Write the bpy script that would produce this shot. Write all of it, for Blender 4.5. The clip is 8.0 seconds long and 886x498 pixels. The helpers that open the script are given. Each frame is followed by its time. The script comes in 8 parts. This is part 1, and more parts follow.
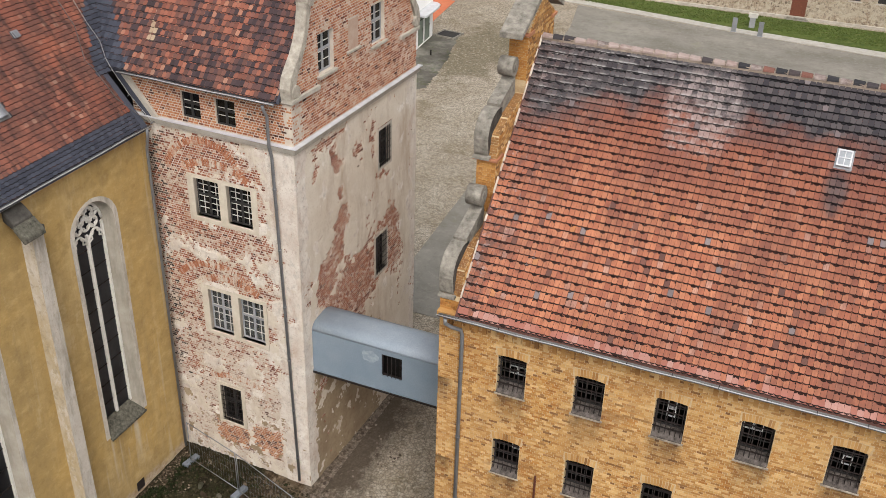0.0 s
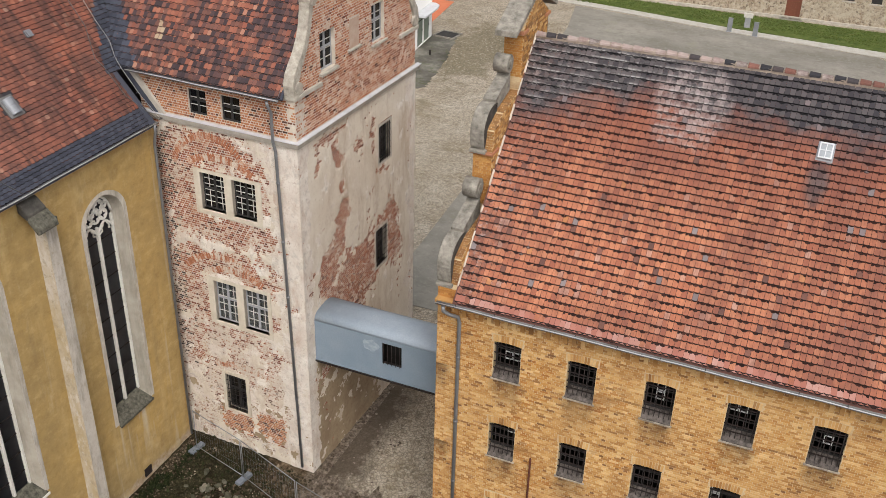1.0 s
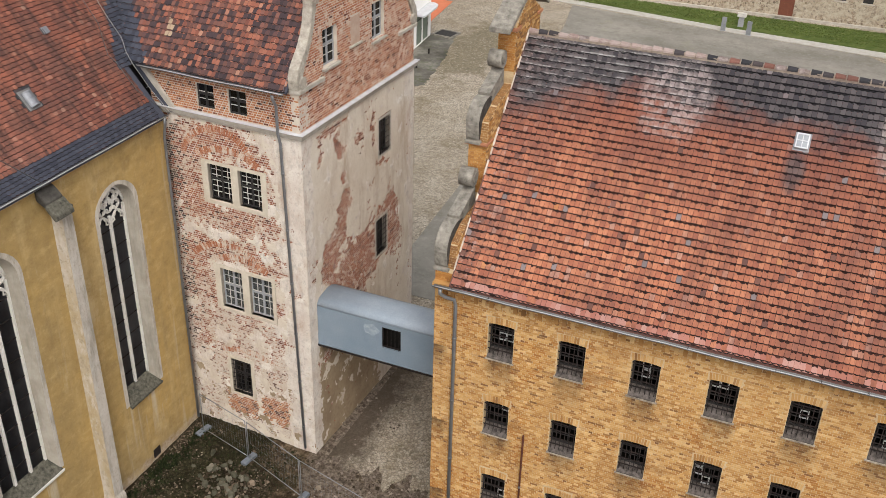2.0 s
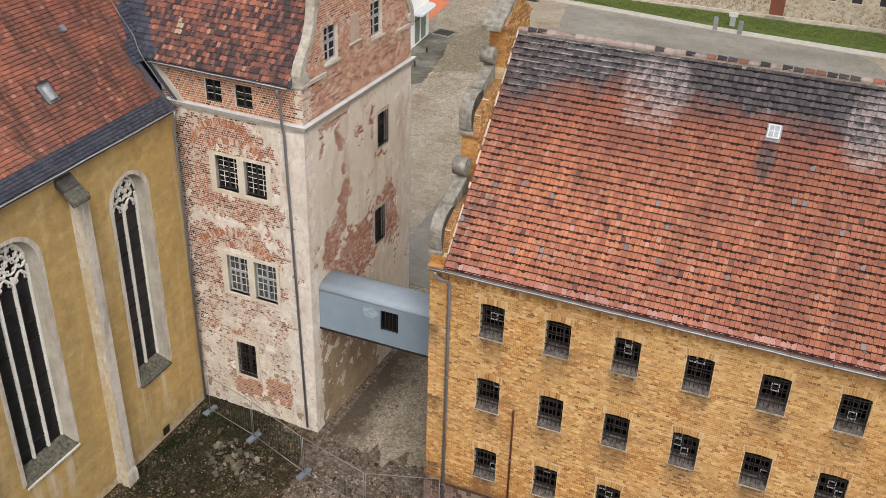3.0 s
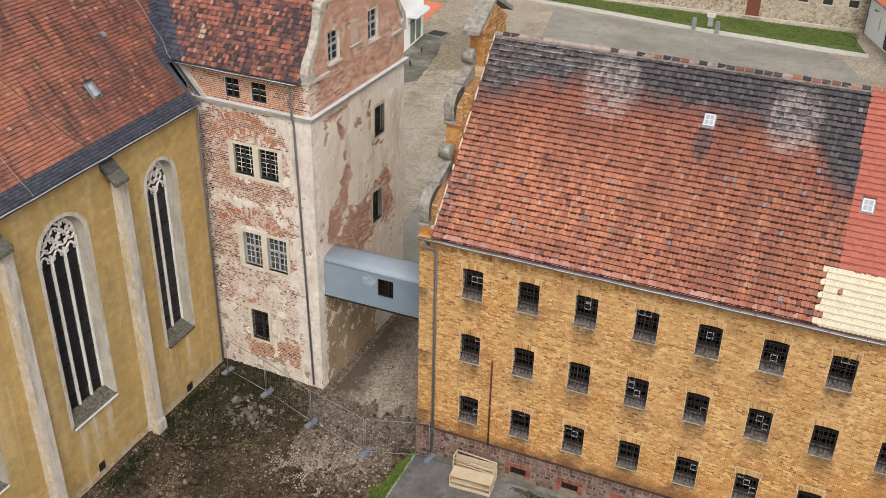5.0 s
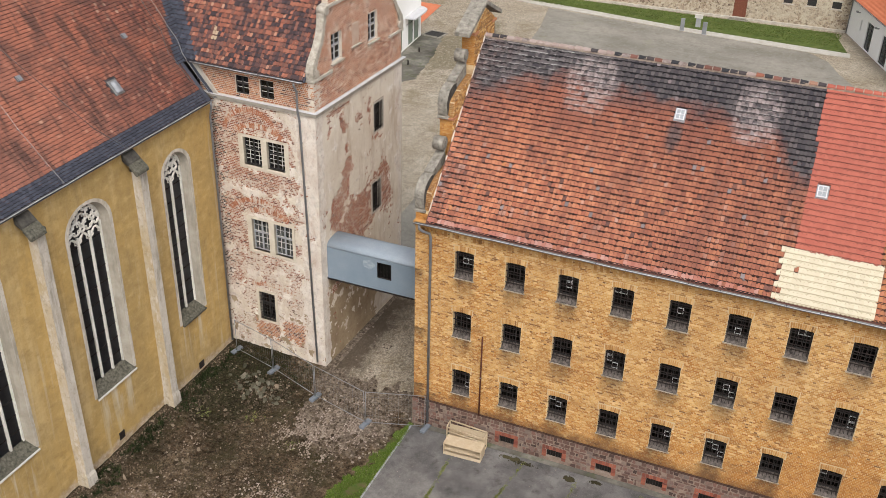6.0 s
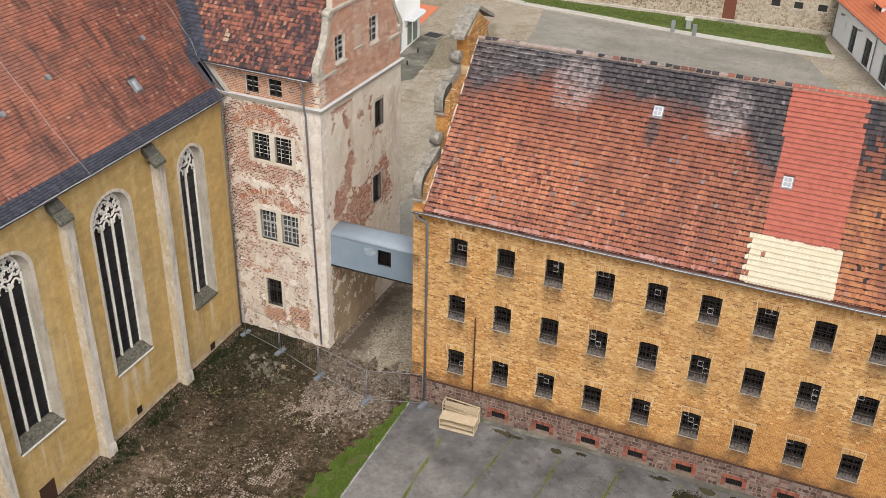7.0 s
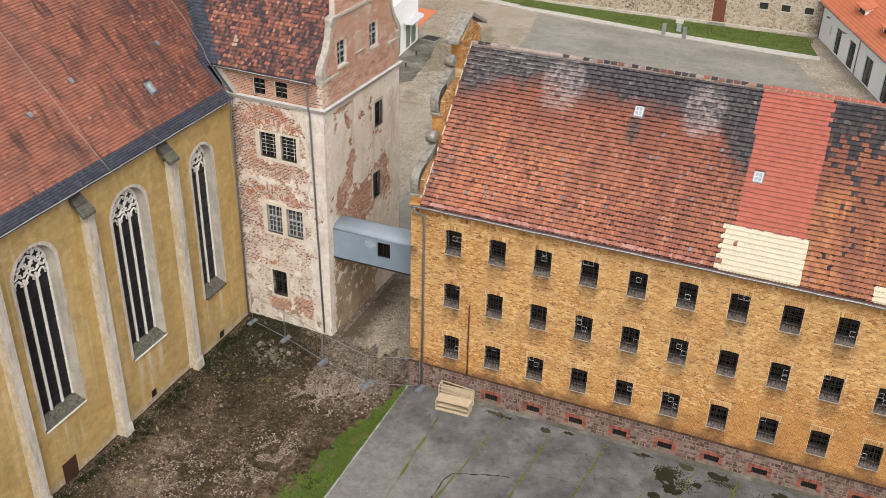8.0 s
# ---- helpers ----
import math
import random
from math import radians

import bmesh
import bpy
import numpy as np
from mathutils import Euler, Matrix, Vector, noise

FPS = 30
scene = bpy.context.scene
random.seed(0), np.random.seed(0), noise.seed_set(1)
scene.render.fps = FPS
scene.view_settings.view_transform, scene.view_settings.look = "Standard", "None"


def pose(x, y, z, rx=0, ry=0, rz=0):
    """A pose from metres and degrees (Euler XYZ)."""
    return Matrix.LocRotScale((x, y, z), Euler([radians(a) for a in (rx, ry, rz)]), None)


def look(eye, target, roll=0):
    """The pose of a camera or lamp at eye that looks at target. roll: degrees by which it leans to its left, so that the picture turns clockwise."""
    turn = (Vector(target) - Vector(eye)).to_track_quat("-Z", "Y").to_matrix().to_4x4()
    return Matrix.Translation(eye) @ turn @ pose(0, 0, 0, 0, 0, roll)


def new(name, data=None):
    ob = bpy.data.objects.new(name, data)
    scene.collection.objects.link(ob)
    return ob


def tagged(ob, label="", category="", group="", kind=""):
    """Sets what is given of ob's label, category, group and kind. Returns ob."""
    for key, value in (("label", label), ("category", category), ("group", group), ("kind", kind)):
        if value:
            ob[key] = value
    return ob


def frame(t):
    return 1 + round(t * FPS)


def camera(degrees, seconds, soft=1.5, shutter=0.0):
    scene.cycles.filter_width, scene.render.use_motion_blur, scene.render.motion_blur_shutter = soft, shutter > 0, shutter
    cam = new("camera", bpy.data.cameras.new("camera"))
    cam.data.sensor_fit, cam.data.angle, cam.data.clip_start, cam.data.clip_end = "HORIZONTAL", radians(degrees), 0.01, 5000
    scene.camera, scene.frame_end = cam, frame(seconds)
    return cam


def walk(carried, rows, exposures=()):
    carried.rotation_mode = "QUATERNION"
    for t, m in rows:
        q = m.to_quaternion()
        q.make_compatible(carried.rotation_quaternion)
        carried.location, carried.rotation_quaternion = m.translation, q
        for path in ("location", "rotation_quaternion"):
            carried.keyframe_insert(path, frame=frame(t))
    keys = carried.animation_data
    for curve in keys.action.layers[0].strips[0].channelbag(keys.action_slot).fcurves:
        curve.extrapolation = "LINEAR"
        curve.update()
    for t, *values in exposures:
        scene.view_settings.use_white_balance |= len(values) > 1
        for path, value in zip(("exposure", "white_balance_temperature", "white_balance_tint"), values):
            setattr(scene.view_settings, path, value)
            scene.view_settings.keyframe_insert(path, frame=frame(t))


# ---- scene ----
cam = camera(48.0, 8.0, 0.5)
PATH = [
    (0, (7.217, -22.122, 26.658), (6.562, -20.517, 25.661), 1.8),
    (0.5, (7.423, -22.534, 26.768), (6.767, -20.929, 25.772), 1.7),
    (1, (7.718, -23.133, 26.933), (7.062, -21.527, 25.938), 1.7),
    (1.5, (8.028, -23.782, 27.103), (7.372, -22.175, 26.108), 1.7),
    (3, (9.298, -26.262, 27.846), (8.643, -24.655, 26.852), 1.7),
    (3.5, (9.843, -27.241, 28.194), (9.187, -25.635, 27.2), 1.6),
    (4, (10.493, -28.415, 28.67), (9.837, -26.809, 27.675), 1.6),
    (4.5, (11.117, -29.656, 29.216), (10.461, -28.05, 28.22), 1.5),
    (6, (13.263, -34.041, 30.94), (12.611, -32.435, 29.943), 1.5),
    (6.5, (13.955, -35.447, 31.486), (13.302, -33.841, 30.49), 1.5),
    (7, (14.609, -36.897, 32.072), (13.958, -35.29, 31.075), 1.6),
    (7.5, (15.274, -38.211, 32.614), (14.622, -36.603, 31.619), 1.5),
    (8, (15.905, -39.536, 33.219), (15.254, -37.928, 32.224), 1.5),
]
walk(cam, [(t, look(eye, target, roll)) for t, eye, target, roll in PATH], [(0.0, 0.55), (3.0, 0.57), (4.5, 0.61), (6.0, 0.67), (8.0, 0.70)])

# ---- world, sun ----
world = bpy.data.worlds.new("sky")
scene.world = world
world.use_nodes = True
wn, wl = world.node_tree.nodes, world.node_tree.links
sky = wn.new("ShaderNodeTexSky")
sky.sky_type = "NISHITA"
sky.sun_disc = False
sky.sun_elevation, sky.sun_rotation = radians(50), radians(150)
sky.air_density, sky.dust_density = 1.0, 4.0
grey = wn.new("ShaderNodeHueSaturation")
grey.inputs["Saturation"].default_value = 0.25
wl.new(sky.outputs["Color"], grey.inputs["Color"])
wl.new(grey.outputs["Color"], wn["Background"].inputs["Color"])
wn["Background"].inputs["Strength"].default_value = 0.145
sun = new("sun", bpy.data.lights.new("sun", "SUN"))
sun.data.energy, sun.data.angle, sun.data.color = 0.8, radians(26), (1.0, 0.95, 0.88)
sun.matrix_world = look((40 * math.sin(radians(150)), 40 * math.cos(radians(150)), 48), (0, 0, 0))


# ---- material helpers ----
class Nodes:
    """A small builder for one node material."""

    def __init__(self, name):
        self.m = bpy.data.materials.new(name)
        self.m.use_nodes = True
        self.t = self.m.node_tree
        self.n, self.l = self.t.nodes, self.t.links
        self.bsdf = self.n["Principled BSDF"]
        self.geo = self.n.new("ShaderNodeNewGeometry")
        self.pos = self.geo.outputs["Position"]

    def put(self, value, socket):
        if hasattr(value, "is_output"):
            self.l.new(value, socket)
        else:
            socket.default_value = value

    def noise(self, scale, detail=4.0, rough=0.6, vec=None, stretch=None):
        v = vec or self.pos
        if stretch:
            mp = self.n.new("ShaderNodeMapping")
            mp.inputs["Scale"].default_value = stretch
            self.l.new(v, mp.inputs["Vector"])
            v = mp.outputs["Vector"]
        x = self.n.new("ShaderNodeTexNoise")
        x.inputs["Scale"].default_value, x.inputs["Detail"].default_value, x.inputs["Roughness"].default_value = scale, detail, rough
        self.l.new(v, x.inputs["Vector"])
        return x.outputs["Fac"]

    def voronoi(self, scale, feature="F1", out="Distance"):
        x = self.n.new("ShaderNodeTexVoronoi")
        x.feature = feature
        x.inputs["Scale"].default_value = scale
        self.l.new(self.pos, x.inputs["Vector"])
        return x.outputs[out]

    def ramp(self, fac, stops, mode="LINEAR"):
        r = self.n.new("ShaderNodeValToRGB")
        r.color_ramp.interpolation = mode
        el = r.color_ramp.elements
        while len(el) < len(stops):
            el.new(0.5)
        for e, (p, c) in zip(el, stops):
            e.position = p
            e.color = (c, c, c, 1) if isinstance(c, (int, float)) else (*c, 1)
        self.put(fac, r.inputs["Fac"])
        return r.outputs["Color"]

    def mix(self, fac, a, b, mode="MIX"):
        x = self.n.new("ShaderNodeMix")
        x.data_type, x.blend_type = "RGBA", mode
        for v, s in ((fac, x.inputs[0]), (a, x.inputs[6]), (b, x.inputs[7])):
            if isinstance(v, tuple) and len(v) == 3:
                v = (*v, 1)
            self.put(v, s)
        return x.outputs[2]

    def math(self, op, a, b=0.0):
        x = self.n.new("ShaderNodeMath")
        x.operation = op
        self.put(a, x.inputs[0])
        self.put(b, x.inputs[1])
        return x.outputs[0]

    def rand(self):
        """A value for each piece, be it an object or an island of a joined mesh."""
        info = self.n.new("ShaderNodeObjectInfo")
        return self.math("FRACT", self.math("ADD", self.geo.outputs["Random Per Island"], info.outputs["Random"]))

    def axis(self, which):
        s = self.n.new("ShaderNodeSeparateXYZ")
        self.l.new(self.pos, s.inputs[0])
        return s.outputs[which]

    def done(self, color, rough=0.85, bump=None, strength=0.3, dist=0.02, metal=0.0, spec=0.12):
        if isinstance(color, tuple) and len(color) == 3:
            color = (*color, 1)
        self.put(color, self.bsdf.inputs["Base Color"])
        self.put(rough, self.bsdf.inputs["Roughness"])
        self.put(metal, self.bsdf.inputs["Metallic"])
        self.bsdf.inputs["Specular IOR Level"].default_value = spec
        if bump is not None:
            b = self.n.new("ShaderNodeBump")
            b.inputs["Strength"].default_value, b.inputs["Distance"].default_value = strength, dist
            self.put(bump, b.inputs["Height"])
            self.l.new(b.outputs["Normal"], self.bsdf.inputs["Normal"])
        return self.m


def piece_material(name, stops, dirt=(0.10, 0.08, 0.07), dirt_amount=0.35, grain=25.0, rough=0.85, big=0.6):
    """Fired clay, stone or slate pieces: a tint for each piece, grain and patchy dirt."""
    k = Nodes(name)
    c = k.ramp(k.rand(), stops)
    c = k.mix(k.ramp(k.noise(grain, 3), [(0.35, 0.0), (0.75, 0.35)]), c, dirt)
    c = k.mix(k.math("MULTIPLY", k.ramp(k.noise(big, 5, 0.7), [(0.45, 0.0), (0.72, 1.0)]), dirt_amount), c, dirt)
    return k.done(c, rough, k.noise(grain * 2, 3), 0.35, 0.01)


def under_sills(k):
    """Soot that has run down below the sills of the long wall: 1 in the stain, 0 outside."""
    x, z = k.axis(0), k.axis(2)
    near = k.math("ABSOLUTE", k.math("SUBTRACT", k.math("FRACT", k.math("ADD", k.math("DIVIDE", k.math("SUBTRACT", x, 0.45), 2.29), 0.5)), 0.5))
    wide = k.ramp(k.math("ADD", near, k.math("MULTIPLY", k.math("SUBTRACT", k.noise(3.0, 4), 0.5), 0.25)), [(0.12, 1.0), (0.27, 0.0)])
    total = None
    for z0 in (8.55, 5.48, 2.35):
        d = k.math("SUBTRACT", z0, z)
        one = k.ramp(k.math("ADD", k.math("MULTIPLY", d, 0.6), 0.1), [(0.0, 0.0), (0.09, 0.0), (0.12, 0.9), (0.3, 0.6), (0.8, 0.0)])
        total = one if total is None else k.math("ADD", total, one)
    return k.math("MULTIPLY", k.math("MULTIPLY", total, wide), k.ramp(k.noise(1.2, 5, 0.7), [(0.3, 0.35), (0.6, 1.0)]))


def wall_material(name, stops, dirt, amount):
    """Yellow bricks or their mortar, with soot stains and amber clouds."""
    k = Nodes(name)
    c = k.ramp(k.rand(), stops) if len(stops) > 2 else k.mix(k.noise(6.0, 4), stops[0][1], stops[1][1])
    c = k.mix(k.ramp(k.noise(25, 3), [(0.35, 0.0), (0.75, 0.3)]), c, dirt)
    c = k.mix(k.math("MULTIPLY", k.ramp(k.noise(0.5, 6, 0.7), [(0.42, 0.0), (0.7, 1.0)]), amount), c, dirt)
    c = k.mix(k.ramp(k.noise(0.28, 5, 0.6), [(0.55, 0.0), (0.75, 0.5)]), c, (0.56, 0.36, 0.16))
    foot = k.ramp(k.math("ADD", k.math("MULTIPLY", k.math("SUBTRACT", k.axis(2), 1.5), 0.9), k.math("MULTIPLY", k.math("SUBTRACT", k.noise(1.3, 5, 0.7), 0.5), 1.5)), [(0.0, 0.75), (0.5, 0.0)])
    c = k.mix(foot, c, (0.12, 0.06, 0.03))
    c = k.mix(k.ramp(k.noise(0.9, 5, 0.65, stretch=(0.5, 0.5, 1.6)), [(0.56, 0.0), (0.7, 0.55)]), c, (0.24, 0.115, 0.045))
    c = k.mix(under_sills(k), c, (0.055, 0.036, 0.025))
    return k.done(c, 0.9, k.noise(45, 3), 0.35, 0.01)


def roof_stains(k, c, soot_tone, pale_tone, deep=1.0):
    """Soot along the ridge, lichen near the gable and two bleached patches on the long roof."""
    x = k.axis(0)
    v = k.math("DIVIDE", k.math("SUBTRACT", k.axis(2), 11.1), 0.7071)
    shade = lambda *q: tuple(deep * p for p in q)
    n1, n2 = k.math("SUBTRACT", k.noise(0.7, 5, 0.6), 0.5), k.math("SUBTRACT", k.noise(2.2, 5, 0.7), 0.5)
    clamp = lambda q: k.math("MINIMUM", k.math("MAXIMUM", q, 0.0), 1.0)
    wild = k.math("ADD", k.math("MULTIPLY", n1, 2.6), k.math("MULTIPLY", n2, 1.4))
    # brown streaks down the slope
    run = k.noise(1.5, 5, 0.65, stretch=(1.0, 0.22, 0.22))
    run = k.math("ADD", run, k.math("MULTIPLY", clamp(k.math("MULTIPLY", k.math("SUBTRACT", x, 5.0), 0.2)), 0.05))
    run = k.math("ADD", k.math("MULTIPLY", run, 0.7), k.math("MULTIPLY", k.noise(3.0, 5, 0.7), 0.3))
    c = k.mix(k.ramp(run, [(0.45, 0.0), (0.62, 0.65)]), c, shade(0.14, 0.064, 0.052))
    c = k.mix(k.ramp(k.noise(0.45, 5, 0.65), [(0.5, 0.0), (0.68, 0.5)]), c, shade(0.19, 0.085, 0.066))
    c = k.mix(k.ramp(k.math("ADD", k.math("DIVIDE", v, 9.0), k.math("MULTIPLY", wild, 0.12)), [(0.38, 0.0), (0.76, 0.7)]), c, shade(0.175, 0.066, 0.048))
    c = k.mix(k.math("MULTIPLY", clamp(k.math("MULTIPLY", k.math("SUBTRACT", x, 5.5), 0.3)), 0.22), c, shade(0.16, 0.06, 0.045))
    limit = k.math("SUBTRACT", 7.7, k.math("MULTIPLY", k.math("MAXIMUM", k.math("SUBTRACT", x, 2.0), 0.0), 0.1))
    limit = k.math("SUBTRACT", limit, k.math("MULTIPLY", clamp(k.math("SUBTRACT", x, 11.6)), 1.7))
    limit = k.math("SUBTRACT", limit, clamp(k.math("MULTIPLY", k.math("SUBTRACT", 2.6, x), 0.5)))
    limit = k.math("ADD", limit, k.math("MULTIPLY", clamp(k.math("SUBTRACT", x, 15.4)), 3.2))
    limit = k.math("SUBTRACT", limit, k.math("MULTIPLY", clamp(k.math("MULTIPLY", k.math("SUBTRACT", x, 18.4), 0.35)), 4.2))
    depth = k.math("ADD", k.math("SUBTRACT", v, limit), wild)
    c = k.mix(k.ramp(k.math("ADD", k.math("MULTIPLY", depth, 0.25), 0.5), [(0.30, 0.0), (0.46, 0.5), (0.58, 0.96)]), c, soot_tone)
    # lichen crusted on the lower rims of the tiles by the gable, mottles along the verge
    phase = k.math("FRACT", k.math("DIVIDE", k.math("SUBTRACT", v, 0.02), 0.2318))
    crust = k.ramp(k.math("ADD", phase, k.math("MULTIPLY", n2, 0.25)), [(0.06, 0.0), (0.18, 1.0), (0.36, 0.9), (0.6, 0.12), (1.0, 0.0)])
    rows = k.noise(3.2, 5, 0.75, stretch=(0.8, 2.2, 2.2))
    high = clamp(k.math("MULTIPLY", k.math("SUBTRACT", k.math("ADD", v, k.math("MULTIPLY", wild, 0.5)), k.math("ADD", 6.3, k.math("MULTIPLY", x, 0.32))), 0.9))
    near = clamp(k.math("MULTIPLY", k.math("SUBTRACT", 5.2, x), 0.4))
    c = k.mix(k.math("MULTIPLY", k.math("MULTIPLY", k.math("MULTIPLY", high, near), crust), k.ramp(rows, [(0.44, 0.0), (0.58, 0.8)])), c, shade(0.50, 0.47, 0.455))
    verge = clamp(k.math("SUBTRACT", 1.0, k.math("ADD", k.math("MULTIPLY", k.math("ADD", x, 1.2), 0.5), n1)))
    c = k.mix(k.math("MULTIPLY", verge, k.ramp(k.noise(3.5, 5, 0.7), [(0.45, 0.0), (0.6, 0.75)])), c, shade(0.11, 0.07, 0.064))
    c = k.mix(k.math("MULTIPLY", verge, k.ramp(k.noise(6.5, 4, 0.7), [(0.58, 0.0), (0.66, 0.7)])), c, pale_tone)
    smear = k.math("ADD", k.math("POWER", k.math("ABSOLUTE", k.math("DIVIDE", k.math("SUBTRACT", x, 7.8), 0.36)), 2.0), k.math("POWER", k.math("ABSOLUTE", k.math("DIVIDE", k.math("SUBTRACT", v, 5.7), 0.9)), 2.0))
    c = k.mix(k.ramp(k.math("ADD", smear, k.math("MULTIPLY", n2, 1.5)), [(0.2, 0.75), (1.2, 0.0)]), c, soot_tone)
    for px, pv, sx, sv in ((3.95, 7.35, 1.2, 1.5), (10.75, 7.2, 1.05, 1.45), (19.6, 7.6, 1.3, 1.5)):
        d = k.math("ADD", k.math("POWER", k.math("ABSOLUTE", k.math("DIVIDE", k.math("SUBTRACT", x, px), sx)), 2.5), k.math("POWER", k.math("ABSOLUTE", k.math("DIVIDE", k.math("SUBTRACT", v, pv), sv)), 2.5))
        body = k.ramp(k.math("ADD", d, k.math("MULTIPLY", n2, 1.5)), [(0.35, 1.0), (1.15, 0.0)])
        mottle = k.ramp(k.math("ADD", k.math("MULTIPLY", k.noise(6.0, 5, 0.75), 0.8), k.math("MULTIPLY", k.rand(), 0.2)), [(0.36, 0.0), (0.64, 0.7)])
        c = k.mix(k.math("MULTIPLY", body, mottle), c, pale_tone)
        c = k.mix(k.math("MULTIPLY", k.math("MULTIPLY", body, crust), k.ramp(k.noise(4.0, 5, 0.8), [(0.44, 0.0), (0.6, 0.7)])), c, shade(0.50, 0.46, 0.44))
    return c


def plain_material(name, a, b, scale=3.0, rough=0.8, metal=0.0, bump=0.25, fine=60.0, spec=0.15):
    """A surface of two close tones, clouded, with fine relief."""
    k = Nodes(name)
    c = k.mix(k.ramp(k.noise(scale, 6, 0.65), [(0.3, 0.0), (0.7, 1.0)]), a, b)
    c = k.mix(k.ramp(k.noise(fine, 2), [(0.3, 0.0), (0.9, 0.4)]), c, tuple(x * 0.6 for x in a))
    return k.done(c, rough, k.noise(fine, 3), bump, 0.01, metal, spec)


# ---- materials ----
M = {}
CLAY = (0.13, 0.075, 0.06)
k = Nodes("tile_red")
c = k.ramp(k.rand(), [(0.0, (0.30, 0.105, 0.066)), (0.1, (0.40, 0.145, 0.082)), (0.5, (0.47, 0.18, 0.098)), (0.95, (0.54, 0.222, 0.12)), (1.0, (0.47, 0.28, 0.22))])
c = k.mix(k.ramp(k.noise(1.0, 3, 0.6, stretch=(42, 4, 4)), [(0.4, 0.0), (0.7, 0.55)]), c, (0.19, 0.085, 0.06))
M["tile_red"] = k.done(roof_stains(k, c, k.mix(k.rand(), (0.036, 0.037, 0.043), (0.095, 0.086, 0.088)), (0.36, 0.285, 0.272)), 0.85, k.noise(50, 3), 0.35, 0.01)
k = Nodes("tile_amber")
c = k.ramp(k.rand(), [(0.0, (0.36, 0.14, 0.06)), (0.5, (0.44, 0.185, 0.078)), (1.0, (0.50, 0.225, 0.10))])
M["tile_amber"] = k.done(roof_stains(k, c, k.mix(k.rand(), (0.036, 0.037, 0.043), (0.095, 0.086, 0.088)), (0.36, 0.285, 0.272)), 0.85, k.noise(50, 3), 0.35, 0.01)
# under-tiles darkened: shade and dirt below the overlaps are in the colour
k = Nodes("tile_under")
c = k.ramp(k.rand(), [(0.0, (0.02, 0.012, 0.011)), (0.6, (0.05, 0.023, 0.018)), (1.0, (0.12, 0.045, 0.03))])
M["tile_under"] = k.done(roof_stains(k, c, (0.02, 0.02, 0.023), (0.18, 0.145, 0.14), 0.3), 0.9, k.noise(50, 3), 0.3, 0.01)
# near-black rims: the shadow line of each tile row, with soot, as colour
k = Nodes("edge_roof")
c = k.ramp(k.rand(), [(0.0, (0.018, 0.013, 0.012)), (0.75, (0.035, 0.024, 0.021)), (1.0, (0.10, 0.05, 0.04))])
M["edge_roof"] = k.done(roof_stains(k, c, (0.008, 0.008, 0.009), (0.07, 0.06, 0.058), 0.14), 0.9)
M["tile_orange"] = piece_material("tile_orange", [(0.0, (0.41, 0.15, 0.072)), (0.5, (0.47, 0.19, 0.09)), (1.0, (0.38, 0.13, 0.065))], CLAY, 0.3)
M["tile_dark"] = piece_material("tile_dark", [(0.0, (0.035, 0.034, 0.038)), (0.6, (0.055, 0.05, 0.055)), (1.0, (0.085, 0.065, 0.062))], (0.03, 0.03, 0.03), 0.3)
# rim colours of the other tiles carry the overlap shadow and dirt too
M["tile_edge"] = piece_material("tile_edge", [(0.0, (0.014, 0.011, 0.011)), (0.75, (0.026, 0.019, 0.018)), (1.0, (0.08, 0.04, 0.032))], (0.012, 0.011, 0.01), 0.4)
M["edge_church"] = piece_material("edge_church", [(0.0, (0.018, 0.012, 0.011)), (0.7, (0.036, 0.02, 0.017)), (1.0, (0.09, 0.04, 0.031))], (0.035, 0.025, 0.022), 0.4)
M["edge_new"] = piece_material("edge_new", [(0.0, (0.17, 0.055, 0.045)), (1.0, (0.24, 0.08, 0.062))], (0.10, 0.045, 0.038), 0.3)
M["edge_cream"] = piece_material("edge_cream", [(0.0, (0.38, 0.33, 0.23)), (1.0, (0.44, 0.39, 0.28))], (0.32, 0.26, 0.18), 0.3)
M["tile_brown"] = piece_material("tile_brown", [(0.0, (0.13, 0.065, 0.055)), (0.6, (0.19, 0.085, 0.065)), (1.0, (0.24, 0.11, 0.085))], (0.07, 0.05, 0.045), 0.4)
M["ridge_pale"] = piece_material("ridge_pale", [(0.0, (0.10, 0.08, 0.075)), (0.4, (0.24, 0.165, 0.145)), (1.0, (0.36, 0.28, 0.25))], (0.42, 0.36, 0.33), 0.7, big=3.0)
M["tile_pink"] = piece_material("tile_pink", [(0.0, (0.32, 0.125, 0.09)), (0.6, (0.39, 0.165, 0.125)), (1.0, (0.46, 0.27, 0.23))], (0.25, 0.12, 0.095), 0.4)
M["tile_grey"] = piece_material("tile_grey", [(0.0, (0.15, 0.13, 0.135)), (1.0, (0.23, 0.205, 0.21))], (0.2, 0.13, 0.12), 0.4)
M["tile_new"] = piece_material("tile_new", [(0.0, (0.36, 0.105, 0.075)), (1.0, (0.42, 0.13, 0.09))], (0.26, 0.09, 0.07), 0.3)
M["tile_cream"] = piece_material("tile_cream", [(0.0, (0.54, 0.475, 0.35)), (1.0, (0.60, 0.54, 0.41))], (0.45, 0.39, 0.29), 0.3)
k = Nodes("tile_church")
c = k.ramp(k.rand(), [(0.0, (0.12, 0.045, 0.036)), (0.35, (0.19, 0.066, 0.046)), (0.8, (0.26, 0.092, 0.06)), (0.97, (0.34, 0.14, 0.09)), (1.0, (0.42, 0.27, 0.2))])
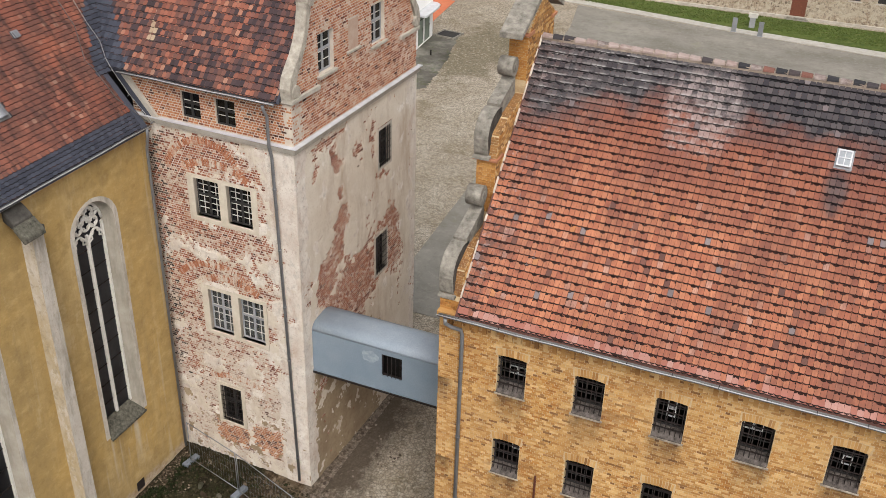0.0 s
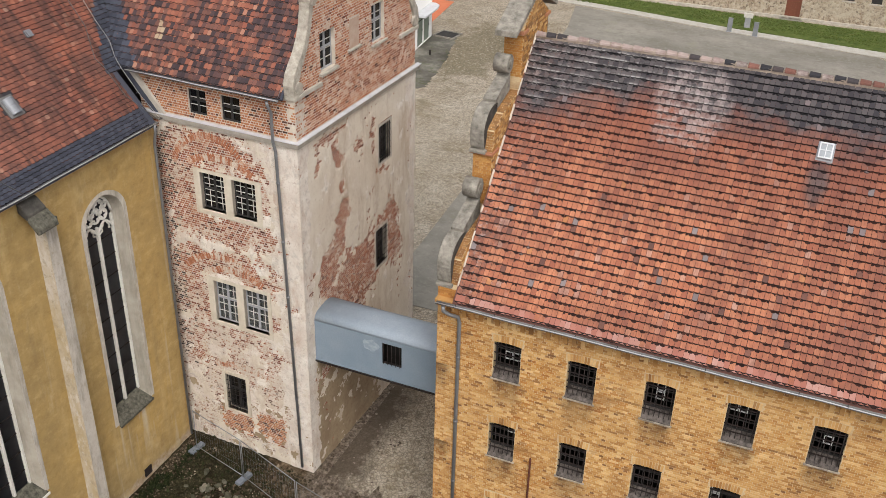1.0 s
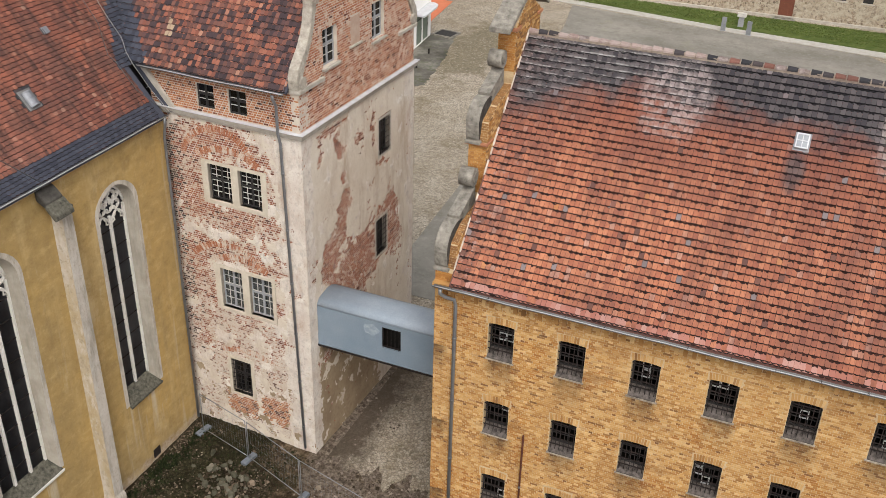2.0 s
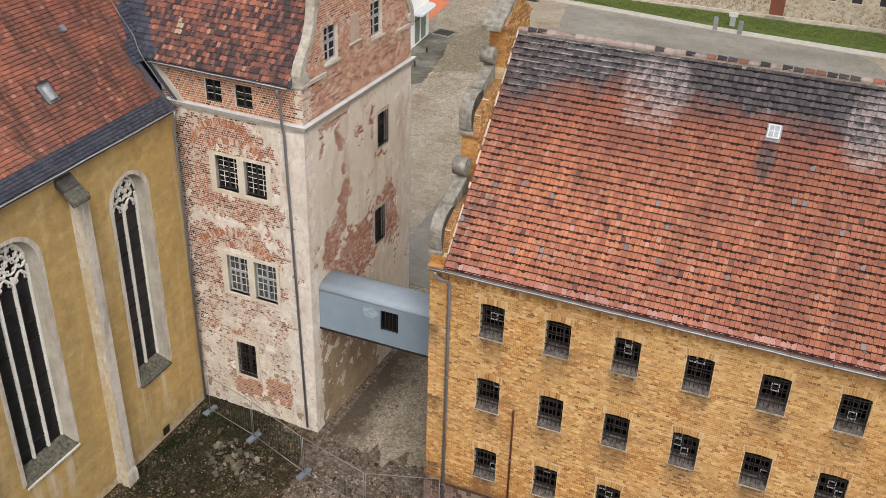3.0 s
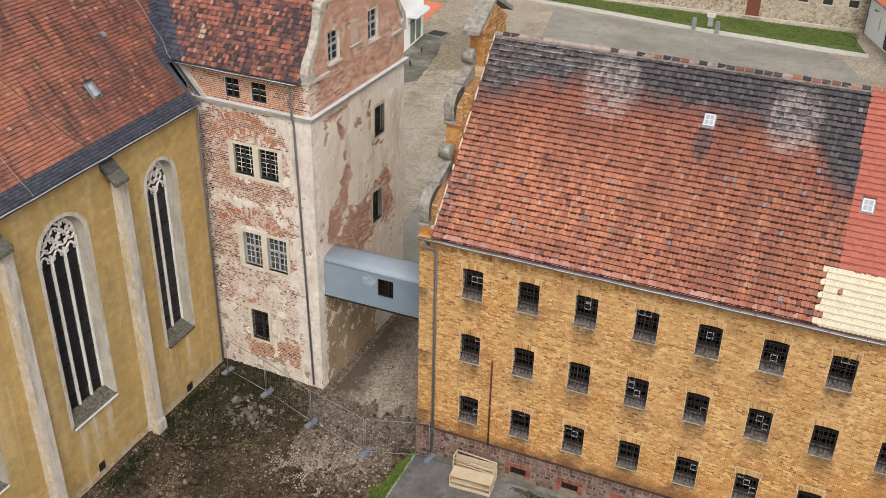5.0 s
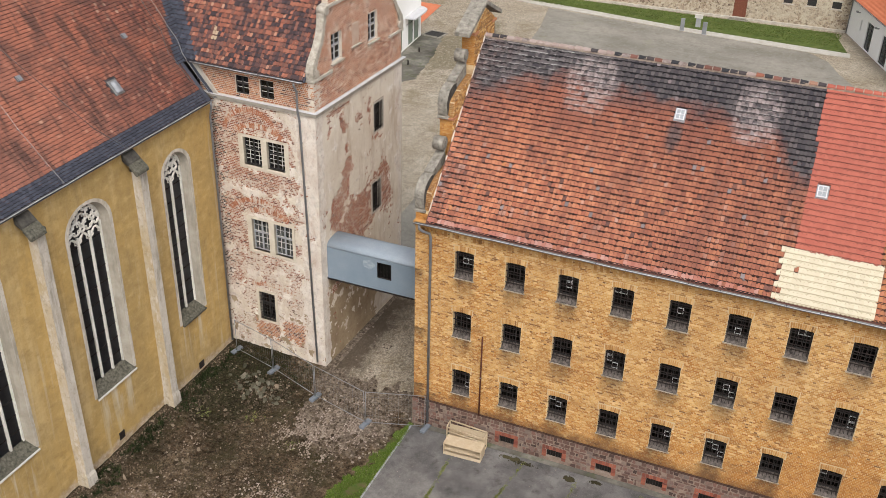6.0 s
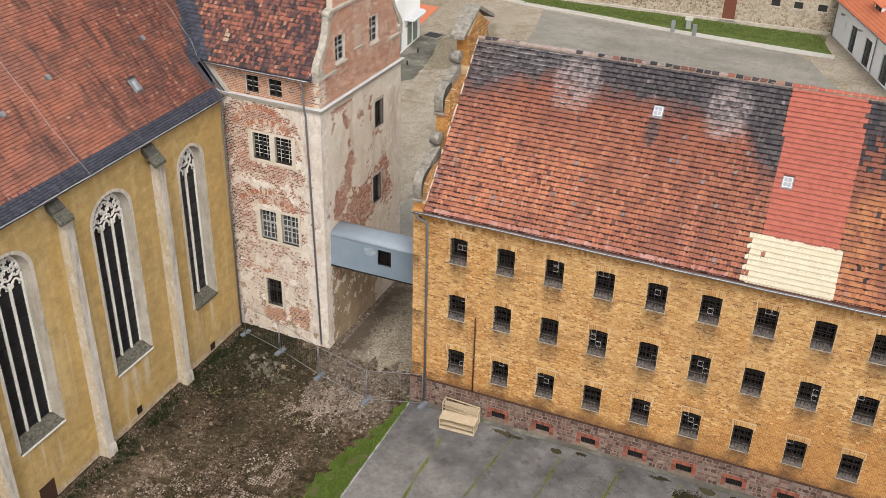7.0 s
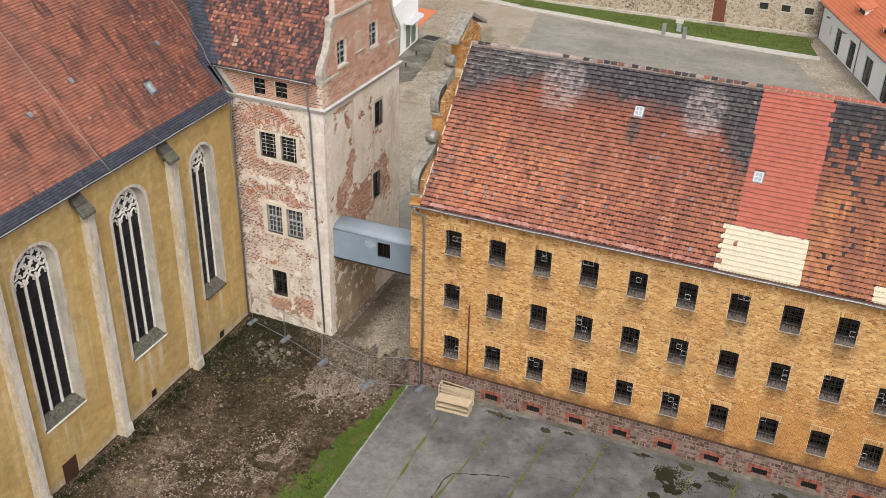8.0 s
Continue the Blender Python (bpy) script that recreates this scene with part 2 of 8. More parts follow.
c = k.mix(k.ramp(k.noise(0.35, 5, 0.6), [(0.42, 0.0), (0.64, 0.55)]), c, (0.40, 0.135, 0.075))
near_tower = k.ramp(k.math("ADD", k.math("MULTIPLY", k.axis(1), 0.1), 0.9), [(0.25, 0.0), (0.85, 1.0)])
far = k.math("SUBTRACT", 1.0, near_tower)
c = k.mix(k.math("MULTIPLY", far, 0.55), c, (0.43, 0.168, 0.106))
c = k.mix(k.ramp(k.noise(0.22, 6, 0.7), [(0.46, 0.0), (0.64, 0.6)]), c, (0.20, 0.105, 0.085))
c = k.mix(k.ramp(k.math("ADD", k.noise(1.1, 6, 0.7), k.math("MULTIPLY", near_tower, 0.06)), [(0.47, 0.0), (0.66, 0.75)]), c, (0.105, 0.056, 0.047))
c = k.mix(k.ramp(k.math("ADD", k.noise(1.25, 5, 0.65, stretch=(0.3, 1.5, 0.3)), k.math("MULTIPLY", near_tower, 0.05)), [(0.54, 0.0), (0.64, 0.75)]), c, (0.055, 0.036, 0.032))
c = k.mix(k.ramp(k.noise(25, 3), [(0.35, 0.0), (0.75, 0.35)]), c, (0.1, 0.06, 0.05))
M["tile_church"] = k.done(c, 0.88, k.noise(50, 3), 0.35, 0.01)
M["tile_purple"] = piece_material("tile_purple", [(0.0, (0.05, 0.038, 0.042)), (0.6, (0.085, 0.058, 0.06)), (1.0, (0.15, 0.075, 0.065))], (0.04, 0.032, 0.034), 0.4)
M["tile_bright"] = piece_material("tile_bright", [(0.0, (0.18, 0.07, 0.052)), (0.4, (0.27, 0.10, 0.066)), (0.85, (0.35, 0.14, 0.09)), (1.0, (0.45, 0.26, 0.18))], (0.12, 0.07, 0.058), 0.5, big=0.4)
M["tile_tan"] = piece_material("tile_tan", [(0.0, (0.36, 0.26, 0.17)), (1.0, (0.46, 0.36, 0.25))], (0.2, 0.12, 0.09), 0.4)
M["slate"] = piece_material("slate", [(0.0, (0.04, 0.044, 0.06)), (1.0, (0.075, 0.08, 0.104))], (0.034, 0.035, 0.045), 0.3, rough=0.55)
M["brick_yellow"] = wall_material("brick_yellow", [(0.0, (0.17, 0.085, 0.035)), (0.03, (0.36, 0.18, 0.062)), (0.3, (0.50, 0.275, 0.095)), (0.7, (0.60, 0.365, 0.145)), (0.94, (0.72, 0.50, 0.25)), (1.0, (0.30, 0.145, 0.06))], (0.33, 0.17, 0.062), 0.5)
M["brick_amber"] = wall_material("brick_amber", [(0.0, (0.34, 0.148, 0.045)), (0.5, (0.46, 0.222, 0.064)), (1.0, (0.53, 0.28, 0.088))], (0.29, 0.13, 0.045), 0.5)
M["brick_soot"] = wall_material("brick_soot", [(0.0, (0.19, 0.10, 0.045)), (0.5, (0.28, 0.14, 0.055)), (1.0, (0.36, 0.19, 0.07))], (0.2, 0.1, 0.05), 0.5)
M["brick_red"] = piece_material("brick_red", [(0.0, (0.04, 0.026, 0.023)), (0.13, (0.10, 0.05, 0.038)), (0.22, (0.29, 0.11, 0.062)), (0.6, (0.39, 0.16, 0.084)), (0.87, (0.47, 0.225, 0.125)), (1.0, (0.58, 0.43, 0.31))], (0.30, 0.15, 0.10), 0.35)
M["brick_cellar"] = piece_material("brick_cellar", [(0.0, (0.16, 0.055, 0.04)), (0.5, (0.28, 0.085, 0.055)), (1.0, (0.36, 0.125, 0.075))], (0.1, 0.05, 0.04), 0.4)
M["brick_sooty"] = piece_material("brick_sooty", [(0.0, (0.035, 0.03, 0.028)), (0.6, (0.11, 0.075, 0.06)), (1.0, (0.24, 0.18, 0.14))], (0.06, 0.045, 0.04), 0.5)



def limed_brick(name, amount, low, stops, lime=(0.64, 0.565, 0.475)):
    """Old red bricks under a worn veil of lime that runs across bricks and joints; low thickens it towards the foot."""
    k = Nodes(name)
    c = k.ramp(k.rand(), stops)
    c = k.mix(k.ramp(k.noise(30, 3), [(0.35, 0.0), (0.75, 0.35)]), c, (0.15, 0.07, 0.05))
    veil = k.math("ADD", k.math("ADD", k.math("MULTIPLY", k.noise(0.9, 6, 0.7), 0.42), k.math("MULTIPLY", k.noise(7.0, 5, 0.8), 0.43)), k.math("MULTIPLY", k.rand(), 0.15))
    veil = k.math("ADD", veil, k.math("MULTIPLY", k.math("MAXIMUM", k.math("SUBTRACT", 9.5, k.axis(2)), 0.0), low))
    c = k.mix(k.ramp(veil, [(0.56 - amount, 0.0), (0.66 - amount, 0.9)]), c, k.mix(k.noise(2.0, 4), lime, tuple(q * 0.8 for q in lime)))
    c = k.mix(k.ramp(k.noise(1.4, 6, 0.75), [(0.6, 0.0), (0.72, 0.4)]), c, (0.22, 0.13, 0.095))
    return k.done(c, 0.92, k.noise(40, 3), 0.4, 0.012)


OLD_RED = [(0.0, (0.08, 0.042, 0.034)), (0.06, (0.16, 0.06, 0.042)), (0.25, (0.28, 0.10, 0.06)), (0.65, (0.36, 0.14, 0.08)), (0.9, (0.44, 0.20, 0.115)), (1.0, (0.50, 0.30, 0.20))]
ATTIC_RED = [(0.0, (0.05, 0.03, 0.025)), (0.05, (0.24, 0.09, 0.06)), (0.25, (0.40, 0.16, 0.088)), (0.7, (0.50, 0.225, 0.125)), (0.93, (0.58, 0.30, 0.18)), (1.0, (0.64, 0.48, 0.35))]
M["brick_lime_front"] = limed_brick("brick_lime_front", 0.058, 0.014, OLD_RED)
M["brick_lime_side"] = limed_brick("brick_lime_side", 0.058, 0.0, OLD_RED)
M["brick_arch"] = limed_brick("brick_arch", 0.075, 0.012, ATTIC_RED[2:5])
ATTIC_WALL = [(0.0, (0.045, 0.028, 0.024)), (0.1, (0.15, 0.065, 0.043)), (0.28, (0.33, 0.13, 0.068)), (0.7, (0.44, 0.185, 0.088)), (1.0, (0.52, 0.25, 0.125))]
M["brick_attic"] = limed_brick("brick_attic", -0.1, 0.0, ATTIC_WALL)
M["brick_gable"] = limed_brick("brick_gable", 0.065, 0.0, ATTIC_RED, (0.62, 0.50, 0.41))
M["mortar_yellow"] = wall_material("mortar_yellow", [(0.0, (0.66, 0.54, 0.36)), (1.0, (0.54, 0.41, 0.24))], (0.34, 0.21, 0.10), 0.4)
M["mortar_pale"] = plain_material("mortar_pale", (0.65, 0.58, 0.495), (0.48, 0.395, 0.32))
M["niche_plaster"] = plain_material("niche_plaster", (0.52, 0.41, 0.33), (0.42, 0.28, 0.21), 3.0)
M["metal_zinc"] = plain_material("metal_zinc", (0.30, 0.31, 0.33), (0.22, 0.22, 0.23), 4.0, 0.5, 0.6, 0.1)
M["metal_hood"] = plain_material("metal_hood", (0.30, 0.31, 0.33), (0.22, 0.225, 0.24), 3.0, 0.5, 0.3, 0.1)
M["metal_lip"] = plain_material("metal_lip", (0.62, 0.62, 0.63), (0.42, 0.42, 0.42), 1.5, 0.45, 0.3, 0.1)
M["metal_gutter"] = plain_material("metal_gutter", (0.22, 0.215, 0.21), (0.12, 0.115, 0.11), 2.0, 0.6, 0.2, 0.1)
M["metal_sheet"] = plain_material("metal_sheet", (0.66, 0.66, 0.68), (0.50, 0.50, 0.51), 3.0, 0.6, 0.15, 0.1)
M["iron"] = plain_material("iron", (0.028, 0.026, 0.026), (0.05, 0.035, 0.03), 8.0, 0.6, 0.4, 0.2)
M["rust"] = plain_material("rust", (0.16, 0.055, 0.035), (0.10, 0.04, 0.03), 8.0, 0.85, 0.1, 0.2)
M["frame_white"] = plain_material("frame_white", (0.62, 0.60, 0.56), (0.45, 0.43, 0.39), 6.0, 0.6)
M["frame_dark"] = plain_material("frame_dark", (0.028, 0.027, 0.026), (0.045, 0.042, 0.04), 6.0, 0.6)
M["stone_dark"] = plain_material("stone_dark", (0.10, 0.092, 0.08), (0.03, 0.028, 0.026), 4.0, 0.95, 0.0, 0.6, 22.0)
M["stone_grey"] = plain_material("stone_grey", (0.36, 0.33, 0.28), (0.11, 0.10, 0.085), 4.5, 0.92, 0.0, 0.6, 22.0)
M["stone_mossy"] = plain_material("stone_mossy", (0.17, 0.16, 0.125), (0.026, 0.025, 0.021), 8.0, 0.95, 0.0, 0.7, 25.0)
M["stone_pale"] = plain_material("stone_pale", (0.53, 0.485, 0.415), (0.34, 0.305, 0.26), 2.4, 0.9, 0.0, 0.4, 30.0)
M["stone_cream"] = plain_material("stone_cream", (0.66, 0.60, 0.50), (0.50, 0.43, 0.335), 2.0, 0.9, 0.0, 0.4, 30.0)
M["stone_worn"] = plain_material("stone_worn", (0.52, 0.475, 0.40), (0.24, 0.21, 0.175), 5.0, 0.92, 0.0, 0.5, 22.0)
M["stone_white"] = plain_material("stone_white", (0.78, 0.75, 0.70), (0.64, 0.60, 0.54), 3.0, 0.85)
M["sill_soot"] = plain_material("sill_soot", (0.17, 0.145, 0.13), (0.022, 0.018, 0.016), 7.0, 0.9)
M["sill_edge"] = plain_material("sill_edge", (0.52, 0.45, 0.37), (0.12, 0.095, 0.075), 5.0, 0.9)
M["plinth_soot"] = plain_material("plinth_soot", (0.10, 0.055, 0.04), (0.035, 0.022, 0.018), 3.0, 0.95)
# bridge roof: the side paint lightened, with the sky's reflection in the colour
M["paint_top_lit"] = plain_material("paint_top_lit", (0.27, 0.325, 0.385), (0.35, 0.40, 0.455), 1.2, 0.5, 0.0, 0.12, 20.0)
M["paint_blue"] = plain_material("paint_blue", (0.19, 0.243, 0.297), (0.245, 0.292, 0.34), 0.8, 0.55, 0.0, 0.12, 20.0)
M["wood_pale"] = plain_material("wood_pale", (0.55, 0.45, 0.32), (0.45, 0.35, 0.23), 4.0, 0.8)
M["wood_door"] = plain_material("wood_door", (0.20, 0.075, 0.045), (0.15, 0.055, 0.035), 4.0, 0.7)
M["wood_dark"] = plain_material("wood_dark", (0.07, 0.034, 0.024), (0.045, 0.022, 0.016), 5.0, 0.75)
M["wood_green"] = plain_material("wood_green", (0.24, 0.28, 0.22), (0.19, 0.22, 0.18), 3.0, 0.75)
M["paved_edge"] = plain_material("paved_edge", (0.50, 0.475, 0.43), (0.36, 0.335, 0.29), 1.5, 0.95, 0.0, 0.4, 12.0)
M["concrete"] = plain_material("concrete", (0.36, 0.36, 0.37), (0.28, 0.28, 0.29), 4.0, 0.9)
M["foot_plastic"] = plain_material("foot_plastic", (0.20, 0.225, 0.26), (0.14, 0.155, 0.18), 4.0, 0.8)
M["mortar_dark"] = plain_material("mortar_dark", (0.44, 0.36, 0.285), (0.20, 0.15, 0.12), 5.0)
M["plaster_white"] = plain_material("plaster_white", (0.90, 0.89, 0.87), (0.86, 0.845, 0.82), 0.8, 0.9)
# near-black, so the darkness of the unlit rooms is in the colour
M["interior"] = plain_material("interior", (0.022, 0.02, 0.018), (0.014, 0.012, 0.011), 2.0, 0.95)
M["leaf"] = piece_material("leaf", [(0.0, (0.055, 0.10, 0.014)), (0.6, (0.105, 0.185, 0.024)), (0.93, (0.19, 0.25, 0.05)), (1.0, (0.34, 0.36, 0.18))], (0.12, 0.12, 0.035), 0.4, big=0.5)
M["leaf_lawn"] = piece_material("leaf_lawn", [(0.0, (0.075, 0.105, 0.024)), (0.6, (0.12, 0.165, 0.038)), (1.0, (0.20, 0.225, 0.08))], (0.07, 0.085, 0.028), 0.6, big=0.3)
M["leaf_dark"] = piece_material("leaf_dark", [(0.0, (0.012, 0.016, 0.006)), (0.6, (0.022, 0.029, 0.01)), (1.0, (0.055, 0.064, 0.024))], (0.015, 0.02, 0.008), 0.3)
M["weed"] = piece_material("weed", [(0.0, (0.12, 0.15, 0.035)), (0.6, (0.2, 0.23, 0.06)), (1.0, (0.27, 0.26, 0.1))], (0.1, 0.09, 0.04), 0.3)
M["stone_cobble"] = piece_material("stone_cobble", [(0.0, (0.07, 0.052, 0.04)), (0.35, (0.145, 0.112, 0.088)), (0.75, (0.245, 0.195, 0.157)), (1.0, (0.40, 0.34, 0.28))], (0.06, 0.044, 0.03), 0.75, big=0.7)
k = Nodes("stone_yard")
c = k.ramp(k.rand(), [(0.0, (0.05, 0.037, 0.026)), (0.4, (0.12, 0.09, 0.064)), (0.8, (0.23, 0.18, 0.135)), (1.0, (0.38, 0.31, 0.245))])
warm = k.ramp(k.math("ADD", k.math("MULTIPLY", k.math("ADD", k.axis(1), 7.0), -0.12), k.math("MULTIPLY", k.noise(0.5, 5, 0.7), 0.8)), [(0.45, 0.0), (0.9, 0.55)])
c = k.mix(warm, c, (0.36, 0.25, 0.195))
c = k.mix(k.ramp(k.noise(0.45, 6, 0.75), [(0.38, 0.0), (0.54, 0.92)]), c, (0.03, 0.025, 0.013))
c = k.mix(k.ramp(k.noise(14, 4, 0.7), [(0.45, 0.0), (0.7, 0.6)]), c, (0.05, 0.038, 0.025))
M["stone_yard"] = k.done(c, 0.95, k.noise(30, 3), 0.4, 0.01)
M["stone_bleached"] = piece_material("stone_bleached", [(0.0, (0.17, 0.13, 0.105)), (0.4, (0.29, 0.232, 0.192)), (0.85, (0.38, 0.31, 0.26)), (1.0, (0.50, 0.43, 0.37))], (0.11, 0.08, 0.055), 0.65, big=1.2)
M["moss"] = piece_material("moss", [(0.0, (0.018, 0.016, 0.008)), (0.7, (0.04, 0.034, 0.018)), (1.0, (0.075, 0.065, 0.035))], (0.02, 0.02, 0.008), 0.5)
M["stone_rubble"] = piece_material("stone_rubble", [(0.0, (0.032, 0.023, 0.015)), (0.45, (0.075, 0.054, 0.036)), (0.78, (0.15, 0.114, 0.08)), (0.97, (0.28, 0.222, 0.165)), (1.0, (0.36, 0.30, 0.24))], (0.05, 0.036, 0.021), 0.6)
M["stone_plinth"] = piece_material("stone_plinth", [(0.0, (0.07, 0.046, 0.04)), (0.3, (0.14, 0.085, 0.07)), (0.6, (0.21, 0.115, 0.09)), (0.85, (0.19, 0.15, 0.128)), (1.0, (0.30, 0.225, 0.18))], (0.055, 0.036, 0.03), 0.5)
M["stone_slab"] = piece_material("stone_slab", [(0.0, (0.075, 0.07, 0.05)), (0.6, (0.14, 0.13, 0.098)), (1.0, (0.25, 0.225, 0.18))], (0.05, 0.05, 0.025), 0.6)

M["milk_glass"] = plain_material("milk_glass", (0.36, 0.38, 0.40), (0.28, 0.30, 0.32), 3.0, 0.3)
k = Nodes("glass")
k.bsdf.inputs["Transmission Weight"].default_value = 0.85
k.bsdf.inputs["IOR"].default_value = 1.25
M["glass"] = k.done((0.32, 0.34, 0.35), k.ramp(k.noise(2.0), [(0.3, 0.03), (0.8, 0.2)]), k.noise(6.0), 0.15, 0.01)

k = Nodes("dark_glass")
k.bsdf.inputs["Transmission Weight"].default_value = 0.4
M["dark_glass"] = k.done((0.012, 0.013, 0.015), k.ramp(k.noise(2.0), [(0.3, 0.05), (0.8, 0.25)]), k.noise(6.0), 0.15, 0.01)

k = Nodes("leaded_glass")
k.bsdf.inputs["Transmission Weight"].default_value = 0.6
M["leaded_glass"] = k.done(k.mix(k.ramp(k.noise(1.2, 4), [(0.35, 0.0), (0.7, 1.0)]), (0.012, 0.012, 0.016), (0.03, 0.032, 0.04)), 0.35, k.voronoi(9.0), 0.5, 0.01)

k = Nodes("ochre_plaster")
streak = k.noise(1.3, 5, 0.6, stretch=(1, 1, 0.12))
c = k.mix(k.ramp(k.noise(0.35, 6, 0.65), [(0.35, 0.0), (0.65, 1.0)]), (0.475, 0.315, 0.114), (0.385, 0.266, 0.113))
c = k.mix(k.ramp(streak, [(0.5, 0.0), (0.7, 0.6)]), c, (0.58, 0.43, 0.22))
c = k.mix(k.ramp(k.noise(2.0, 7, 0.75), [(0.47, 0.0), (0.66, 0.6)]), c, (0.31, 0.21, 0.09))
c = k.mix(k.ramp(k.noise(0.9, 6, 0.7, stretch=(1, 1, 0.45)), [(0.58, 0.0), (0.7, 0.55)]), c, (0.57, 0.45, 0.27))
# lower wall darkened: the corner's shade and dirt are put into the colour
low = k.ramp(k.math("ADD", k.math("MULTIPLY", k.axis(2), 0.25), k.math("MULTIPLY", k.noise(0.8, 4), 0.9)), [(0.35, 1.0), (0.75, 0.0)])
c = k.mix(k.math("MULTIPLY", low, 0.6), c, (0.30, 0.212, 0.1))
c = k.mix(k.ramp(k.noise(2.6, 5, 0.65, stretch=(1, 1, 0.06)), [(0.56, 0.0), (0.68, 0.45)]), c, (0.30, 0.21, 0.10))
worn = k.ramp(k.math("ADD", k.axis(2), k.math("MULTIPLY", k.math("SUBTRACT", k.noise(1.6, 6, 0.75), 0.5), 0.9)), [(0.16, 0.85), (0.42, 0.0)])
c = k.mix(worn, c, k.mix(k.ramp(k.noise(5.0, 5, 0.75), [(0.4, 0.0), (0.6, 1.0)]), (0.52, 0.43, 0.34), (0.33, 0.24, 0.165)))
c = k.mix(k.ramp(k.noise(1.9, 4, 0.6, stretch=(1, 1, 0.05)), [(0.6, 0.0), (0.68, 0.6)]), c, (0.50, 0.41, 0.27))
strokes = k.noise(2.6, 7, 0.72, stretch=(1, 0.75, 1.25))
c = k.mix(k.ramp(strokes, [(0.52, 0.0), (0.66, 0.5)]), c, (0.57, 0.41, 0.19))
c = k.mix(k.ramp(strokes, [(0.34, 0.5), (0.46, 0.0)]), c, (0.29, 0.187, 0.068))
drips = k.ramp(k.noise(3.2, 4, 0.6, stretch=(1, 1, 0.08)), [(0.48, 0.0), (0.6, 0.75)])
for middle in (-0.85, -6.78, -12.95):
    beside = k.ramp(k.math("ABSOLUTE", k.math("SUBTRACT", k.axis(1), middle)), [(0.9, 1.0), (1.35, 0.0)])
    below = k.ramp(k.math("DIVIDE", k.axis(2), 4.0), [(0.2, 0.0), (0.55, 0.7), (0.82, 1.0), (0.84, 0.0)])
    c = k.mix(k.math("MULTIPLY", k.math("MULTIPLY", drips, beside), below), c, (0.55, 0.49, 0.39))
M["ochre_plaster"] = k.done(c, 0.92, k.noise(4.0, 7, 0.72, stretch=(1, 0.75, 1.25)), 0.9, 0.045)

# window reveals: darker than the outer band because their shade is painted in
k = Nodes("splay_shade")
c = k.mix(k.ramp(k.noise(1.4, 6, 0.7), [(0.35, 0.0), (0.65, 1.0)]), (0.42, 0.38, 0.32), (0.33, 0.29, 0.235))
c = k.mix(k.ramp(k.noise(2.4, 5, 0.7, stretch=(1, 1, 0.18)), [(0.46, 0.0), (0.64, 0.6)]), c, (0.22, 0.195, 0.16))
M["splay_shade"] = k.done(c, 0.93, k.noise(8.0, 6, 0.75), 0.5, 0.02)

k = Nodes("streaked_lime")
c = k.mix(k.ramp(k.noise(1.4, 6, 0.7), [(0.35, 0.0), (0.65, 1.0)]), (0.58, 0.535, 0.475), (0.46, 0.405, 0.335))
c = k.mix(k.ramp(k.noise(2.4, 5, 0.7, stretch=(1, 1, 0.18)), [(0.46, 0.0), (0.64, 0.7)]), c, (0.235, 0.21, 0.17))
c = k.mix(k.ramp(k.noise(9.0, 5, 0.75), [(0.54, 0.0), (0.68, 0.5)]), c, (0.27, 0.225, 0.15))
M["streaked_lime"] = k.done(c, 0.93, k.noise(8.0, 6, 0.75), 0.6, 0.03)

k = Nodes("limed_side")
c = k.mix(k.ramp(k.noise(1.1, 6, 0.7, stretch=(1, 1, 0.3)), [(0.35, 0.0), (0.62, 1.0)]), (0.50, 0.45, 0.385), (0.42, 0.335, 0.21))
c = k.mix(k.ramp(k.noise(3.5, 6, 0.75, stretch=(1, 1, 0.5)), [(0.5, 0.0), (0.66, 0.75)]), c, (0.60, 0.56, 0.50))
c = k.mix(k.ramp(k.noise(4.5, 6, 0.75), [(0.36, 0.6), (0.48, 0.0)]), c, (0.26, 0.215, 0.155))
M["limed_side"] = k.done(c, 0.92, k.noise(8.0, 6, 0.75), 0.5, 0.02)

k = Nodes("old_plaster")
c = k.mix(k.ramp(k.noise(0.5, 6, 0.65), [(0.35, 0.0), (0.65, 1.0)]), (0.67, 0.605, 0.51), (0.57, 0.49, 0.395))
c = k.mix(k.ramp(k.noise(1.6, 6, 0.7), [(0.52, 0.0), (0.7, 0.7)]), c, (0.67, 0.61, 0.53))
c = k.mix(k.ramp(k.noise(1.1, 6, 0.7, stretch=(1, 1, 0.3)), [(0.49, 0.0), (0.70, 0.65)]), c, (0.38, 0.28, 0.20))
c = k.mix(k.ramp(k.noise(14.0, 4, 0.7), [(0.55, 0.0), (0.75, 0.5)]), c, (0.33, 0.24, 0.18))
M["old_plaster"] = k.done(c, 0.95, k.noise(7.0, 6, 0.7), 0.6, 0.03)

k = Nodes("lime_wash")
c = k.mix(k.ramp(k.noise(0.9, 6, 0.65), [(0.35, 0.0), (0.65, 1.0)]), (0.74, 0.69, 0.62), (0.58, 0.50, 0.43))
c = k.mix(k.ramp(k.noise(2.2, 6, 0.75, stretch=(1, 1, 0.5)), [(0.5, 0.0), (0.68, 0.7)]), c, (0.45, 0.33, 0.25))
c = k.mix(k.ramp(k.noise(3.4, 6, 0.75), [(0.53, 0.0), (0.64, 0.65)]), c, (0.43, 0.39, 0.345))
c = k.mix(k.ramp(k.noise(16.0, 4, 0.7), [(0.55, 0.0), (0.72, 0.7)]), c, (0.36, 0.25, 0.19))
M["lime_wash"] = k.done(c, 0.95, k.noise(7.0, 6, 0.7), 0.7, 0.03)

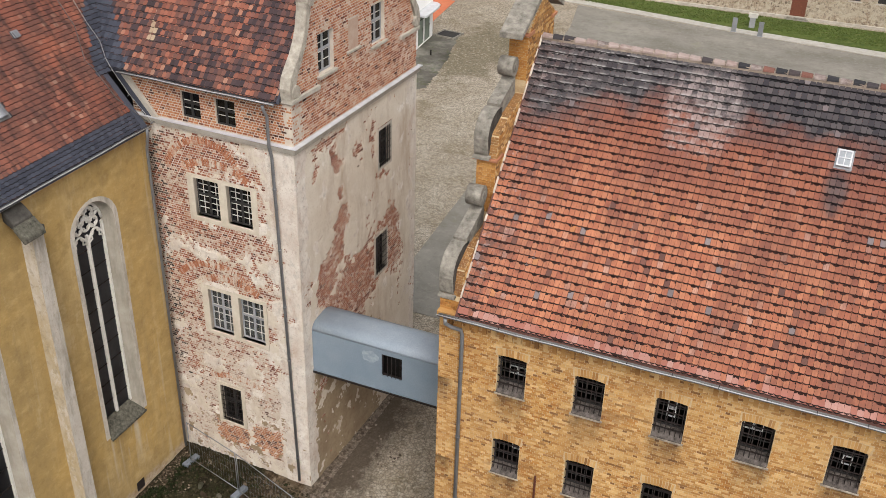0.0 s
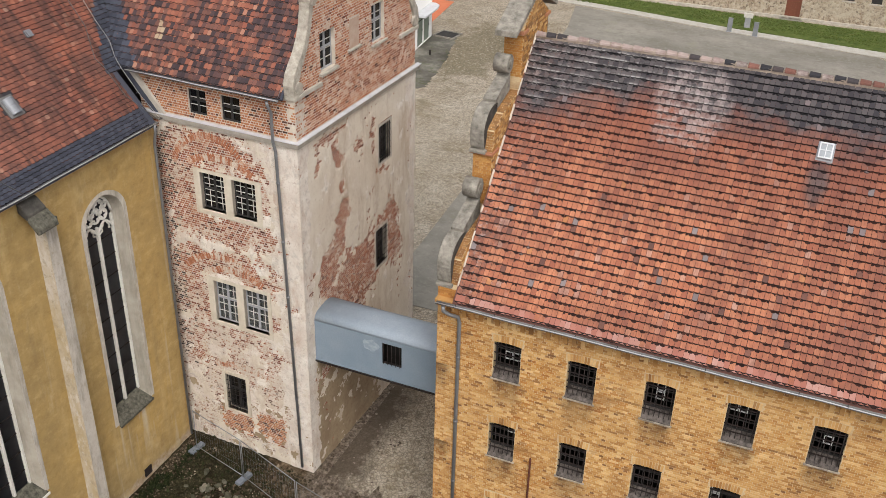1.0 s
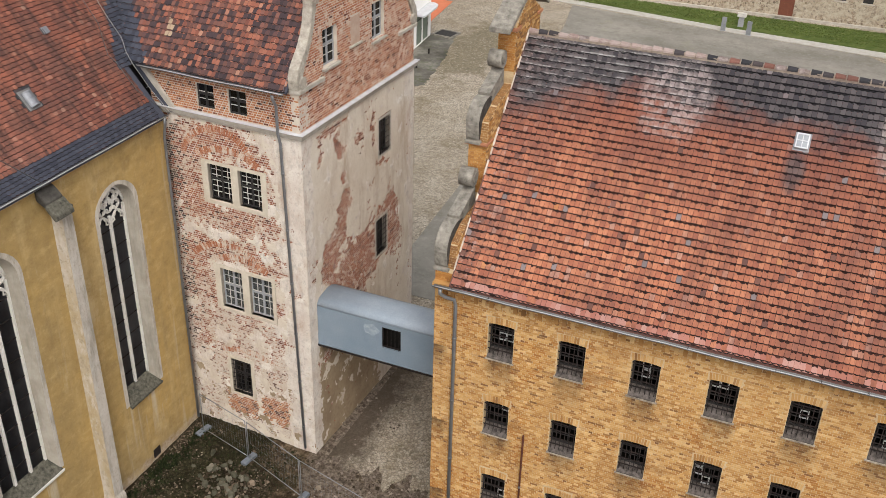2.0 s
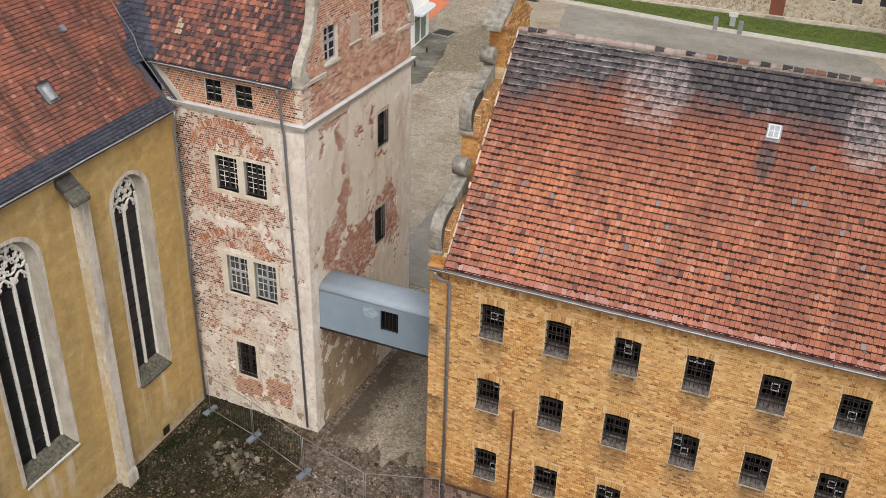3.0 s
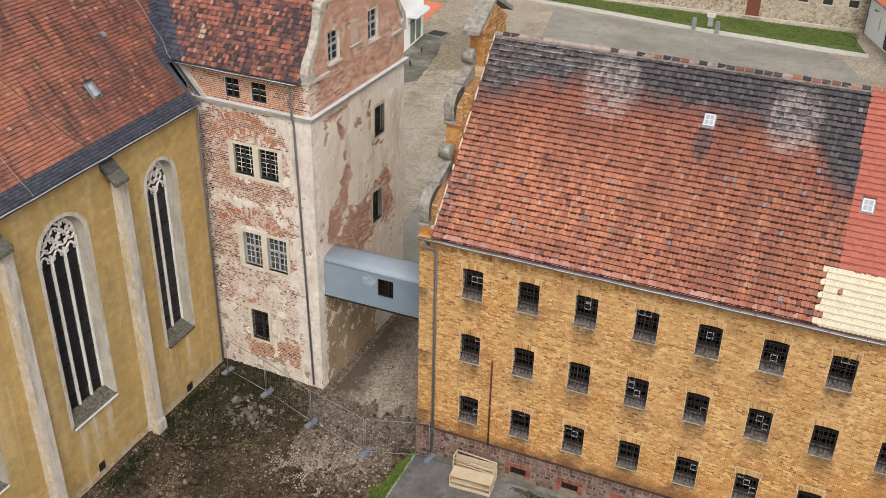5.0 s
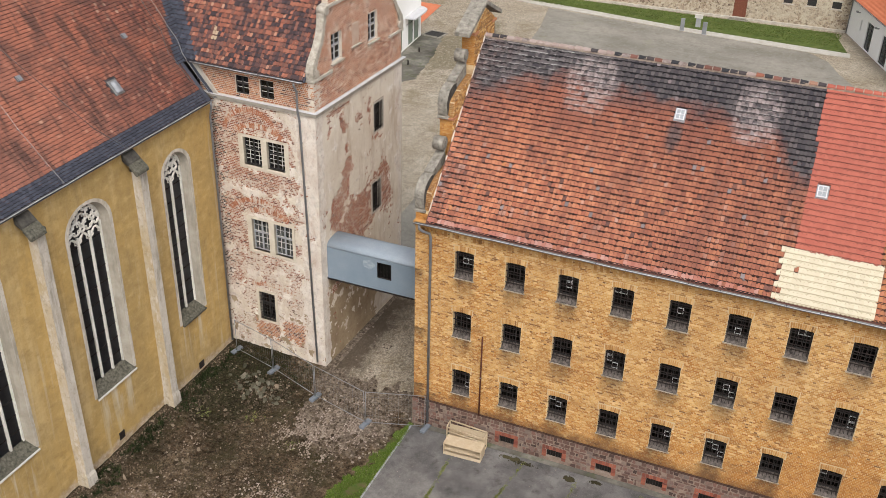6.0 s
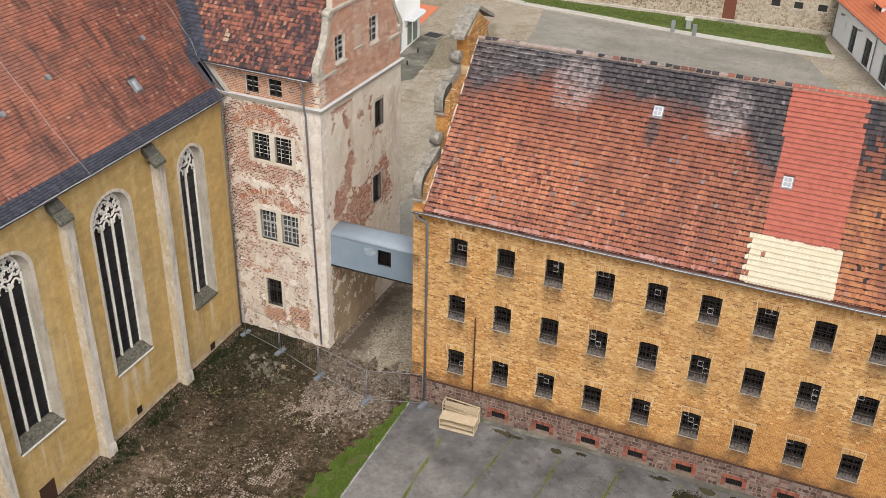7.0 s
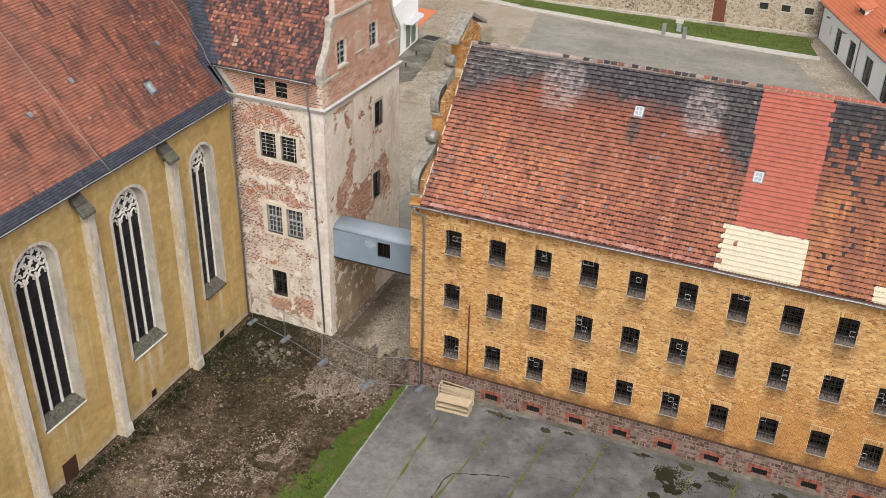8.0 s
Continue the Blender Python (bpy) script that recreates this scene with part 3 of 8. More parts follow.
k = Nodes("brown_plaster")
c = k.mix(k.ramp(k.noise(0.8, 6, 0.65), [(0.35, 0.0), (0.65, 1.0)]), (0.37, 0.285, 0.185), (0.26, 0.19, 0.125))
c = k.mix(k.ramp(k.noise(6.0, 5, 0.7), [(0.5, 0.0), (0.7, 0.6)]), c, (0.22, 0.15, 0.10))
M["brown_plaster"] = k.done(c, 0.95, k.noise(7.0, 6, 0.7), 0.7, 0.03)

k = Nodes("rubble_wall")
shade = k.n.new("ShaderNodeSeparateColor")
k.l.new(k.voronoi(4.6, "F1", "Color"), shade.inputs[0])
c = k.ramp(shade.outputs[0], [(0.0, (0.13, 0.095, 0.07)), (0.35, (0.27, 0.20, 0.14)), (0.7, (0.38, 0.31, 0.225)), (1.0, (0.47, 0.40, 0.31))])
c = k.mix(k.ramp(k.voronoi(4.6, "DISTANCE_TO_EDGE"), [(0.02, 0.7), (0.10, 0.0)]), c, (0.44, 0.39, 0.31))
c = k.mix(k.ramp(k.noise(0.5, 6, 0.7), [(0.45, 0.0), (0.62, 0.6)]), c, (0.45, 0.39, 0.30))
c = k.mix(k.ramp(k.noise(7.0, 5, 0.8), [(0.54, 0.0), (0.66, 0.7)]), c, (0.15, 0.105, 0.075))
M["rubble_wall"] = k.done(c, 0.95, k.voronoi(4.6, "DISTANCE_TO_EDGE"), 0.6, 0.05)

k = Nodes("plinth_stone")
c = k.ramp(k.noise(1.7, 5, 0.7), [(0.3, (0.13, 0.095, 0.078)), (0.5, (0.21, 0.155, 0.125)), (0.7, (0.30, 0.24, 0.195))])
M["plinth_stone"] = k.done(c, 0.95, k.noise(18, 5), 0.6, 0.03)

k = Nodes("earth")
base = k.math("ADD", k.math("MULTIPLY", k.noise(2.6, 9, 0.82), 0.75), k.math("MULTIPLY", k.noise(0.25, 4, 0.6), 0.45))
c = k.ramp(base, [(0.46, (0.012, 0.008, 0.0045)), (0.54, (0.035, 0.023, 0.013)), (0.60, (0.085, 0.058, 0.035)), (0.66, (0.155, 0.113, 0.074)), (0.75, (0.28, 0.218, 0.16))])
c = k.mix(k.ramp(k.noise(0.6, 6, 0.7), [(0.48, 0.0), (0.62, 0.72)]), c, (0.034, 0.033, 0.012))
ax, ay = k.axis(0), k.axis(1)
wild = k.math("MULTIPLY", k.math("SUBTRACT", k.noise(0.9, 6, 0.7), 0.5), 3.2)
# sandy gravel worn into the mouth of the passage and along it
mouth = k.math("ADD", k.math("POWER", k.math("DIVIDE", k.math("ADD", ax, 4.7), 2.6), 2.0), k.math("POWER", k.math("DIVIDE", k.math("ADD", ay, 1.4), 2.3), 2.0))
lane_mask = k.math("ADD", k.math("SUBTRACT", -0.2, ay), k.math("MULTIPLY", k.math("MAXIMUM", k.math("SUBTRACT", -7.4, ax), 0.0), 3.0))
sandy = k.ramp(k.math("ADD", k.math("MINIMUM", mouth, k.math("ADD", lane_mask, 1.0)), wild), [(0.55, 0.9), (1.35, 0.0)])
grit = k.ramp(k.noise(5.0, 7, 0.85), [(0.38, (0.065, 0.05, 0.036)), (0.5, (0.165, 0.13, 0.1)), (0.62, (0.32, 0.268, 0.215))])
c = k.mix(sandy, c, grit)
# moss and litter in the corner of church and tower, its shade painted in
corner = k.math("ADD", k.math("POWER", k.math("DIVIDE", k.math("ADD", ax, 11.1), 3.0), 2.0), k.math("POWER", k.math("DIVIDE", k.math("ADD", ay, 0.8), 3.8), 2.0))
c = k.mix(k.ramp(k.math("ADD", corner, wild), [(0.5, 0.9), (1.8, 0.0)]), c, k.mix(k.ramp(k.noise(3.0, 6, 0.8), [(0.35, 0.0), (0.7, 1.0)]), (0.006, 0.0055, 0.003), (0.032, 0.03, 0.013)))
# dark band along the church foot: wall-foot shade and moss in one colour
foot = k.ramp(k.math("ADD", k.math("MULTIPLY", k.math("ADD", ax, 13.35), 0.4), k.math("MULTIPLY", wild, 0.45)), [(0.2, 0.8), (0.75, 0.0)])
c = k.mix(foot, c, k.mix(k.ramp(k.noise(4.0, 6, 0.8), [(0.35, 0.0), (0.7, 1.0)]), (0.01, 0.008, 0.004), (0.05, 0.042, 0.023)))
c = k.mix(k.ramp(k.noise(14.0, 4, 0.75), [(0.61, 0.0), (0.68, 0.6)]), c, (0.25, 0.205, 0.155))
c = k.mix(k.ramp(k.noise(1.5, 9, 0.85), [(0.36, 0.7), (0.5, 0.0)]), c, (0.016, 0.011, 0.006))
M["earth"] = k.done(c, 0.97, k.noise(5.0, 8, 0.85), 1.0, 0.1)

k = Nodes("gravel")
c = k.ramp(k.noise(0.16, 7, 0.7), [(0.34, (0.32, 0.26, 0.19)), (0.5, (0.43, 0.365, 0.285)), (0.66, (0.53, 0.46, 0.375))])
c = k.mix(k.ramp(k.noise(0.22, 7, 0.78), [(0.52, 0.0), (0.64, 0.7)]), c, (0.22, 0.17, 0.098))
c = k.mix(k.ramp(k.noise(6.0, 6, 0.85), [(0.38, 0.75), (0.5, 0.0)]), c, (0.12, 0.098, 0.07))
c = k.mix(k.ramp(k.noise(4.0, 6, 0.85), [(0.52, 0.0), (0.66, 0.55)]), c, (0.45, 0.41, 0.35))
belt = k.math("ADD", k.math("ADD", k.math("POWER", k.math("DIVIDE", k.math("ADD", k.axis(0), 20.3), 3.4), 2.0), k.math("POWER", k.math("DIVIDE", k.math("SUBTRACT", k.axis(1), 52.5), 10.0), 2.0)), k.math("MULTIPLY", k.math("SUBTRACT", k.noise(0.5, 6, 0.75), 0.5), 3.5))
c = k.mix(k.ramp(belt, [(0.4, 0.8), (1.4, 0.0)]), c, k.mix(k.ramp(k.noise(2.5, 6, 0.8), [(0.35, 0.0), (0.65, 1.0)]), (0.085, 0.072, 0.035), (0.24, 0.20, 0.13)))
c = k.mix(k.ramp(k.noise(1.6, 9, 0.9), [(0.36, 0.55), (0.5, 0.0)]), c, (0.15, 0.125, 0.088))
tint = k.n.new("ShaderNodeSeparateColor")
k.l.new(k.voronoi(8.0, "F1", "Color"), tint.inputs[0])
c = k.mix(k.ramp(tint.outputs[0], [(0.0, 0.55), (0.35, 0.0)]), c, (0.16, 0.13, 0.09))
c = k.mix(k.ramp(tint.outputs[1], [(0.7, 0.0), (1.0, 0.4)]), c, (0.54, 0.48, 0.39))
c = k.mix(k.ramp(k.voronoi(8.0, "DISTANCE_TO_EDGE"), [(0.02, 0.6), (0.14, 0.0)]), c, (0.11, 0.09, 0.062))
# gravel darker beside the tower foot, fading out into the passage
dark_area = k.math("ADD", k.math("MAXIMUM", k.math("MULTIPLY", k.math("ADD", k.axis(0), 6.6), 0.8), k.math("MULTIPLY", k.math("SUBTRACT", k.axis(1), 9.0), 0.4)), k.math("MULTIPLY", k.math("SUBTRACT", k.noise(0.8, 6, 0.75), 0.5), 2.6))
c = k.mix(k.ramp(dark_area, [(0.0, 0.88), (1.5, 0.0)]), c, (0.07, 0.053, 0.038))
M["gravel"] = k.done(c, 0.97, k.noise(7.0, 6, 0.85), 0.9, 0.06)

k = Nodes("stained_slab")
c = k.ramp(k.noise(0.35, 6, 0.7), [(0.35, (0.07, 0.065, 0.053)), (0.52, (0.125, 0.116, 0.098)), (0.66, (0.22, 0.205, 0.175))])
c = k.mix(k.ramp(k.noise(0.8, 5, 0.7), [(0.52, 0.0), (0.66, 0.7)]), c, (0.07, 0.085, 0.03))
M["stained_slab"] = k.done(c, 0.95, k.noise(12, 5), 0.4, 0.02)

k = Nodes("packed_yard")
c = k.ramp(k.noise(0.12, 6, 0.65, stretch=(1, 1.6, 1)), [(0.35, (0.18, 0.165, 0.138)), (0.52, (0.235, 0.218, 0.188)), (0.68, (0.28, 0.26, 0.222))])
c = k.mix(k.ramp(k.noise(0.3, 5, 0.7), [(0.6, 0.0), (0.75, 0.5)]), c, (0.22, 0.22, 0.12))
c = k.mix(k.ramp(k.noise(0.8, 9, 0.85), [(0.36, 0.5), (0.52, 0.0)]), c, (0.135, 0.12, 0.09))
c = k.mix(k.ramp(k.noise(2.6, 7, 0.85), [(0.52, 0.0), (0.66, 0.4)]), c, (0.36, 0.335, 0.29))
M["packed_yard"] = k.done(c, 0.97, k.noise(20, 4), 0.3, 0.01)

k = Nodes("asphalt")
c = k.ramp(k.noise(0.5, 7, 0.65), [(0.32, (0.06, 0.057, 0.056)), (0.52, (0.12, 0.114, 0.112)), (0.72, (0.20, 0.19, 0.185))])
c = k.mix(k.ramp(k.noise(1.7, 6, 0.7), [(0.54, 0.0), (0.68, 0.75)]), c, (0.06, 0.055, 0.05))
c = k.mix(k.ramp(k.noise(30, 3), [(0.55, 0.0), (0.8, 0.5)]), c, (0.30, 0.29, 0.28))
# asphalt paler inside a ragged oval near its left end
pale_area = k.math("ADD", k.math("ADD", k.math("POWER", k.math("DIVIDE", k.math("ADD", k.axis(0), 0.3), 5.5), 2.0), k.math("POWER", k.math("DIVIDE", k.math("ADD", k.axis(1), 8.5), 6.0), 2.0)), k.math("MULTIPLY", k.math("SUBTRACT", k.noise(0.7, 6, 0.7), 0.5), 2.2))
c = k.mix(k.ramp(pale_area, [(0.3, 0.55), (1.3, 0.0)]), c, k.mix(k.ramp(k.noise(2.5, 7, 0.8), [(0.35, 0.0), (0.65, 1.0)]), (0.15, 0.138, 0.128), (0.29, 0.272, 0.255)))
M["asphalt"] = k.done(c, 0.95, k.noise(40, 4), 0.4, 0.01)

k = Nodes("grass_soil")
c = k.ramp(k.noise(1.5, 6, 0.7), [(0.3, (0.05, 0.075, 0.018)), (0.55, (0.09, 0.12, 0.03)), (0.75, (0.16, 0.145, 0.07))])
M["grass_soil"] = k.done(c, 0.95, k.noise(25, 4), 0.8, 0.04)

k = Nodes("verge_soil")
c = k.ramp(k.noise(2.2, 7, 0.75), [(0.36, (0.06, 0.095, 0.02)), (0.5, (0.085, 0.10, 0.028)), (0.6, (0.10, 0.078, 0.042)), (0.72, (0.15, 0.12, 0.08))])
M["verge_soil"] = k.done(c, 0.95, k.noise(25, 4), 0.8, 0.04)


# ---- mesh helpers ----
def mesh_object(name, verts, faces, mats, parent=None, index=None, label=""):
    me = bpy.data.meshes.new(name)
    me.from_pydata([tuple(v) for v in verts], [], [tuple(f) for f in faces])
    for m in mats if isinstance(mats, (list, tuple)) else [mats]:
        me.materials.append(m)
    if index is not None:
        me.polygons.foreach_set("material_index", np.array(index, dtype=np.int32))
    me.update()
    ob = new(name, me)
    ob.parent = parent
    if label:
        ob["label"] = label
    return ob


def part(name, bm, material, parent=None, label=""):
    me = bpy.data.meshes.new(name)
    bm.to_mesh(me)
    bm.free()
    for m in material if isinstance(material, (list, tuple)) else [material]:
        me.materials.append(m)
    ob = new(name, me)
    ob.parent = parent
    if label:
        ob["label"] = label
    return ob


def thing(name, label, category, group="", at=(0, 0, 0), turn=0.0):
    ob = new(name)
    ob.empty_display_size = 0.3
    ob.matrix_basis = pose(*at, 0, 0, turn)
    return tagged(ob, label, category, group)


def box(bm, x0, y0, z0, x1, y1, z1, bevel=0.0):
    r = bmesh.ops.create_cube(bm, size=1.0, matrix=Matrix.Translation(((x0 + x1) / 2, (y0 + y1) / 2, (z0 + z1) / 2)) @ Matrix.Diagonal((abs(x1 - x0), abs(y1 - y0), abs(z1 - z0), 1)))
    if bevel:
        edges = list({e for v in r["verts"] for e in v.link_edges})
        bmesh.ops.bevel(bm, geom=edges, offset=bevel, segments=2, affect="EDGES", profile=0.7)
    return r


def boxes(*dims, bevel=0.0):
    bm = bmesh.new()
    for d in dims:
        box(bm, *d, bevel=bevel)
    return bm


def tube(bm, points, radius, sides=8):
    """A round bar along a line of points."""
    rings = []
    pts = [Vector(p) for p in points]
    for i, p in enumerate(pts):
        way = (pts[min(i + 1, len(pts) - 1)] - pts[max(i - 1, 0)]).normalized()
        side = way.orthogonal().normalized()
        if i and abs(rings_way.dot(way)) > 0.2:
            side = (old_side - way * old_side.dot(way)).normalized()
        up = way.cross(side)
        rings_way, old_side = way, side
        rings.append([bm.verts.new(p + radius * (math.cos(a) * side + math.sin(a) * up)) for a in (2 * math.pi * j / sides for j in range(sides))])
    for a, b in zip(rings, rings[1:]):
        for j in range(sides):
            bm.faces.new((a[j], a[(j + 1) % sides], b[(j + 1) % sides], b[j])).smooth = True
    bm.faces.new(rings[0][::-1])
    bm.faces.new(rings[-1])
    return bm


def tubes(lines, radius, sides=8):
    bm = bmesh.new()
    for line in lines:
        tube(bm, line, radius, sides)
    return bm


def plate(outer, holes, thick, m=Matrix()):
    """A plate in the local xy plane with holes, its front at z = 0, its back at z = -thick, laid by m."""
    flat = bmesh.new()
    edges = []
    for loop in [outer, *holes]:
        vs = [flat.verts.new((x, y, 0)) for x, y in loop]
        edges += [flat.edges.new((vs[i], vs[(i + 1) % len(vs)])) for i in range(len(vs))]
    bmesh.ops.triangle_fill(flat, use_beauty=True, use_dissolve=False, edges=edges, normal=(0, 0, 1))
    flat.verts.ensure_lookup_table()
    flat.verts.index_update()
    bm = bmesh.new()
    front = [bm.verts.new(v.co) for v in flat.verts]
    back = [bm.verts.new(v.co - Vector((0, 0, thick))) for v in flat.verts]
    for f in flat.faces:
        ids = [v.index for v in f.verts]
        if f.normal.z < 0:
            ids.reverse()
        bm.faces.new([front[i] for i in ids])
        bm.faces.new([back[i] for i in reversed(ids)])
    for e in flat.edges:
        if len(e.link_faces) == 1:
            a, b = (v.index for v in e.verts)
            bm.faces.new((front[a], front[b], back[b], back[a]))
    bmesh.ops.recalc_face_normals(bm, faces=bm.faces)
    bmesh.ops.transform(bm, matrix=m, verts=bm.verts)
    flat.free()
    return bm


def prism(outline, thick, m=Matrix()):
    return plate(outline, [], thick, m)


def arch(cx, half, z0, spring, rise, steps=8):
    """An opening with a pointed head, as a closed line of (u, z)."""
    r = (half * half + rise * rise) / (2 * half)
    right = []
    top = math.asin(min(1.0, rise / r))
    for i in range(steps + 1):
        a = top * i / steps
        right.append((cx + half - r + r * math.cos(a), spring + r * math.sin(a)))
    left = [(2 * cx - x, z) for x, z in reversed(right[:-1])]
    return [(cx - half, z0), (cx + half, z0)] + right + left


def segment_head(x0, x1, z0, z1, rise, steps=6):
    """A rectangle whose head is a flat arc."""
    pts = [(x0, z0), (x1, z0), (x1, z1)]
    for i in range(1, steps):
        f = i / steps
        pts.append((x1 + (x0 - x1) * f, z1 + rise * 4 * f * (1 - f)))
    return pts + [(x0, z1)]


def ring(bm, outer, inner, y0, y1, m):
    """A band between two closed lines of the same length, from depth y0 to y1."""
    n = len(outer)
    rows = [[bm.verts.new(m @ Vector((x, z, d))) for x, z in loop] for loop, d in ((outer, y0), (inner, y1))]
    for i in range(n):
        j = (i + 1) % n
        bm.faces.new((rows[0][i], rows[0][j], rows[1][j], rows[1][i]))


WALL_Y = Matrix(((1, 0, 0, 0), (0, 0, -1, 0), (0, 1, 0, 0), (0, 0, 0, 1)))     # u along x, v up, faces -y
WALL_X = Matrix(((0, 0, 1, 0), (1, 0, 0, 0), (0, 1, 0, 0), (0, 0, 0, 1)))      # u along y, v up, faces +x


# ---- rows of pieces ----
def tile_shape(w, length, thick, rim=0.016, steps=5):
    """A flat clay tile with a rounded foot, its rim painted dark for overlap shadow and dirt; u across, v up the slope,
    w off the roof. The last faces are the rim.
    """
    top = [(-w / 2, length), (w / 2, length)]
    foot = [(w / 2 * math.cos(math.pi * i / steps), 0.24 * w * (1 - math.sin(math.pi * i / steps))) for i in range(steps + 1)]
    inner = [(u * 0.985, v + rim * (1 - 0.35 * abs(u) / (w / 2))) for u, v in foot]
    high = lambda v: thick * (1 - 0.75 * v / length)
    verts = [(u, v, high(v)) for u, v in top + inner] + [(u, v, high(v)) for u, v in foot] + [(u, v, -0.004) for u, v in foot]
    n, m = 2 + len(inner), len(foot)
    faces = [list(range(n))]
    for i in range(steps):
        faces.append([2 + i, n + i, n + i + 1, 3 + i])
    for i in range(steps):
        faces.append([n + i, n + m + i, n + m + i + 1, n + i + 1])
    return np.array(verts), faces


def lay_tiles(roof, origin, across, up, places, w, length, thick, names, pick, loose=0.006, single=None, stuff_label="", rim=0.016, edges=None):
    """Lays tiles on a roof: the places are (u, v) of their feet; pick(u, v) names the material. single(u, v) picks the ones that are parts."""
    across, up = Vector(across).normalized(), Vector(up).normalized()
    out = across.cross(up)
    if out.z < 0:
        out = -out
    base, faces = tile_shape(w * 0.945, length, thick, rim)
    rng = random.Random(len(places))
    shared = {}
    V, F, I = [], [], []
    nv = len(base)
    count = 0
    edges = edges or {}
    edge_names = ["tile_edge"] + sorted(set(edges.values()))
    R = np.array((across, up, out))
    for u, v in places:
        mat = pick(u, v)
        if mat is None:
            continue
        turn, lift, slip, tip = rng.gauss(0, 0.01), abs(rng.gauss(0, loose)), rng.gauss(0, loose * 1.3), rng.gauss(0, loose * 1.5)
        if single and count < 300 and single(u, v):
            if mat not in shared:
                me = bpy.data.meshes.new("roof_tile")
                me.from_pydata([tuple(p) for p in base], [], faces)
                me.materials.append(M[names[mat]])
                me.materials.append(M[edges.get(mat, "tile_edge")])
                me.polygons.foreach_set("material_index", np.array([0] + [1] * (len(faces) - 1), dtype=np.int32))
                shared[mat] = me
            ob = new("roof_tile", shared[mat])
            rot = Matrix((across, up, out)).transposed().to_4x4()
            ob.parent = roof
            ob.matrix_basis = Matrix.Translation(Vector(origin) + across * u + up * (v + slip) + out * lift) @ rot @ Matrix.Rotation(turn, 4, "Z")
            count += 1
            continue
        p = base.copy()
        p[:, 0] = base[:, 0] * math.cos(turn) - base[:, 1] * math.sin(turn) + u
        p[:, 1] = base[:, 0] * math.sin(turn) + base[:, 1] * math.cos(turn) + v + slip
        p[:, 2] += lift + tip * base[:, 0]
        k0 = len(V) * nv
        V.append(p @ R + np.array(origin))
        F += [[i + k0 for i in f] for f in faces]
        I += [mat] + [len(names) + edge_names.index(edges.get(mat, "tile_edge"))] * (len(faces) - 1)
    ob = mesh_object("roof_tiles", np.concatenate(V), F, [M[n] for n in names + edge_names], roof, I)
    return tagged(ob, stuff_label, "", "", "stuff")


BOX_FACES = [(0, 1, 2, 3), (0, 4, 5, 1), (1, 5, 6, 2), (2, 6, 7, 3), (3, 7, 4, 0)]


def lay_bricks(wall, m, u0, u1, v0, v1, length, course, joint, material, free, seed, depth=0.03, jitter=0.003, single=None, label="", name="brick", pick=None):
    """Courses of bricks over a wall face laid by m (u, v, out): headers and stretchers by turns; free(ua, ub, va, vb) says where they go."""
    rng = random.Random(seed)
    mats = material if isinstance(material, list) else [material]
    V, F, I = [], [], []
    count = 0
    shared = {}
    row = 0
    v = v0
    while v + course <= v1 + 1e-6:
        header = row % 2
        step = length / 2 if header else length
        u = u0 - (length / 4 if header else (length / 2 if row % 4 == 0 else 0))
        while u < u1:
            a, b = max(u, u0), min(u + step, u1)
            u += step
            if b - a < 0.05:
                continue
            for ca, cb in free(a, b, v, v + course):
                if cb - ca < 0.04:
                    continue
                o = rng.uniform(-jitter, jitter)
                which = pick((ca + cb) / 2, v, rng.random()) if pick else 0
                x0, x1, y0, y1 = ca + joint / 2, cb - joint / 2, v + joint / 2 + rng.uniform(-1, 1) * 0.0015, v + course - joint / 2
                if single and count < 300 and single((ca + cb) / 2, v):
                    key = (round(x1 - x0, 2), which)
                    if key not in shared:
                        me = bpy.data.meshes.new(name)
                        h, g = (x1 - x0) / 2, (y1 - y0) / 2
                        me.from_pydata([(-h, -g, 0), (h, -g, 0), (h, g, 0), (-h, g, 0), (-h, -g, -depth), (h, -g, -depth), (h, g, -depth), (-h, g, -depth)], [], BOX_FACES)
                        me.materials.append(mats[which])
                        shared[key] = me
                    ob = new(name, shared[key])
                    ob.parent = wall
                    ob.matrix_basis = m @ Matrix.Translation(((x0 + x1) / 2, (y0 + y1) / 2, o))
                    count += 1
                    continue
                k0 = len(V)
                V += [(x0, y0, o), (x1, y0, o), (x1, y1, o), (x0, y1, o), (x0, y0, o - depth), (x1, y0, o - depth), (x1, y1, o - depth), (x0, y1, o - depth)]
                F += [tuple(i + k0 for i in f) for f in BOX_FACES]
                I += [which] * 5
        row += 1
        v += course
    if not V:
        return None
    A = np.array(V)
    mm = np.array(m)
    A = A @ mm[:3, :3].T + mm[:3, 3]
    ob = mesh_object(name + "work", A, F, mats, wall, I)
    return tagged(ob, label, "", "", "stuff")


def clear_of(rects):
    """Where a brick may go beside openings (u0, u1, v0, v1)."""
    def free(a, b, va, vb):
        parts = [(a, b)]
        for r in rects:
            if vb > r[2] + 0.02 and va < r[3] - 0.02:
                cut = []
                for p, q in parts:
                    if q <= r[0] or p >= r[1]:
                        cut.append((p, q))
                    else:
                        if p < r[0]:
                            cut.append((p, r[0]))
                        if q > r[1]:
                            cut.append((r[1], q))
                parts = cut
        return parts
    return free


def each(name, dims, material, parent):
    for d in dims:
        part(name, boxes(d), material, parent)


def shared_part(name, mesh, parent, m):
    ob = new(name, mesh)
    ob.parent = parent
    ob.matrix_basis = m
    return ob


def mesh_of(bm, material):
    me = bpy.data.meshes.new("piece")
    bm.to_mesh(me)
    bm.free()
    me.materials.append(material)
    return me


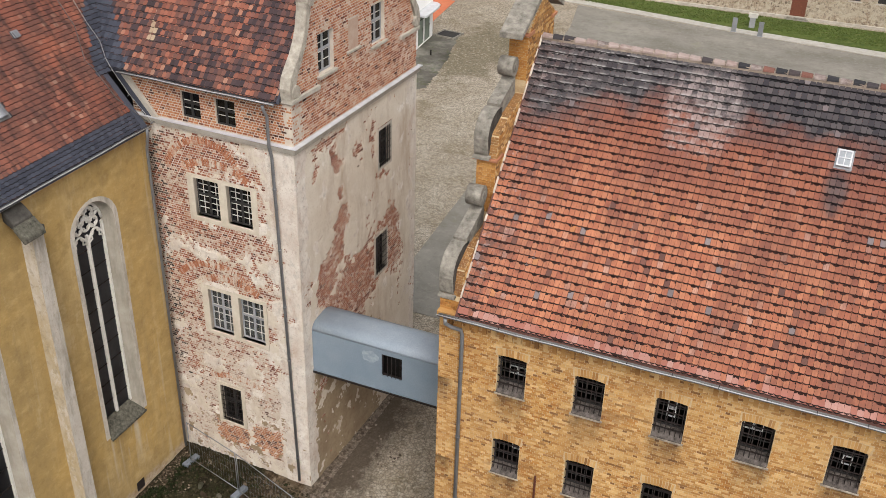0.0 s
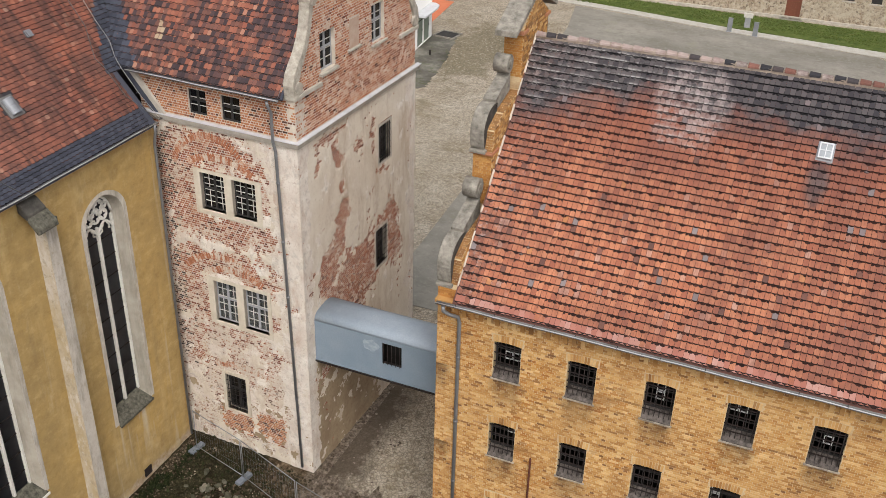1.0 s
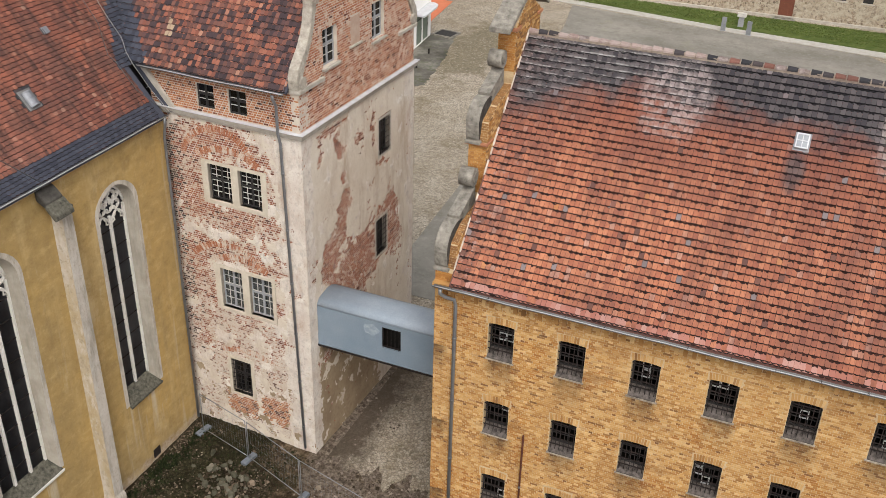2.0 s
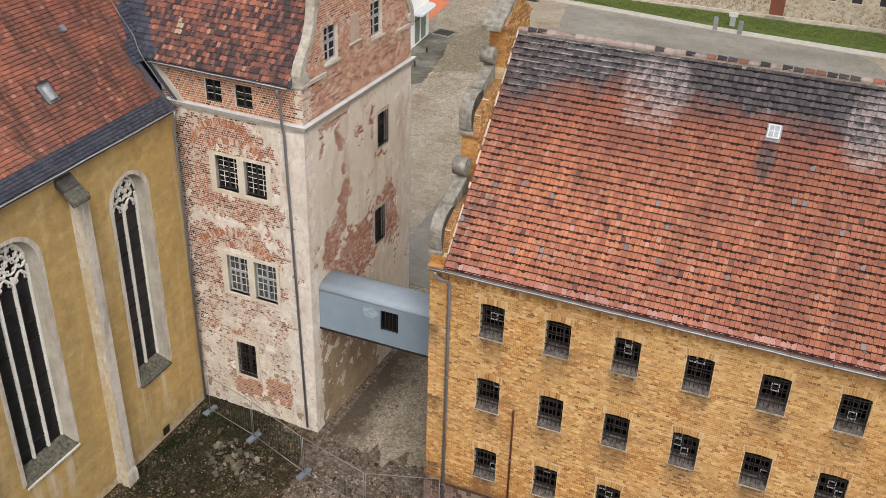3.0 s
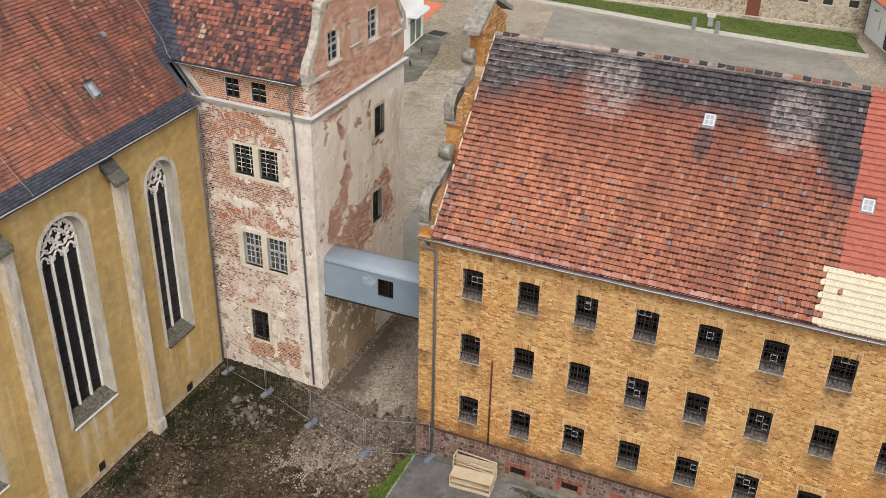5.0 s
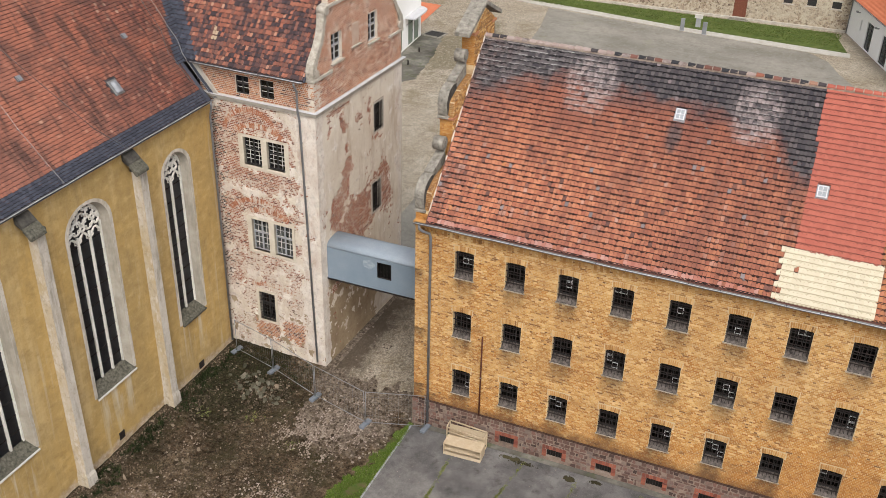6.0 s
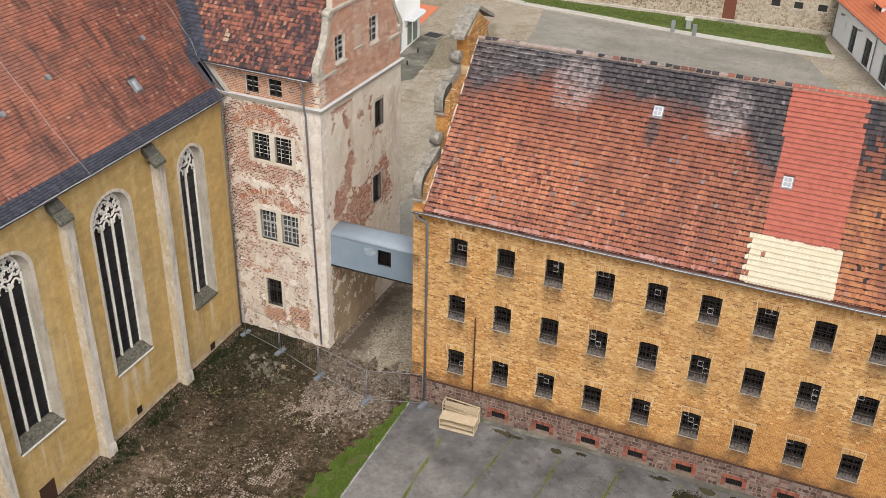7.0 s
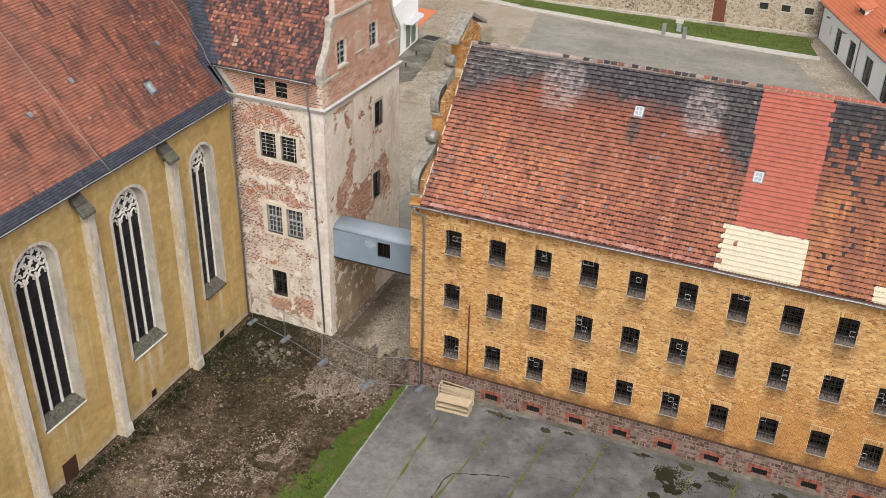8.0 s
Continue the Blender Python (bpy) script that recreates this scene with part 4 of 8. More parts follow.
def stones(name, places, material, parent, seed, flat=0.6, label=""):
    """Rough little stones, one island each, at (x, y, z, radius)."""
    rng = random.Random(seed)
    V, F = [], []
    for x, y, z, r in places:
        k0 = len(V)
        n = rng.choice((5, 6, 6, 7))
        h = r * flat * rng.uniform(0.6, 1.3)
        spin, sx, sy = rng.uniform(0, 6.28), rng.uniform(0.75, 1.3), rng.uniform(0.65, 1.05)
        rim = [(a + rng.uniform(-0.25, 0.25), rng.uniform(0.7, 1.15)) for a in (2 * math.pi * i / n for i in range(n))]
        tx, ty, small = rng.gauss(0, 0.25), rng.gauss(0, 0.25), rng.uniform(0.62, 0.88)
        for s, zz in ((1.0, -0.4), (small, 0.9)):
            for a, q in rim:
                px, py = s * r * q * sx * math.cos(a), s * r * q * sy * math.sin(a)
                V.append((x + math.cos(spin) * px - math.sin(spin) * py, y + math.sin(spin) * px + math.cos(spin) * py, z + zz * h + (tx * px + ty * py if zz > 0 else 0.0)))
        F += [(k0 + i, k0 + (i + 1) % n, k0 + n + (i + 1) % n, k0 + n + i) for i in range(n)]
        F.append(tuple(k0 + n + i for i in range(n)))
    ob = mesh_object(name, V, F, material, parent)
    return tagged(ob, label, "", "", "stuff")


# ---- ground ----
def ground_height(x, y):
    near = max(0.0, 1.0 - max(abs(x + 7) - 8, abs(y + 3) - 18, 0) / 4.0)
    h = 0.05 * noise.noise(Vector((x * 0.5, y * 0.5, 0.3))) + 0.035 * noise.noise(Vector((x * 2.1, y * 2.1, 1.7))) + 0.03 * noise.noise(Vector((x * 4.7, y * 4.7, 4.0)))
    if x > -2.2 and y < 13:
        return -0.06
    return h * near - 0.02


def graded(lo, a, b, hi, fine, steps):
    inner = list(np.arange(a, b + 1e-6, fine))
    down = [a - (a - lo) * (i / steps) ** 2.2 for i in range(1, steps + 1)]
    up = [b + (hi - b) * (i / steps) ** 2.2 for i in range(1, steps + 1)]
    return down[::-1] + inner + up


gx, gy = graded(-900, -14, -1.5, 900, 0.13, 16), graded(-900, -17, 13, 900, 0.13, 16)
gv = [(x, y, ground_height(x, y)) for y in gy for x in gx]
nx = len(gx)
gf = [(j * nx + i, j * nx + i + 1, (j + 1) * nx + i + 1, (j + 1) * nx + i) for j in range(len(gy) - 1) for i in range(nx - 1)]
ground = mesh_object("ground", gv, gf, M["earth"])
tagged(ground, "bare brown earth of the castle yard with patchy moss", "ground", "", "structure")

asphalt = part("pavement", boxes((-1.75, -80, -0.25, 60, -0.35, 0.03)), M["asphalt"])
tagged(asphalt, "worn grey asphalt yard beside the brick cell block", "pavement", "", "structure")
apron = part("pavement_strip", boxes((-1.3, -0.345, -0.25, 40, -0.02, 0.06)), M["stained_slab"])
tagged(apron, "pale concrete strip along the foot of the cell block", "pavement", "", "structure")
kerb = part("asphalt_edge", boxes((-1.84, -80, -0.25, -1.752, -0.4, 0.036), bevel=0.008), M["concrete"])
tagged(kerb, "worn pale concrete edge of the asphalt", "kerb", "", "structure")
mouth_line = [(-7.2 + 5.25 * i / 40, 1.9 + 1.3 * noise.noise(Vector((i * 0.21, 0, 3.0))) + 0.5 * noise.noise(Vector((i * 0.9, 0, 8.0)))) for i in range(41)]
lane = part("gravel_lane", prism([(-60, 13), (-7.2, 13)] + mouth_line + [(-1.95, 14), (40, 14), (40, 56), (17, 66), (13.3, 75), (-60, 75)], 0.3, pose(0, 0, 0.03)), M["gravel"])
tagged(lane, "pale gravel lane between the castle buildings", "gravel lane", "", "structure")
yard_line = [(-11, 14.5), (36, 14.5), (34, 50), (20, 53), (15.5, 57), (13.5, 61), (12.4, 64), (10.5, 66), (-2, 67.2), (-16.9, 68.9), (-15.6, 62), (-15.0, 56), (-12.5, 40)]
yard = part("packed_yard", prism(yard_line, 0.3, pose(0, 0, 0.06)), M["packed_yard"])
tagged(yard, "flat compacted grey sand of the wide inner yard", "yard", "", "structure")
path = part("edge_path", prism([(-40, 74.2), (-18.7, 69.6), (-2, 67.4), (10.6, 66.2), (14.2, 66.2), (14.2, 67.5), (-2, 68.6), (-20, 71.2), (-40, 76)], 0.3, pose(0, 0, 0.075)), M["paved_edge"])
tagged(path, "narrow pale paved edge beside the lawn", "path", "", "structure")
lawn = part("lawn", prism([(-40, 76), (-20, 71.2), (-2, 68.6), (13.9, 67.5), (12.3, 73.6), (-16, 73.2), (-40, 79)], 0.3, pose(0, 0, 0.11)), M["grass_soil"])
tagged(lawn, "mown green lawn strip before the stone range", "lawn", "", "structure")

# ---- brick cell block ----
BAY, SLOPE = 2.29, radians(45)
ROWS_Z = (9.86, 6.79, 3.66)
BAYS = 14
PX0, PX1, RIDGE_Y, EAVE_Y, EAVE_Z = -1.85, 31.0, 5.95, -0.32, 11.08
prison = thing("cell_block", "long yellow brick cell block with barred windows and red tiled roof", "building")
win_rects = [(i * BAY + (0.05 if z < 4 else 0.0), i * BAY + 0.86 + (0.05 if z < 4 else 0.0), z - 1.27, z) for z in ROWS_Z for i in range(BAYS)]
holes = [segment_head(a, b, c, d, 0.035) for a, b, c, d in win_rects]
front = part("wall", plate([(PX0 + 0.02, 1.5), (PX1, 1.5), (PX1, 11.0), (PX0 + 0.02, 11.0)], holes, 0.45, Matrix.Translation((0, 0.012, 0)) @ WALL_Y), M["mortar_yellow"], prison, "yellow brick wall with soot below the windows")
part("plinth_top", boxes((PX0 - 0.04, -0.1, 1.49, PX1, -0.012, 1.545), bevel=0.012), M["plinth_soot"], prison, "dark weathered top edge of the plinth")
cellar = [(2.5 + i * BAY, 2.5 + i * BAY + 0.72, 0.28, 0.70) for i in range(12)]
plinth = part("plinth", plate([(PX0 - 0.04, -0.3), (PX1, -0.3), (PX1, 1.52), (PX0 - 0.04, 1.52)], [[(a, c), (b, c), (b, d), (a, d)] for a, b, c, d in cellar], 0.5, Matrix.Translation((0, -0.06, 0)) @ WALL_Y), M["plinth_stone"], prison, "rough dark reddish stone plinth")
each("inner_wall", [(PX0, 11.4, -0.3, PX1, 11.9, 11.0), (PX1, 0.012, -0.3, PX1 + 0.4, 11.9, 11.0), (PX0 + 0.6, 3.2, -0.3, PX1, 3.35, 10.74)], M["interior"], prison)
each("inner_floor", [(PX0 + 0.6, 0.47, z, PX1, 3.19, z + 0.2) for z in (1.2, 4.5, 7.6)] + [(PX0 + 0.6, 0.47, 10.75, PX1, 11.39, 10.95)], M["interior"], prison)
deck = bmesh.new()
rl = (RIDGE_Y - EAVE_Y)
for y0, y1 in ((EAVE_Y, RIDGE_Y), (2 * RIDGE_Y - EAVE_Y, RIDGE_Y)):
    z0, z1 = EAVE_Z, EAVE_Z + rl * math.tan(SLOPE)
    vs = [deck.verts.new(p) for p in ((-1.25, y0, z0), (PX1 + 0.3, y0, z0), (PX1 + 0.3, y1, z1), (-1.25, y1, z1))]
    ws = [deck.verts.new(v.co - Vector((0, 0, 0.12))) for v in vs]
    deck.faces.new(vs), deck.faces.new(ws[::-1])
    for i in range(4):
        deck.faces.new((vs[i], ws[i], ws[(i + 1) % 4], vs[(i + 1) % 4]))
bmesh.ops.recalc_face_normals(deck, faces=deck.faces)
roof = part("roof", deck, M["tile_brown"], prison, "steep red clay tile roof with dark and pale patches")


PRISON_TILES = ["tile_red", "tile_amber", "tile_dark", "tile_brown", "tile_pink", "tile_grey", "tile_new", "tile_cream"]
tile_rng = random.Random(11)


def prison_tile(x, v):
    r = tile_rng.random()
    course = math.floor(v / 0.2318)
    edge = 0.03 * noise.noise(Vector((0, v * 3, 5))) + 0.25 * (1 - v / 8.7)
    ragged_end = 0.16 * noise.noise(Vector((course * 1.7, 2.0, 0)))
    if 12.82 + 0.6 * ragged_end + 0.2 * (course % 2) < x < 16.4 and v < 1.95 or x > 19.35 and v < 0.5:
        return 0 if r < 0.004 or (13.35 < x < 13.6 and 1.0 < v < 1.35) else 7
    if 13.1 + edge < x < 16.2 + edge * 0.4 + 0.5 * ragged_end and v >= 1.92:
        return 6
    if x > 16.0:
        patchy = noise.noise(Vector((x * 2.1, course * 1.3, 4.0))) + 0.16 * (v - 4.2) - 0.12 * abs(x - 17.2)
        if v > 1.2 and patchy > 0.3:
            return 2
        return 1 if r < 0.85 - 0.1 * (x - 16.2) else (2 if r > 0.97 else 0)
    if v < 0.1 and noise.noise(Vector((x * 0.6, 0, 31.0))) > -0.3:
        return 4 if r < 0.85 else 0
    if r > 0.991:
        return 5
    return 0 if r < 0.97 or v > 6.0 else (3 if r < 0.985 else 1)


TW, TE = 0.152, 0.2318
places = []
for row in range(38):
    v = 0.02 + row * TE
    off = 0.0
    for i in range(int((PX1 + 1.3) / TW)):
        u = -1.12 + i * TW
        if not (7.66 < u < 8.04 and 6.4 < v < 6.85) and not (13.58 < u < 13.95 and 4.25 < v < 4.7):
            places.append((u, v + 0.012 * noise.noise(Vector((u * 0.5, row, 0)))))
up = (0, math.cos(SLOPE), math.sin(SLOPE))
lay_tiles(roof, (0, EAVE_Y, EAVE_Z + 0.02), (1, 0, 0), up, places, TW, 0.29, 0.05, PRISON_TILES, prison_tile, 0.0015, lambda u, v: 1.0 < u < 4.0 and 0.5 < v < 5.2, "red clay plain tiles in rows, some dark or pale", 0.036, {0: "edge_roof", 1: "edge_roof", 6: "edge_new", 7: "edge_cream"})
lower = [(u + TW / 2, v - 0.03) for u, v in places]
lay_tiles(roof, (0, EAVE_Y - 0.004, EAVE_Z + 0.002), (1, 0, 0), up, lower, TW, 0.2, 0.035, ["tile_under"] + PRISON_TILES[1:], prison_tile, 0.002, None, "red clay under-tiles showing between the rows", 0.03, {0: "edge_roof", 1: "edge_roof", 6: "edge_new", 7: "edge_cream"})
# ridge tiles
bm = bmesh.new()
rx = -1.2
ridge_rng = random.Random(4)
RZ = EAVE_Z + rl * math.tan(SLOPE)
while rx < PX1:
    ln = 0.30
    pts = [(math.cos(a) * 0.13, math.sin(a) * 0.11) for a in (math.pi * i / 6 for i in range(7))]
    dz, dy = ridge_rng.uniform(-0.012, 0.012), ridge_rng.uniform(-0.012, 0.012)
    a = [bm.verts.new((rx, RIDGE_Y + dy + p * 1.12, RZ + 0.03 + dz + q * 1.12)) for p, q in pts]
    b = [bm.verts.new((rx + ln, RIDGE_Y + dy + p * 0.92, RZ + 0.03 + dz + q * 0.92)) for p, q in pts]
    pick = ridge_rng.choice((2, 3, 3, 3) if rx < 5 else (2, 2, 3, 0, 4, 4))
    pick = 1 if rx > 13 else pick
    for i in range(6):
        bm.faces.new((a[i], b[i], b[i + 1], a[i + 1])).material_index = pick
    bm.faces.new(a).material_index = pick
    rx += 0.34
part("ridge_tiles", bm, [M["tile_bright"], M["tile_new"], M["tile_dark"], M["ridge_pale"], M["tile_brown"]], roof, "weathered half-round ridge tiles in pale mortar")
part("ridge_mortar", boxes((-1.2, RIDGE_Y - 0.11, RZ - 0.1, PX1, RIDGE_Y + 0.11, RZ + 0.075)), M["mortar_dark"], roof)


def skylight(u, v):
    """A small hinged metal roof light, laid on the slope."""
    m = Matrix.Translation((u, EAVE_Y, EAVE_Z)) @ pose(0, 0, 0, 45) @ Matrix.Translation((0, v, 0)) @ Matrix.Diagonal((0.74, 0.82, 1.0, 1.0))
    sq = lambda a, b, c, d: [(a, c), (b, c), (b, d), (a, d)]
    bm = plate(sq(-0.31, 0.31, -0.34, 0.36), [sq(-0.2, 0.2, -0.22, 0.26)], 0.04, Matrix.Translation((0, 0, 0.06)))
    bmesh.ops.transform(bm, matrix=m, verts=bm.verts)
    ob = part("skylight", bm, M["metal_zinc"], prison, "small metal roof light")
    bm = plate(sq(-0.25, 0.25, -0.27, 0.31), [sq(-0.2, -0.015, -0.22, 0.01), sq(0.015, 0.2, -0.22, 0.01), sq(-0.2, -0.015, 0.04, 0.26), sq(0.015, 0.2, 0.04, 0.26)], 0.09, Matrix.Translation((0, 0, 0.152)))
    bmesh.ops.transform(bm, matrix=m, verts=bm.verts)
    part("casement", bm, M["metal_sheet"], ob)
    bm = boxes((-0.2, -0.22, 0.115, 0.2, 0.26, 0.125))
    bmesh.ops.transform(bm, matrix=m, verts=bm.verts)
    part("pane", bm, M["milk_glass"], ob, "milky wired glass")


skylight(7.85, 6.65)
skylight(13.76, 4.5)


def gutter(parent, a, b, radius, inward):
    """A half-round hanging gutter with brackets between two points."""
    a, b = Vector(a), Vector(b)
    way = (b - a).normalized()
    side = Vector(inward).normalized()
    bm = bmesh.new()
    n = max(2, int((b - a).length / 1.2))
    rows = []
    for i in range(n + 1):
        p = a + (b - a) * i / n + Vector((0, 0, 0.012 * math.sin(i * 2.3)))
        rows.append([bm.verts.new(p + side * radius * math.cos(t) - Vector((0, 0, radius * math.sin(t)))) for t in (math.pi * j / 8 for j in range(9))])
    for r, s in zip(rows, rows[1:]):
        for j in range(8):
            bm.faces.new((r[j], r[j + 1], s[j + 1], s[j])).smooth = True
    bm.normal_update()
    bmesh.ops.solidify(bm, geom=bm.faces[:], thickness=0.006)
    g = part("gutter", bm, M["metal_gutter"], parent, "grey zinc gutter")
    lip = [a + (b - a) * i / n + Vector((0, 0, 0.012 * math.sin(i * 2.3) + 0.008)) - side * radius for i in range(n + 1)]
    part("rolled_lip", tubes([lip], 0.014, 6), M["metal_lip"], g, "bright rolled gutter lip")
    one = mesh_of(tubes([[side * radius * 1.15 + Vector((0, 0, 0.01)), Vector((0, 0, -radius * 1.12)), -side * radius * 1.15 + Vector((0, 0, 0.02))]], 0.012, 5), M["iron"])
    for i in range(n):
        shared_part("bracket", one, g, Matrix.Translation(a + (b - a) * (i + 0.5) / n))
    return g


def downpipe(parent, points, r=0.06):
    bm = bmesh.new()
    tube(bm, points, r, 10)
    ob = part("downpipe", bm, M["metal_zinc"], parent, "grey zinc downpipe")
    a, b = Vector(points[-2]), Vector(points[-1])
    n = max(1, int((a - b).length / 2.2))
    ring_mesh = mesh_of(tubes([[(0, 0, 0.04), (0, 0, -0.04)]], r * 1.25, 10), M["metal_zinc"])
    for i in range(n):
        shared_part("collar", ring_mesh, ob, Matrix.Translation(a + (b - a) * (i + 0.5) / n))
    return ob


gutter(prison, (-1.75, -0.40, 11.03), (PX1, -0.40, 10.97), 0.065, (0, 1, 0))
downpipe(prison, [(-1.5, -0.42, 10.95), (-1.5, -0.42, 10.78), (-1.35, -0.3, 10.62), (-1.12, -0.16, 10.5), (-1.08, -0.13, 10.3), (-1.08, -0.13, 0.3)])
downpipe(prison, [(1.45, -0.07, 5.88), (1.45, -0.07, 5.8), (1.47, -0.1, 1.5)], 0.035).data.materials[0] = M["rust"]


BAR = mesh_of(tubes([[(0, 0.07, 0.05), (0, 0.07, -1.02), (0, 0.0, -1.14)]], 0.013, 6), M["iron"])
CROSS_BAR = mesh_of(boxes((0.0, 0.055, -0.015, 0.86, 0.085, 0.015)), M["iron"])
LINTEL_BRICK = mesh_of(boxes((-0.034, -0.008, 0.006, 0.034, 0.02, 0.245)), M["brick_yellow"])
SASH = mesh_of(boxes((0, 0.2, 0, 0.022, 0.24, 0.27), (0.218, 0.2, 0, 0.24, 0.24, 0.27), (0.022, 0.2, 0, 0.218, 0.24, 0.022), (0.022, 0.2, 0.248, 0.218, 0.24, 0.27)), M["metal_lip"])
slope = bmesh.new()
sv = [slope.verts.new(p) for p in ((0.004, -0.035, -1.27), (0.856, -0.035, -1.27), (0.856, 0.28, -0.98), (0.004, 0.28, -0.98), (0.004, -0.035, -1.34), (0.856, -0.035, -1.34), (0.856, 0.28, -1.34), (0.004, 0.28, -1.34))]
for f in ((0, 1, 2, 3), (4, 5, 1, 0), (5, 6, 2, 1), (7, 4, 0, 3), (6, 7, 3, 2), (4, 7, 6, 5)):
    slope.faces.new([sv[j] for j in f])
SILL = mesh_of(slope, M["sill_soot"])
SILL_EDGE = mesh_of(boxes((-0.05, -0.045, -1.355, 0.91, 0.0, -1.30), bevel=0.01), M["sill_edge"])
FRAME = mesh_of(boxes((0.0, 0.24, -1.0, 0.05, 0.29, 0.02), (0.81, 0.24, -1.0, 0.86, 0.29, 0.02), (0.05, 0.24, -1.0, 0.81, 0.29, -0.95), (0.05, 0.24, -0.03, 0.81, 0.29, 0.06), (0.05, 0.25, -0.36, 0.81, 0.285, -0.33), (0.05, 0.25, -0.68, 0.81, 0.285, -0.65), (0.29, 0.25, -0.95, 0.31, 0.285, -0.03), (0.55, 0.25, -0.95, 0.57, 0.285, -0.03)), M["frame_dark"])


def cell_window(x, z, seed):
    """A barred window in its reveal: raking sill, lintel bricks, bars and an iron sash."""
    rng = random.Random(seed)
    w = new("window")
    w.parent = prison
    w.matrix_basis = Matrix.Translation((x, 0, z))
    at = lambda *p: Matrix.Translation(p)
    shared_part("sill", SILL, w, Matrix())["label"] = "sooty raking sill"
    shared_part("sill_edge", SILL_EDGE, w, Matrix())
    shared_part("frame", FRAME, w, Matrix())
    for i in range(6):
        shared_part("bar", BAR, w, at(0.07 + i * 0.72 / 5 + rng.gauss(0, 0.004), 0, 0))
    for v in (-0.12, -0.42, -0.74, -0.98):
        shared_part("cross_bar", CROSS_BAR, w, at(0, 0, v))
    for i in range(11):
        f = (i + 0.5) / 11
        shared_part("brick", LINTEL_BRICK, w, at(-0.02 + 0.9 * f, -rng.uniform(0, 0.004), 0.14 * f * (1 - f)) @ Matrix.Rotation((f - 0.5) * 0.22, 4, "Y"))
    for k in range(rng.choice((0, 1, 1, 2, 2, 3))):
        s = shared_part("vent_sash", SASH, w, at(rng.choice((0.05, 0.31, 0.57)), 0, rng.choice((-0.65, -0.96, -0.34))))
        s["label"] = "small pale vent sash"
    return w


for n, z in enumerate(ROWS_Z):
    for i in range(BAYS):
        cell_window(i * BAY + (0.05 if n == 2 else 0.0), z, n * 20 + i)

for i, (a, b, c, d) in enumerate(cellar):
    w = new("cellar_window")
    w.parent = prison
    bm = bmesh.new()
    for j in range(7):
        box(bm, a - 0.2 + j * (b - a + 0.4) / 7 + 0.006, -0.085, d + 0.01, a - 0.2 + (j + 1) * (b - a + 0.4) / 7 - 0.006, -0.05, d + 0.2)
    for s in (a - 0.2, b + 0.01):
        for q in range(5):
            box(bm, s, -0.085, c - 0.02 + q * 0.085, s + 0.19, -0.05, c + 0.055 + q * 0.085)
    part("brick_surround", bm, M["brick_cellar"], w, "red brick surround")
    # added near-black panel stands in for the shade inside the opening
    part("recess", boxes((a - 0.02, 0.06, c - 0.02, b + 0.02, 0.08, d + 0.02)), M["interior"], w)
    part("grating", tubes([[(a + 0.06 + 0.12 * j, 0.02, c), (a + 0.06 + 0.12 * j, 0.02, d)] for j in range(6)], 0.009, 5), M["iron"], w)

# brick cornice below the eaves
DENTIL = mesh_of(boxes((0, -0.075, 10.48, 0.12, 0.01, 10.7)), M["brick_yellow"])
for i in range(125):
    shared_part("dentil", DENTIL, prison, Matrix.Translation((PX0 + 0.05 + i * 0.26, 0, 0)))
part("cornice", boxes((PX0, -0.09, 10.71, PX1, 0.011, 10.78), (PX0, -0.15, 10.785, PX1, 0.011, 10.86), (PX0, -0.22, 10.865, PX1, 0.011, 11.0), bevel=0.006), M["brick_yellow"], prison)

# scrolled gable
PROFILE = [(0.0, 11.0), (0.12, 11.4), (0.3, 12.2), (1.0, 12.55), (2.45, 12.72), (2.45, 14.75), (2.6, 15.4), (3.3, 15.7), (4.72, 15.95), (4.72, 17.85), (5.95, 18.6)]
core_line = [(y + 0.014, z) for y, z in PROFILE[:-1]] + [(RIDGE_Y, 18.58)]
outline = [(0.014, -0.3)] + core_line + [(2 * RIDGE_Y - y, z) for y, z in core_line[-2::-1]] + [(2 * RIDGE_Y - 0.014, -0.3)]
GW = Matrix.Translation((-1.262, 0, 0)) @ WALL_X
gable = part("gable_wall", prism(outline, 0.576, GW), M["mortar_yellow"], prison, "stepped brick gable with stone scrolls")


def inside_profile(a, b, va, vb):
    v = (va + vb) / 2
    for (y0, z0), (y1, z1) in zip(PROFILE, PROFILE[1:]):
        if z0 <= v <= z1 and z1 > z0:
            y = y0 + (y1 - y0) * (v - z0) / (z1 - z0)
            lo, hi = max(a, y + 0.01), min(b, 2 * RIDGE_Y - y - 0.01)
            return [(lo, hi)] if hi > lo else []
    return [(a, b)] if v < 11.0 else []


lay_bricks(gable, Matrix.Translation((-1.25, 0, 0)) @ WALL_X, 0.0, 2 * RIDGE_Y, 11.0, 19.0, 0.26, 0.077, 0.014, [M["brick_yellow"], M["brick_soot"], M["brick_amber"]], inside_profile, 5, 0.025, 0.004, None, "yellow facing bricks of the gable", "brick", lambda u, v, r: 0 if r < 0.4 else (2 if r < 0.65 else 1))
OUT_X = Matrix(((0, 0, -1, 0), (-1, 0, 0, 0), (0, 1, 0, 0), (0, 0, 0, 1)))
lay_bricks(gable, Matrix.Translation((-1.85, 0, 0)) @ OUT_X, -2 * RIDGE_Y, 0.0, 1.5, 19.0, 0.26, 0.077, 0.011, M["brick_yellow"], lambda a, b, va, vb: [(-q, -p) for p, q in inside_profile(-b, -a, va, vb)], 6, 0.025, 0.003, None, "yellow facing bricks of the outer gable")


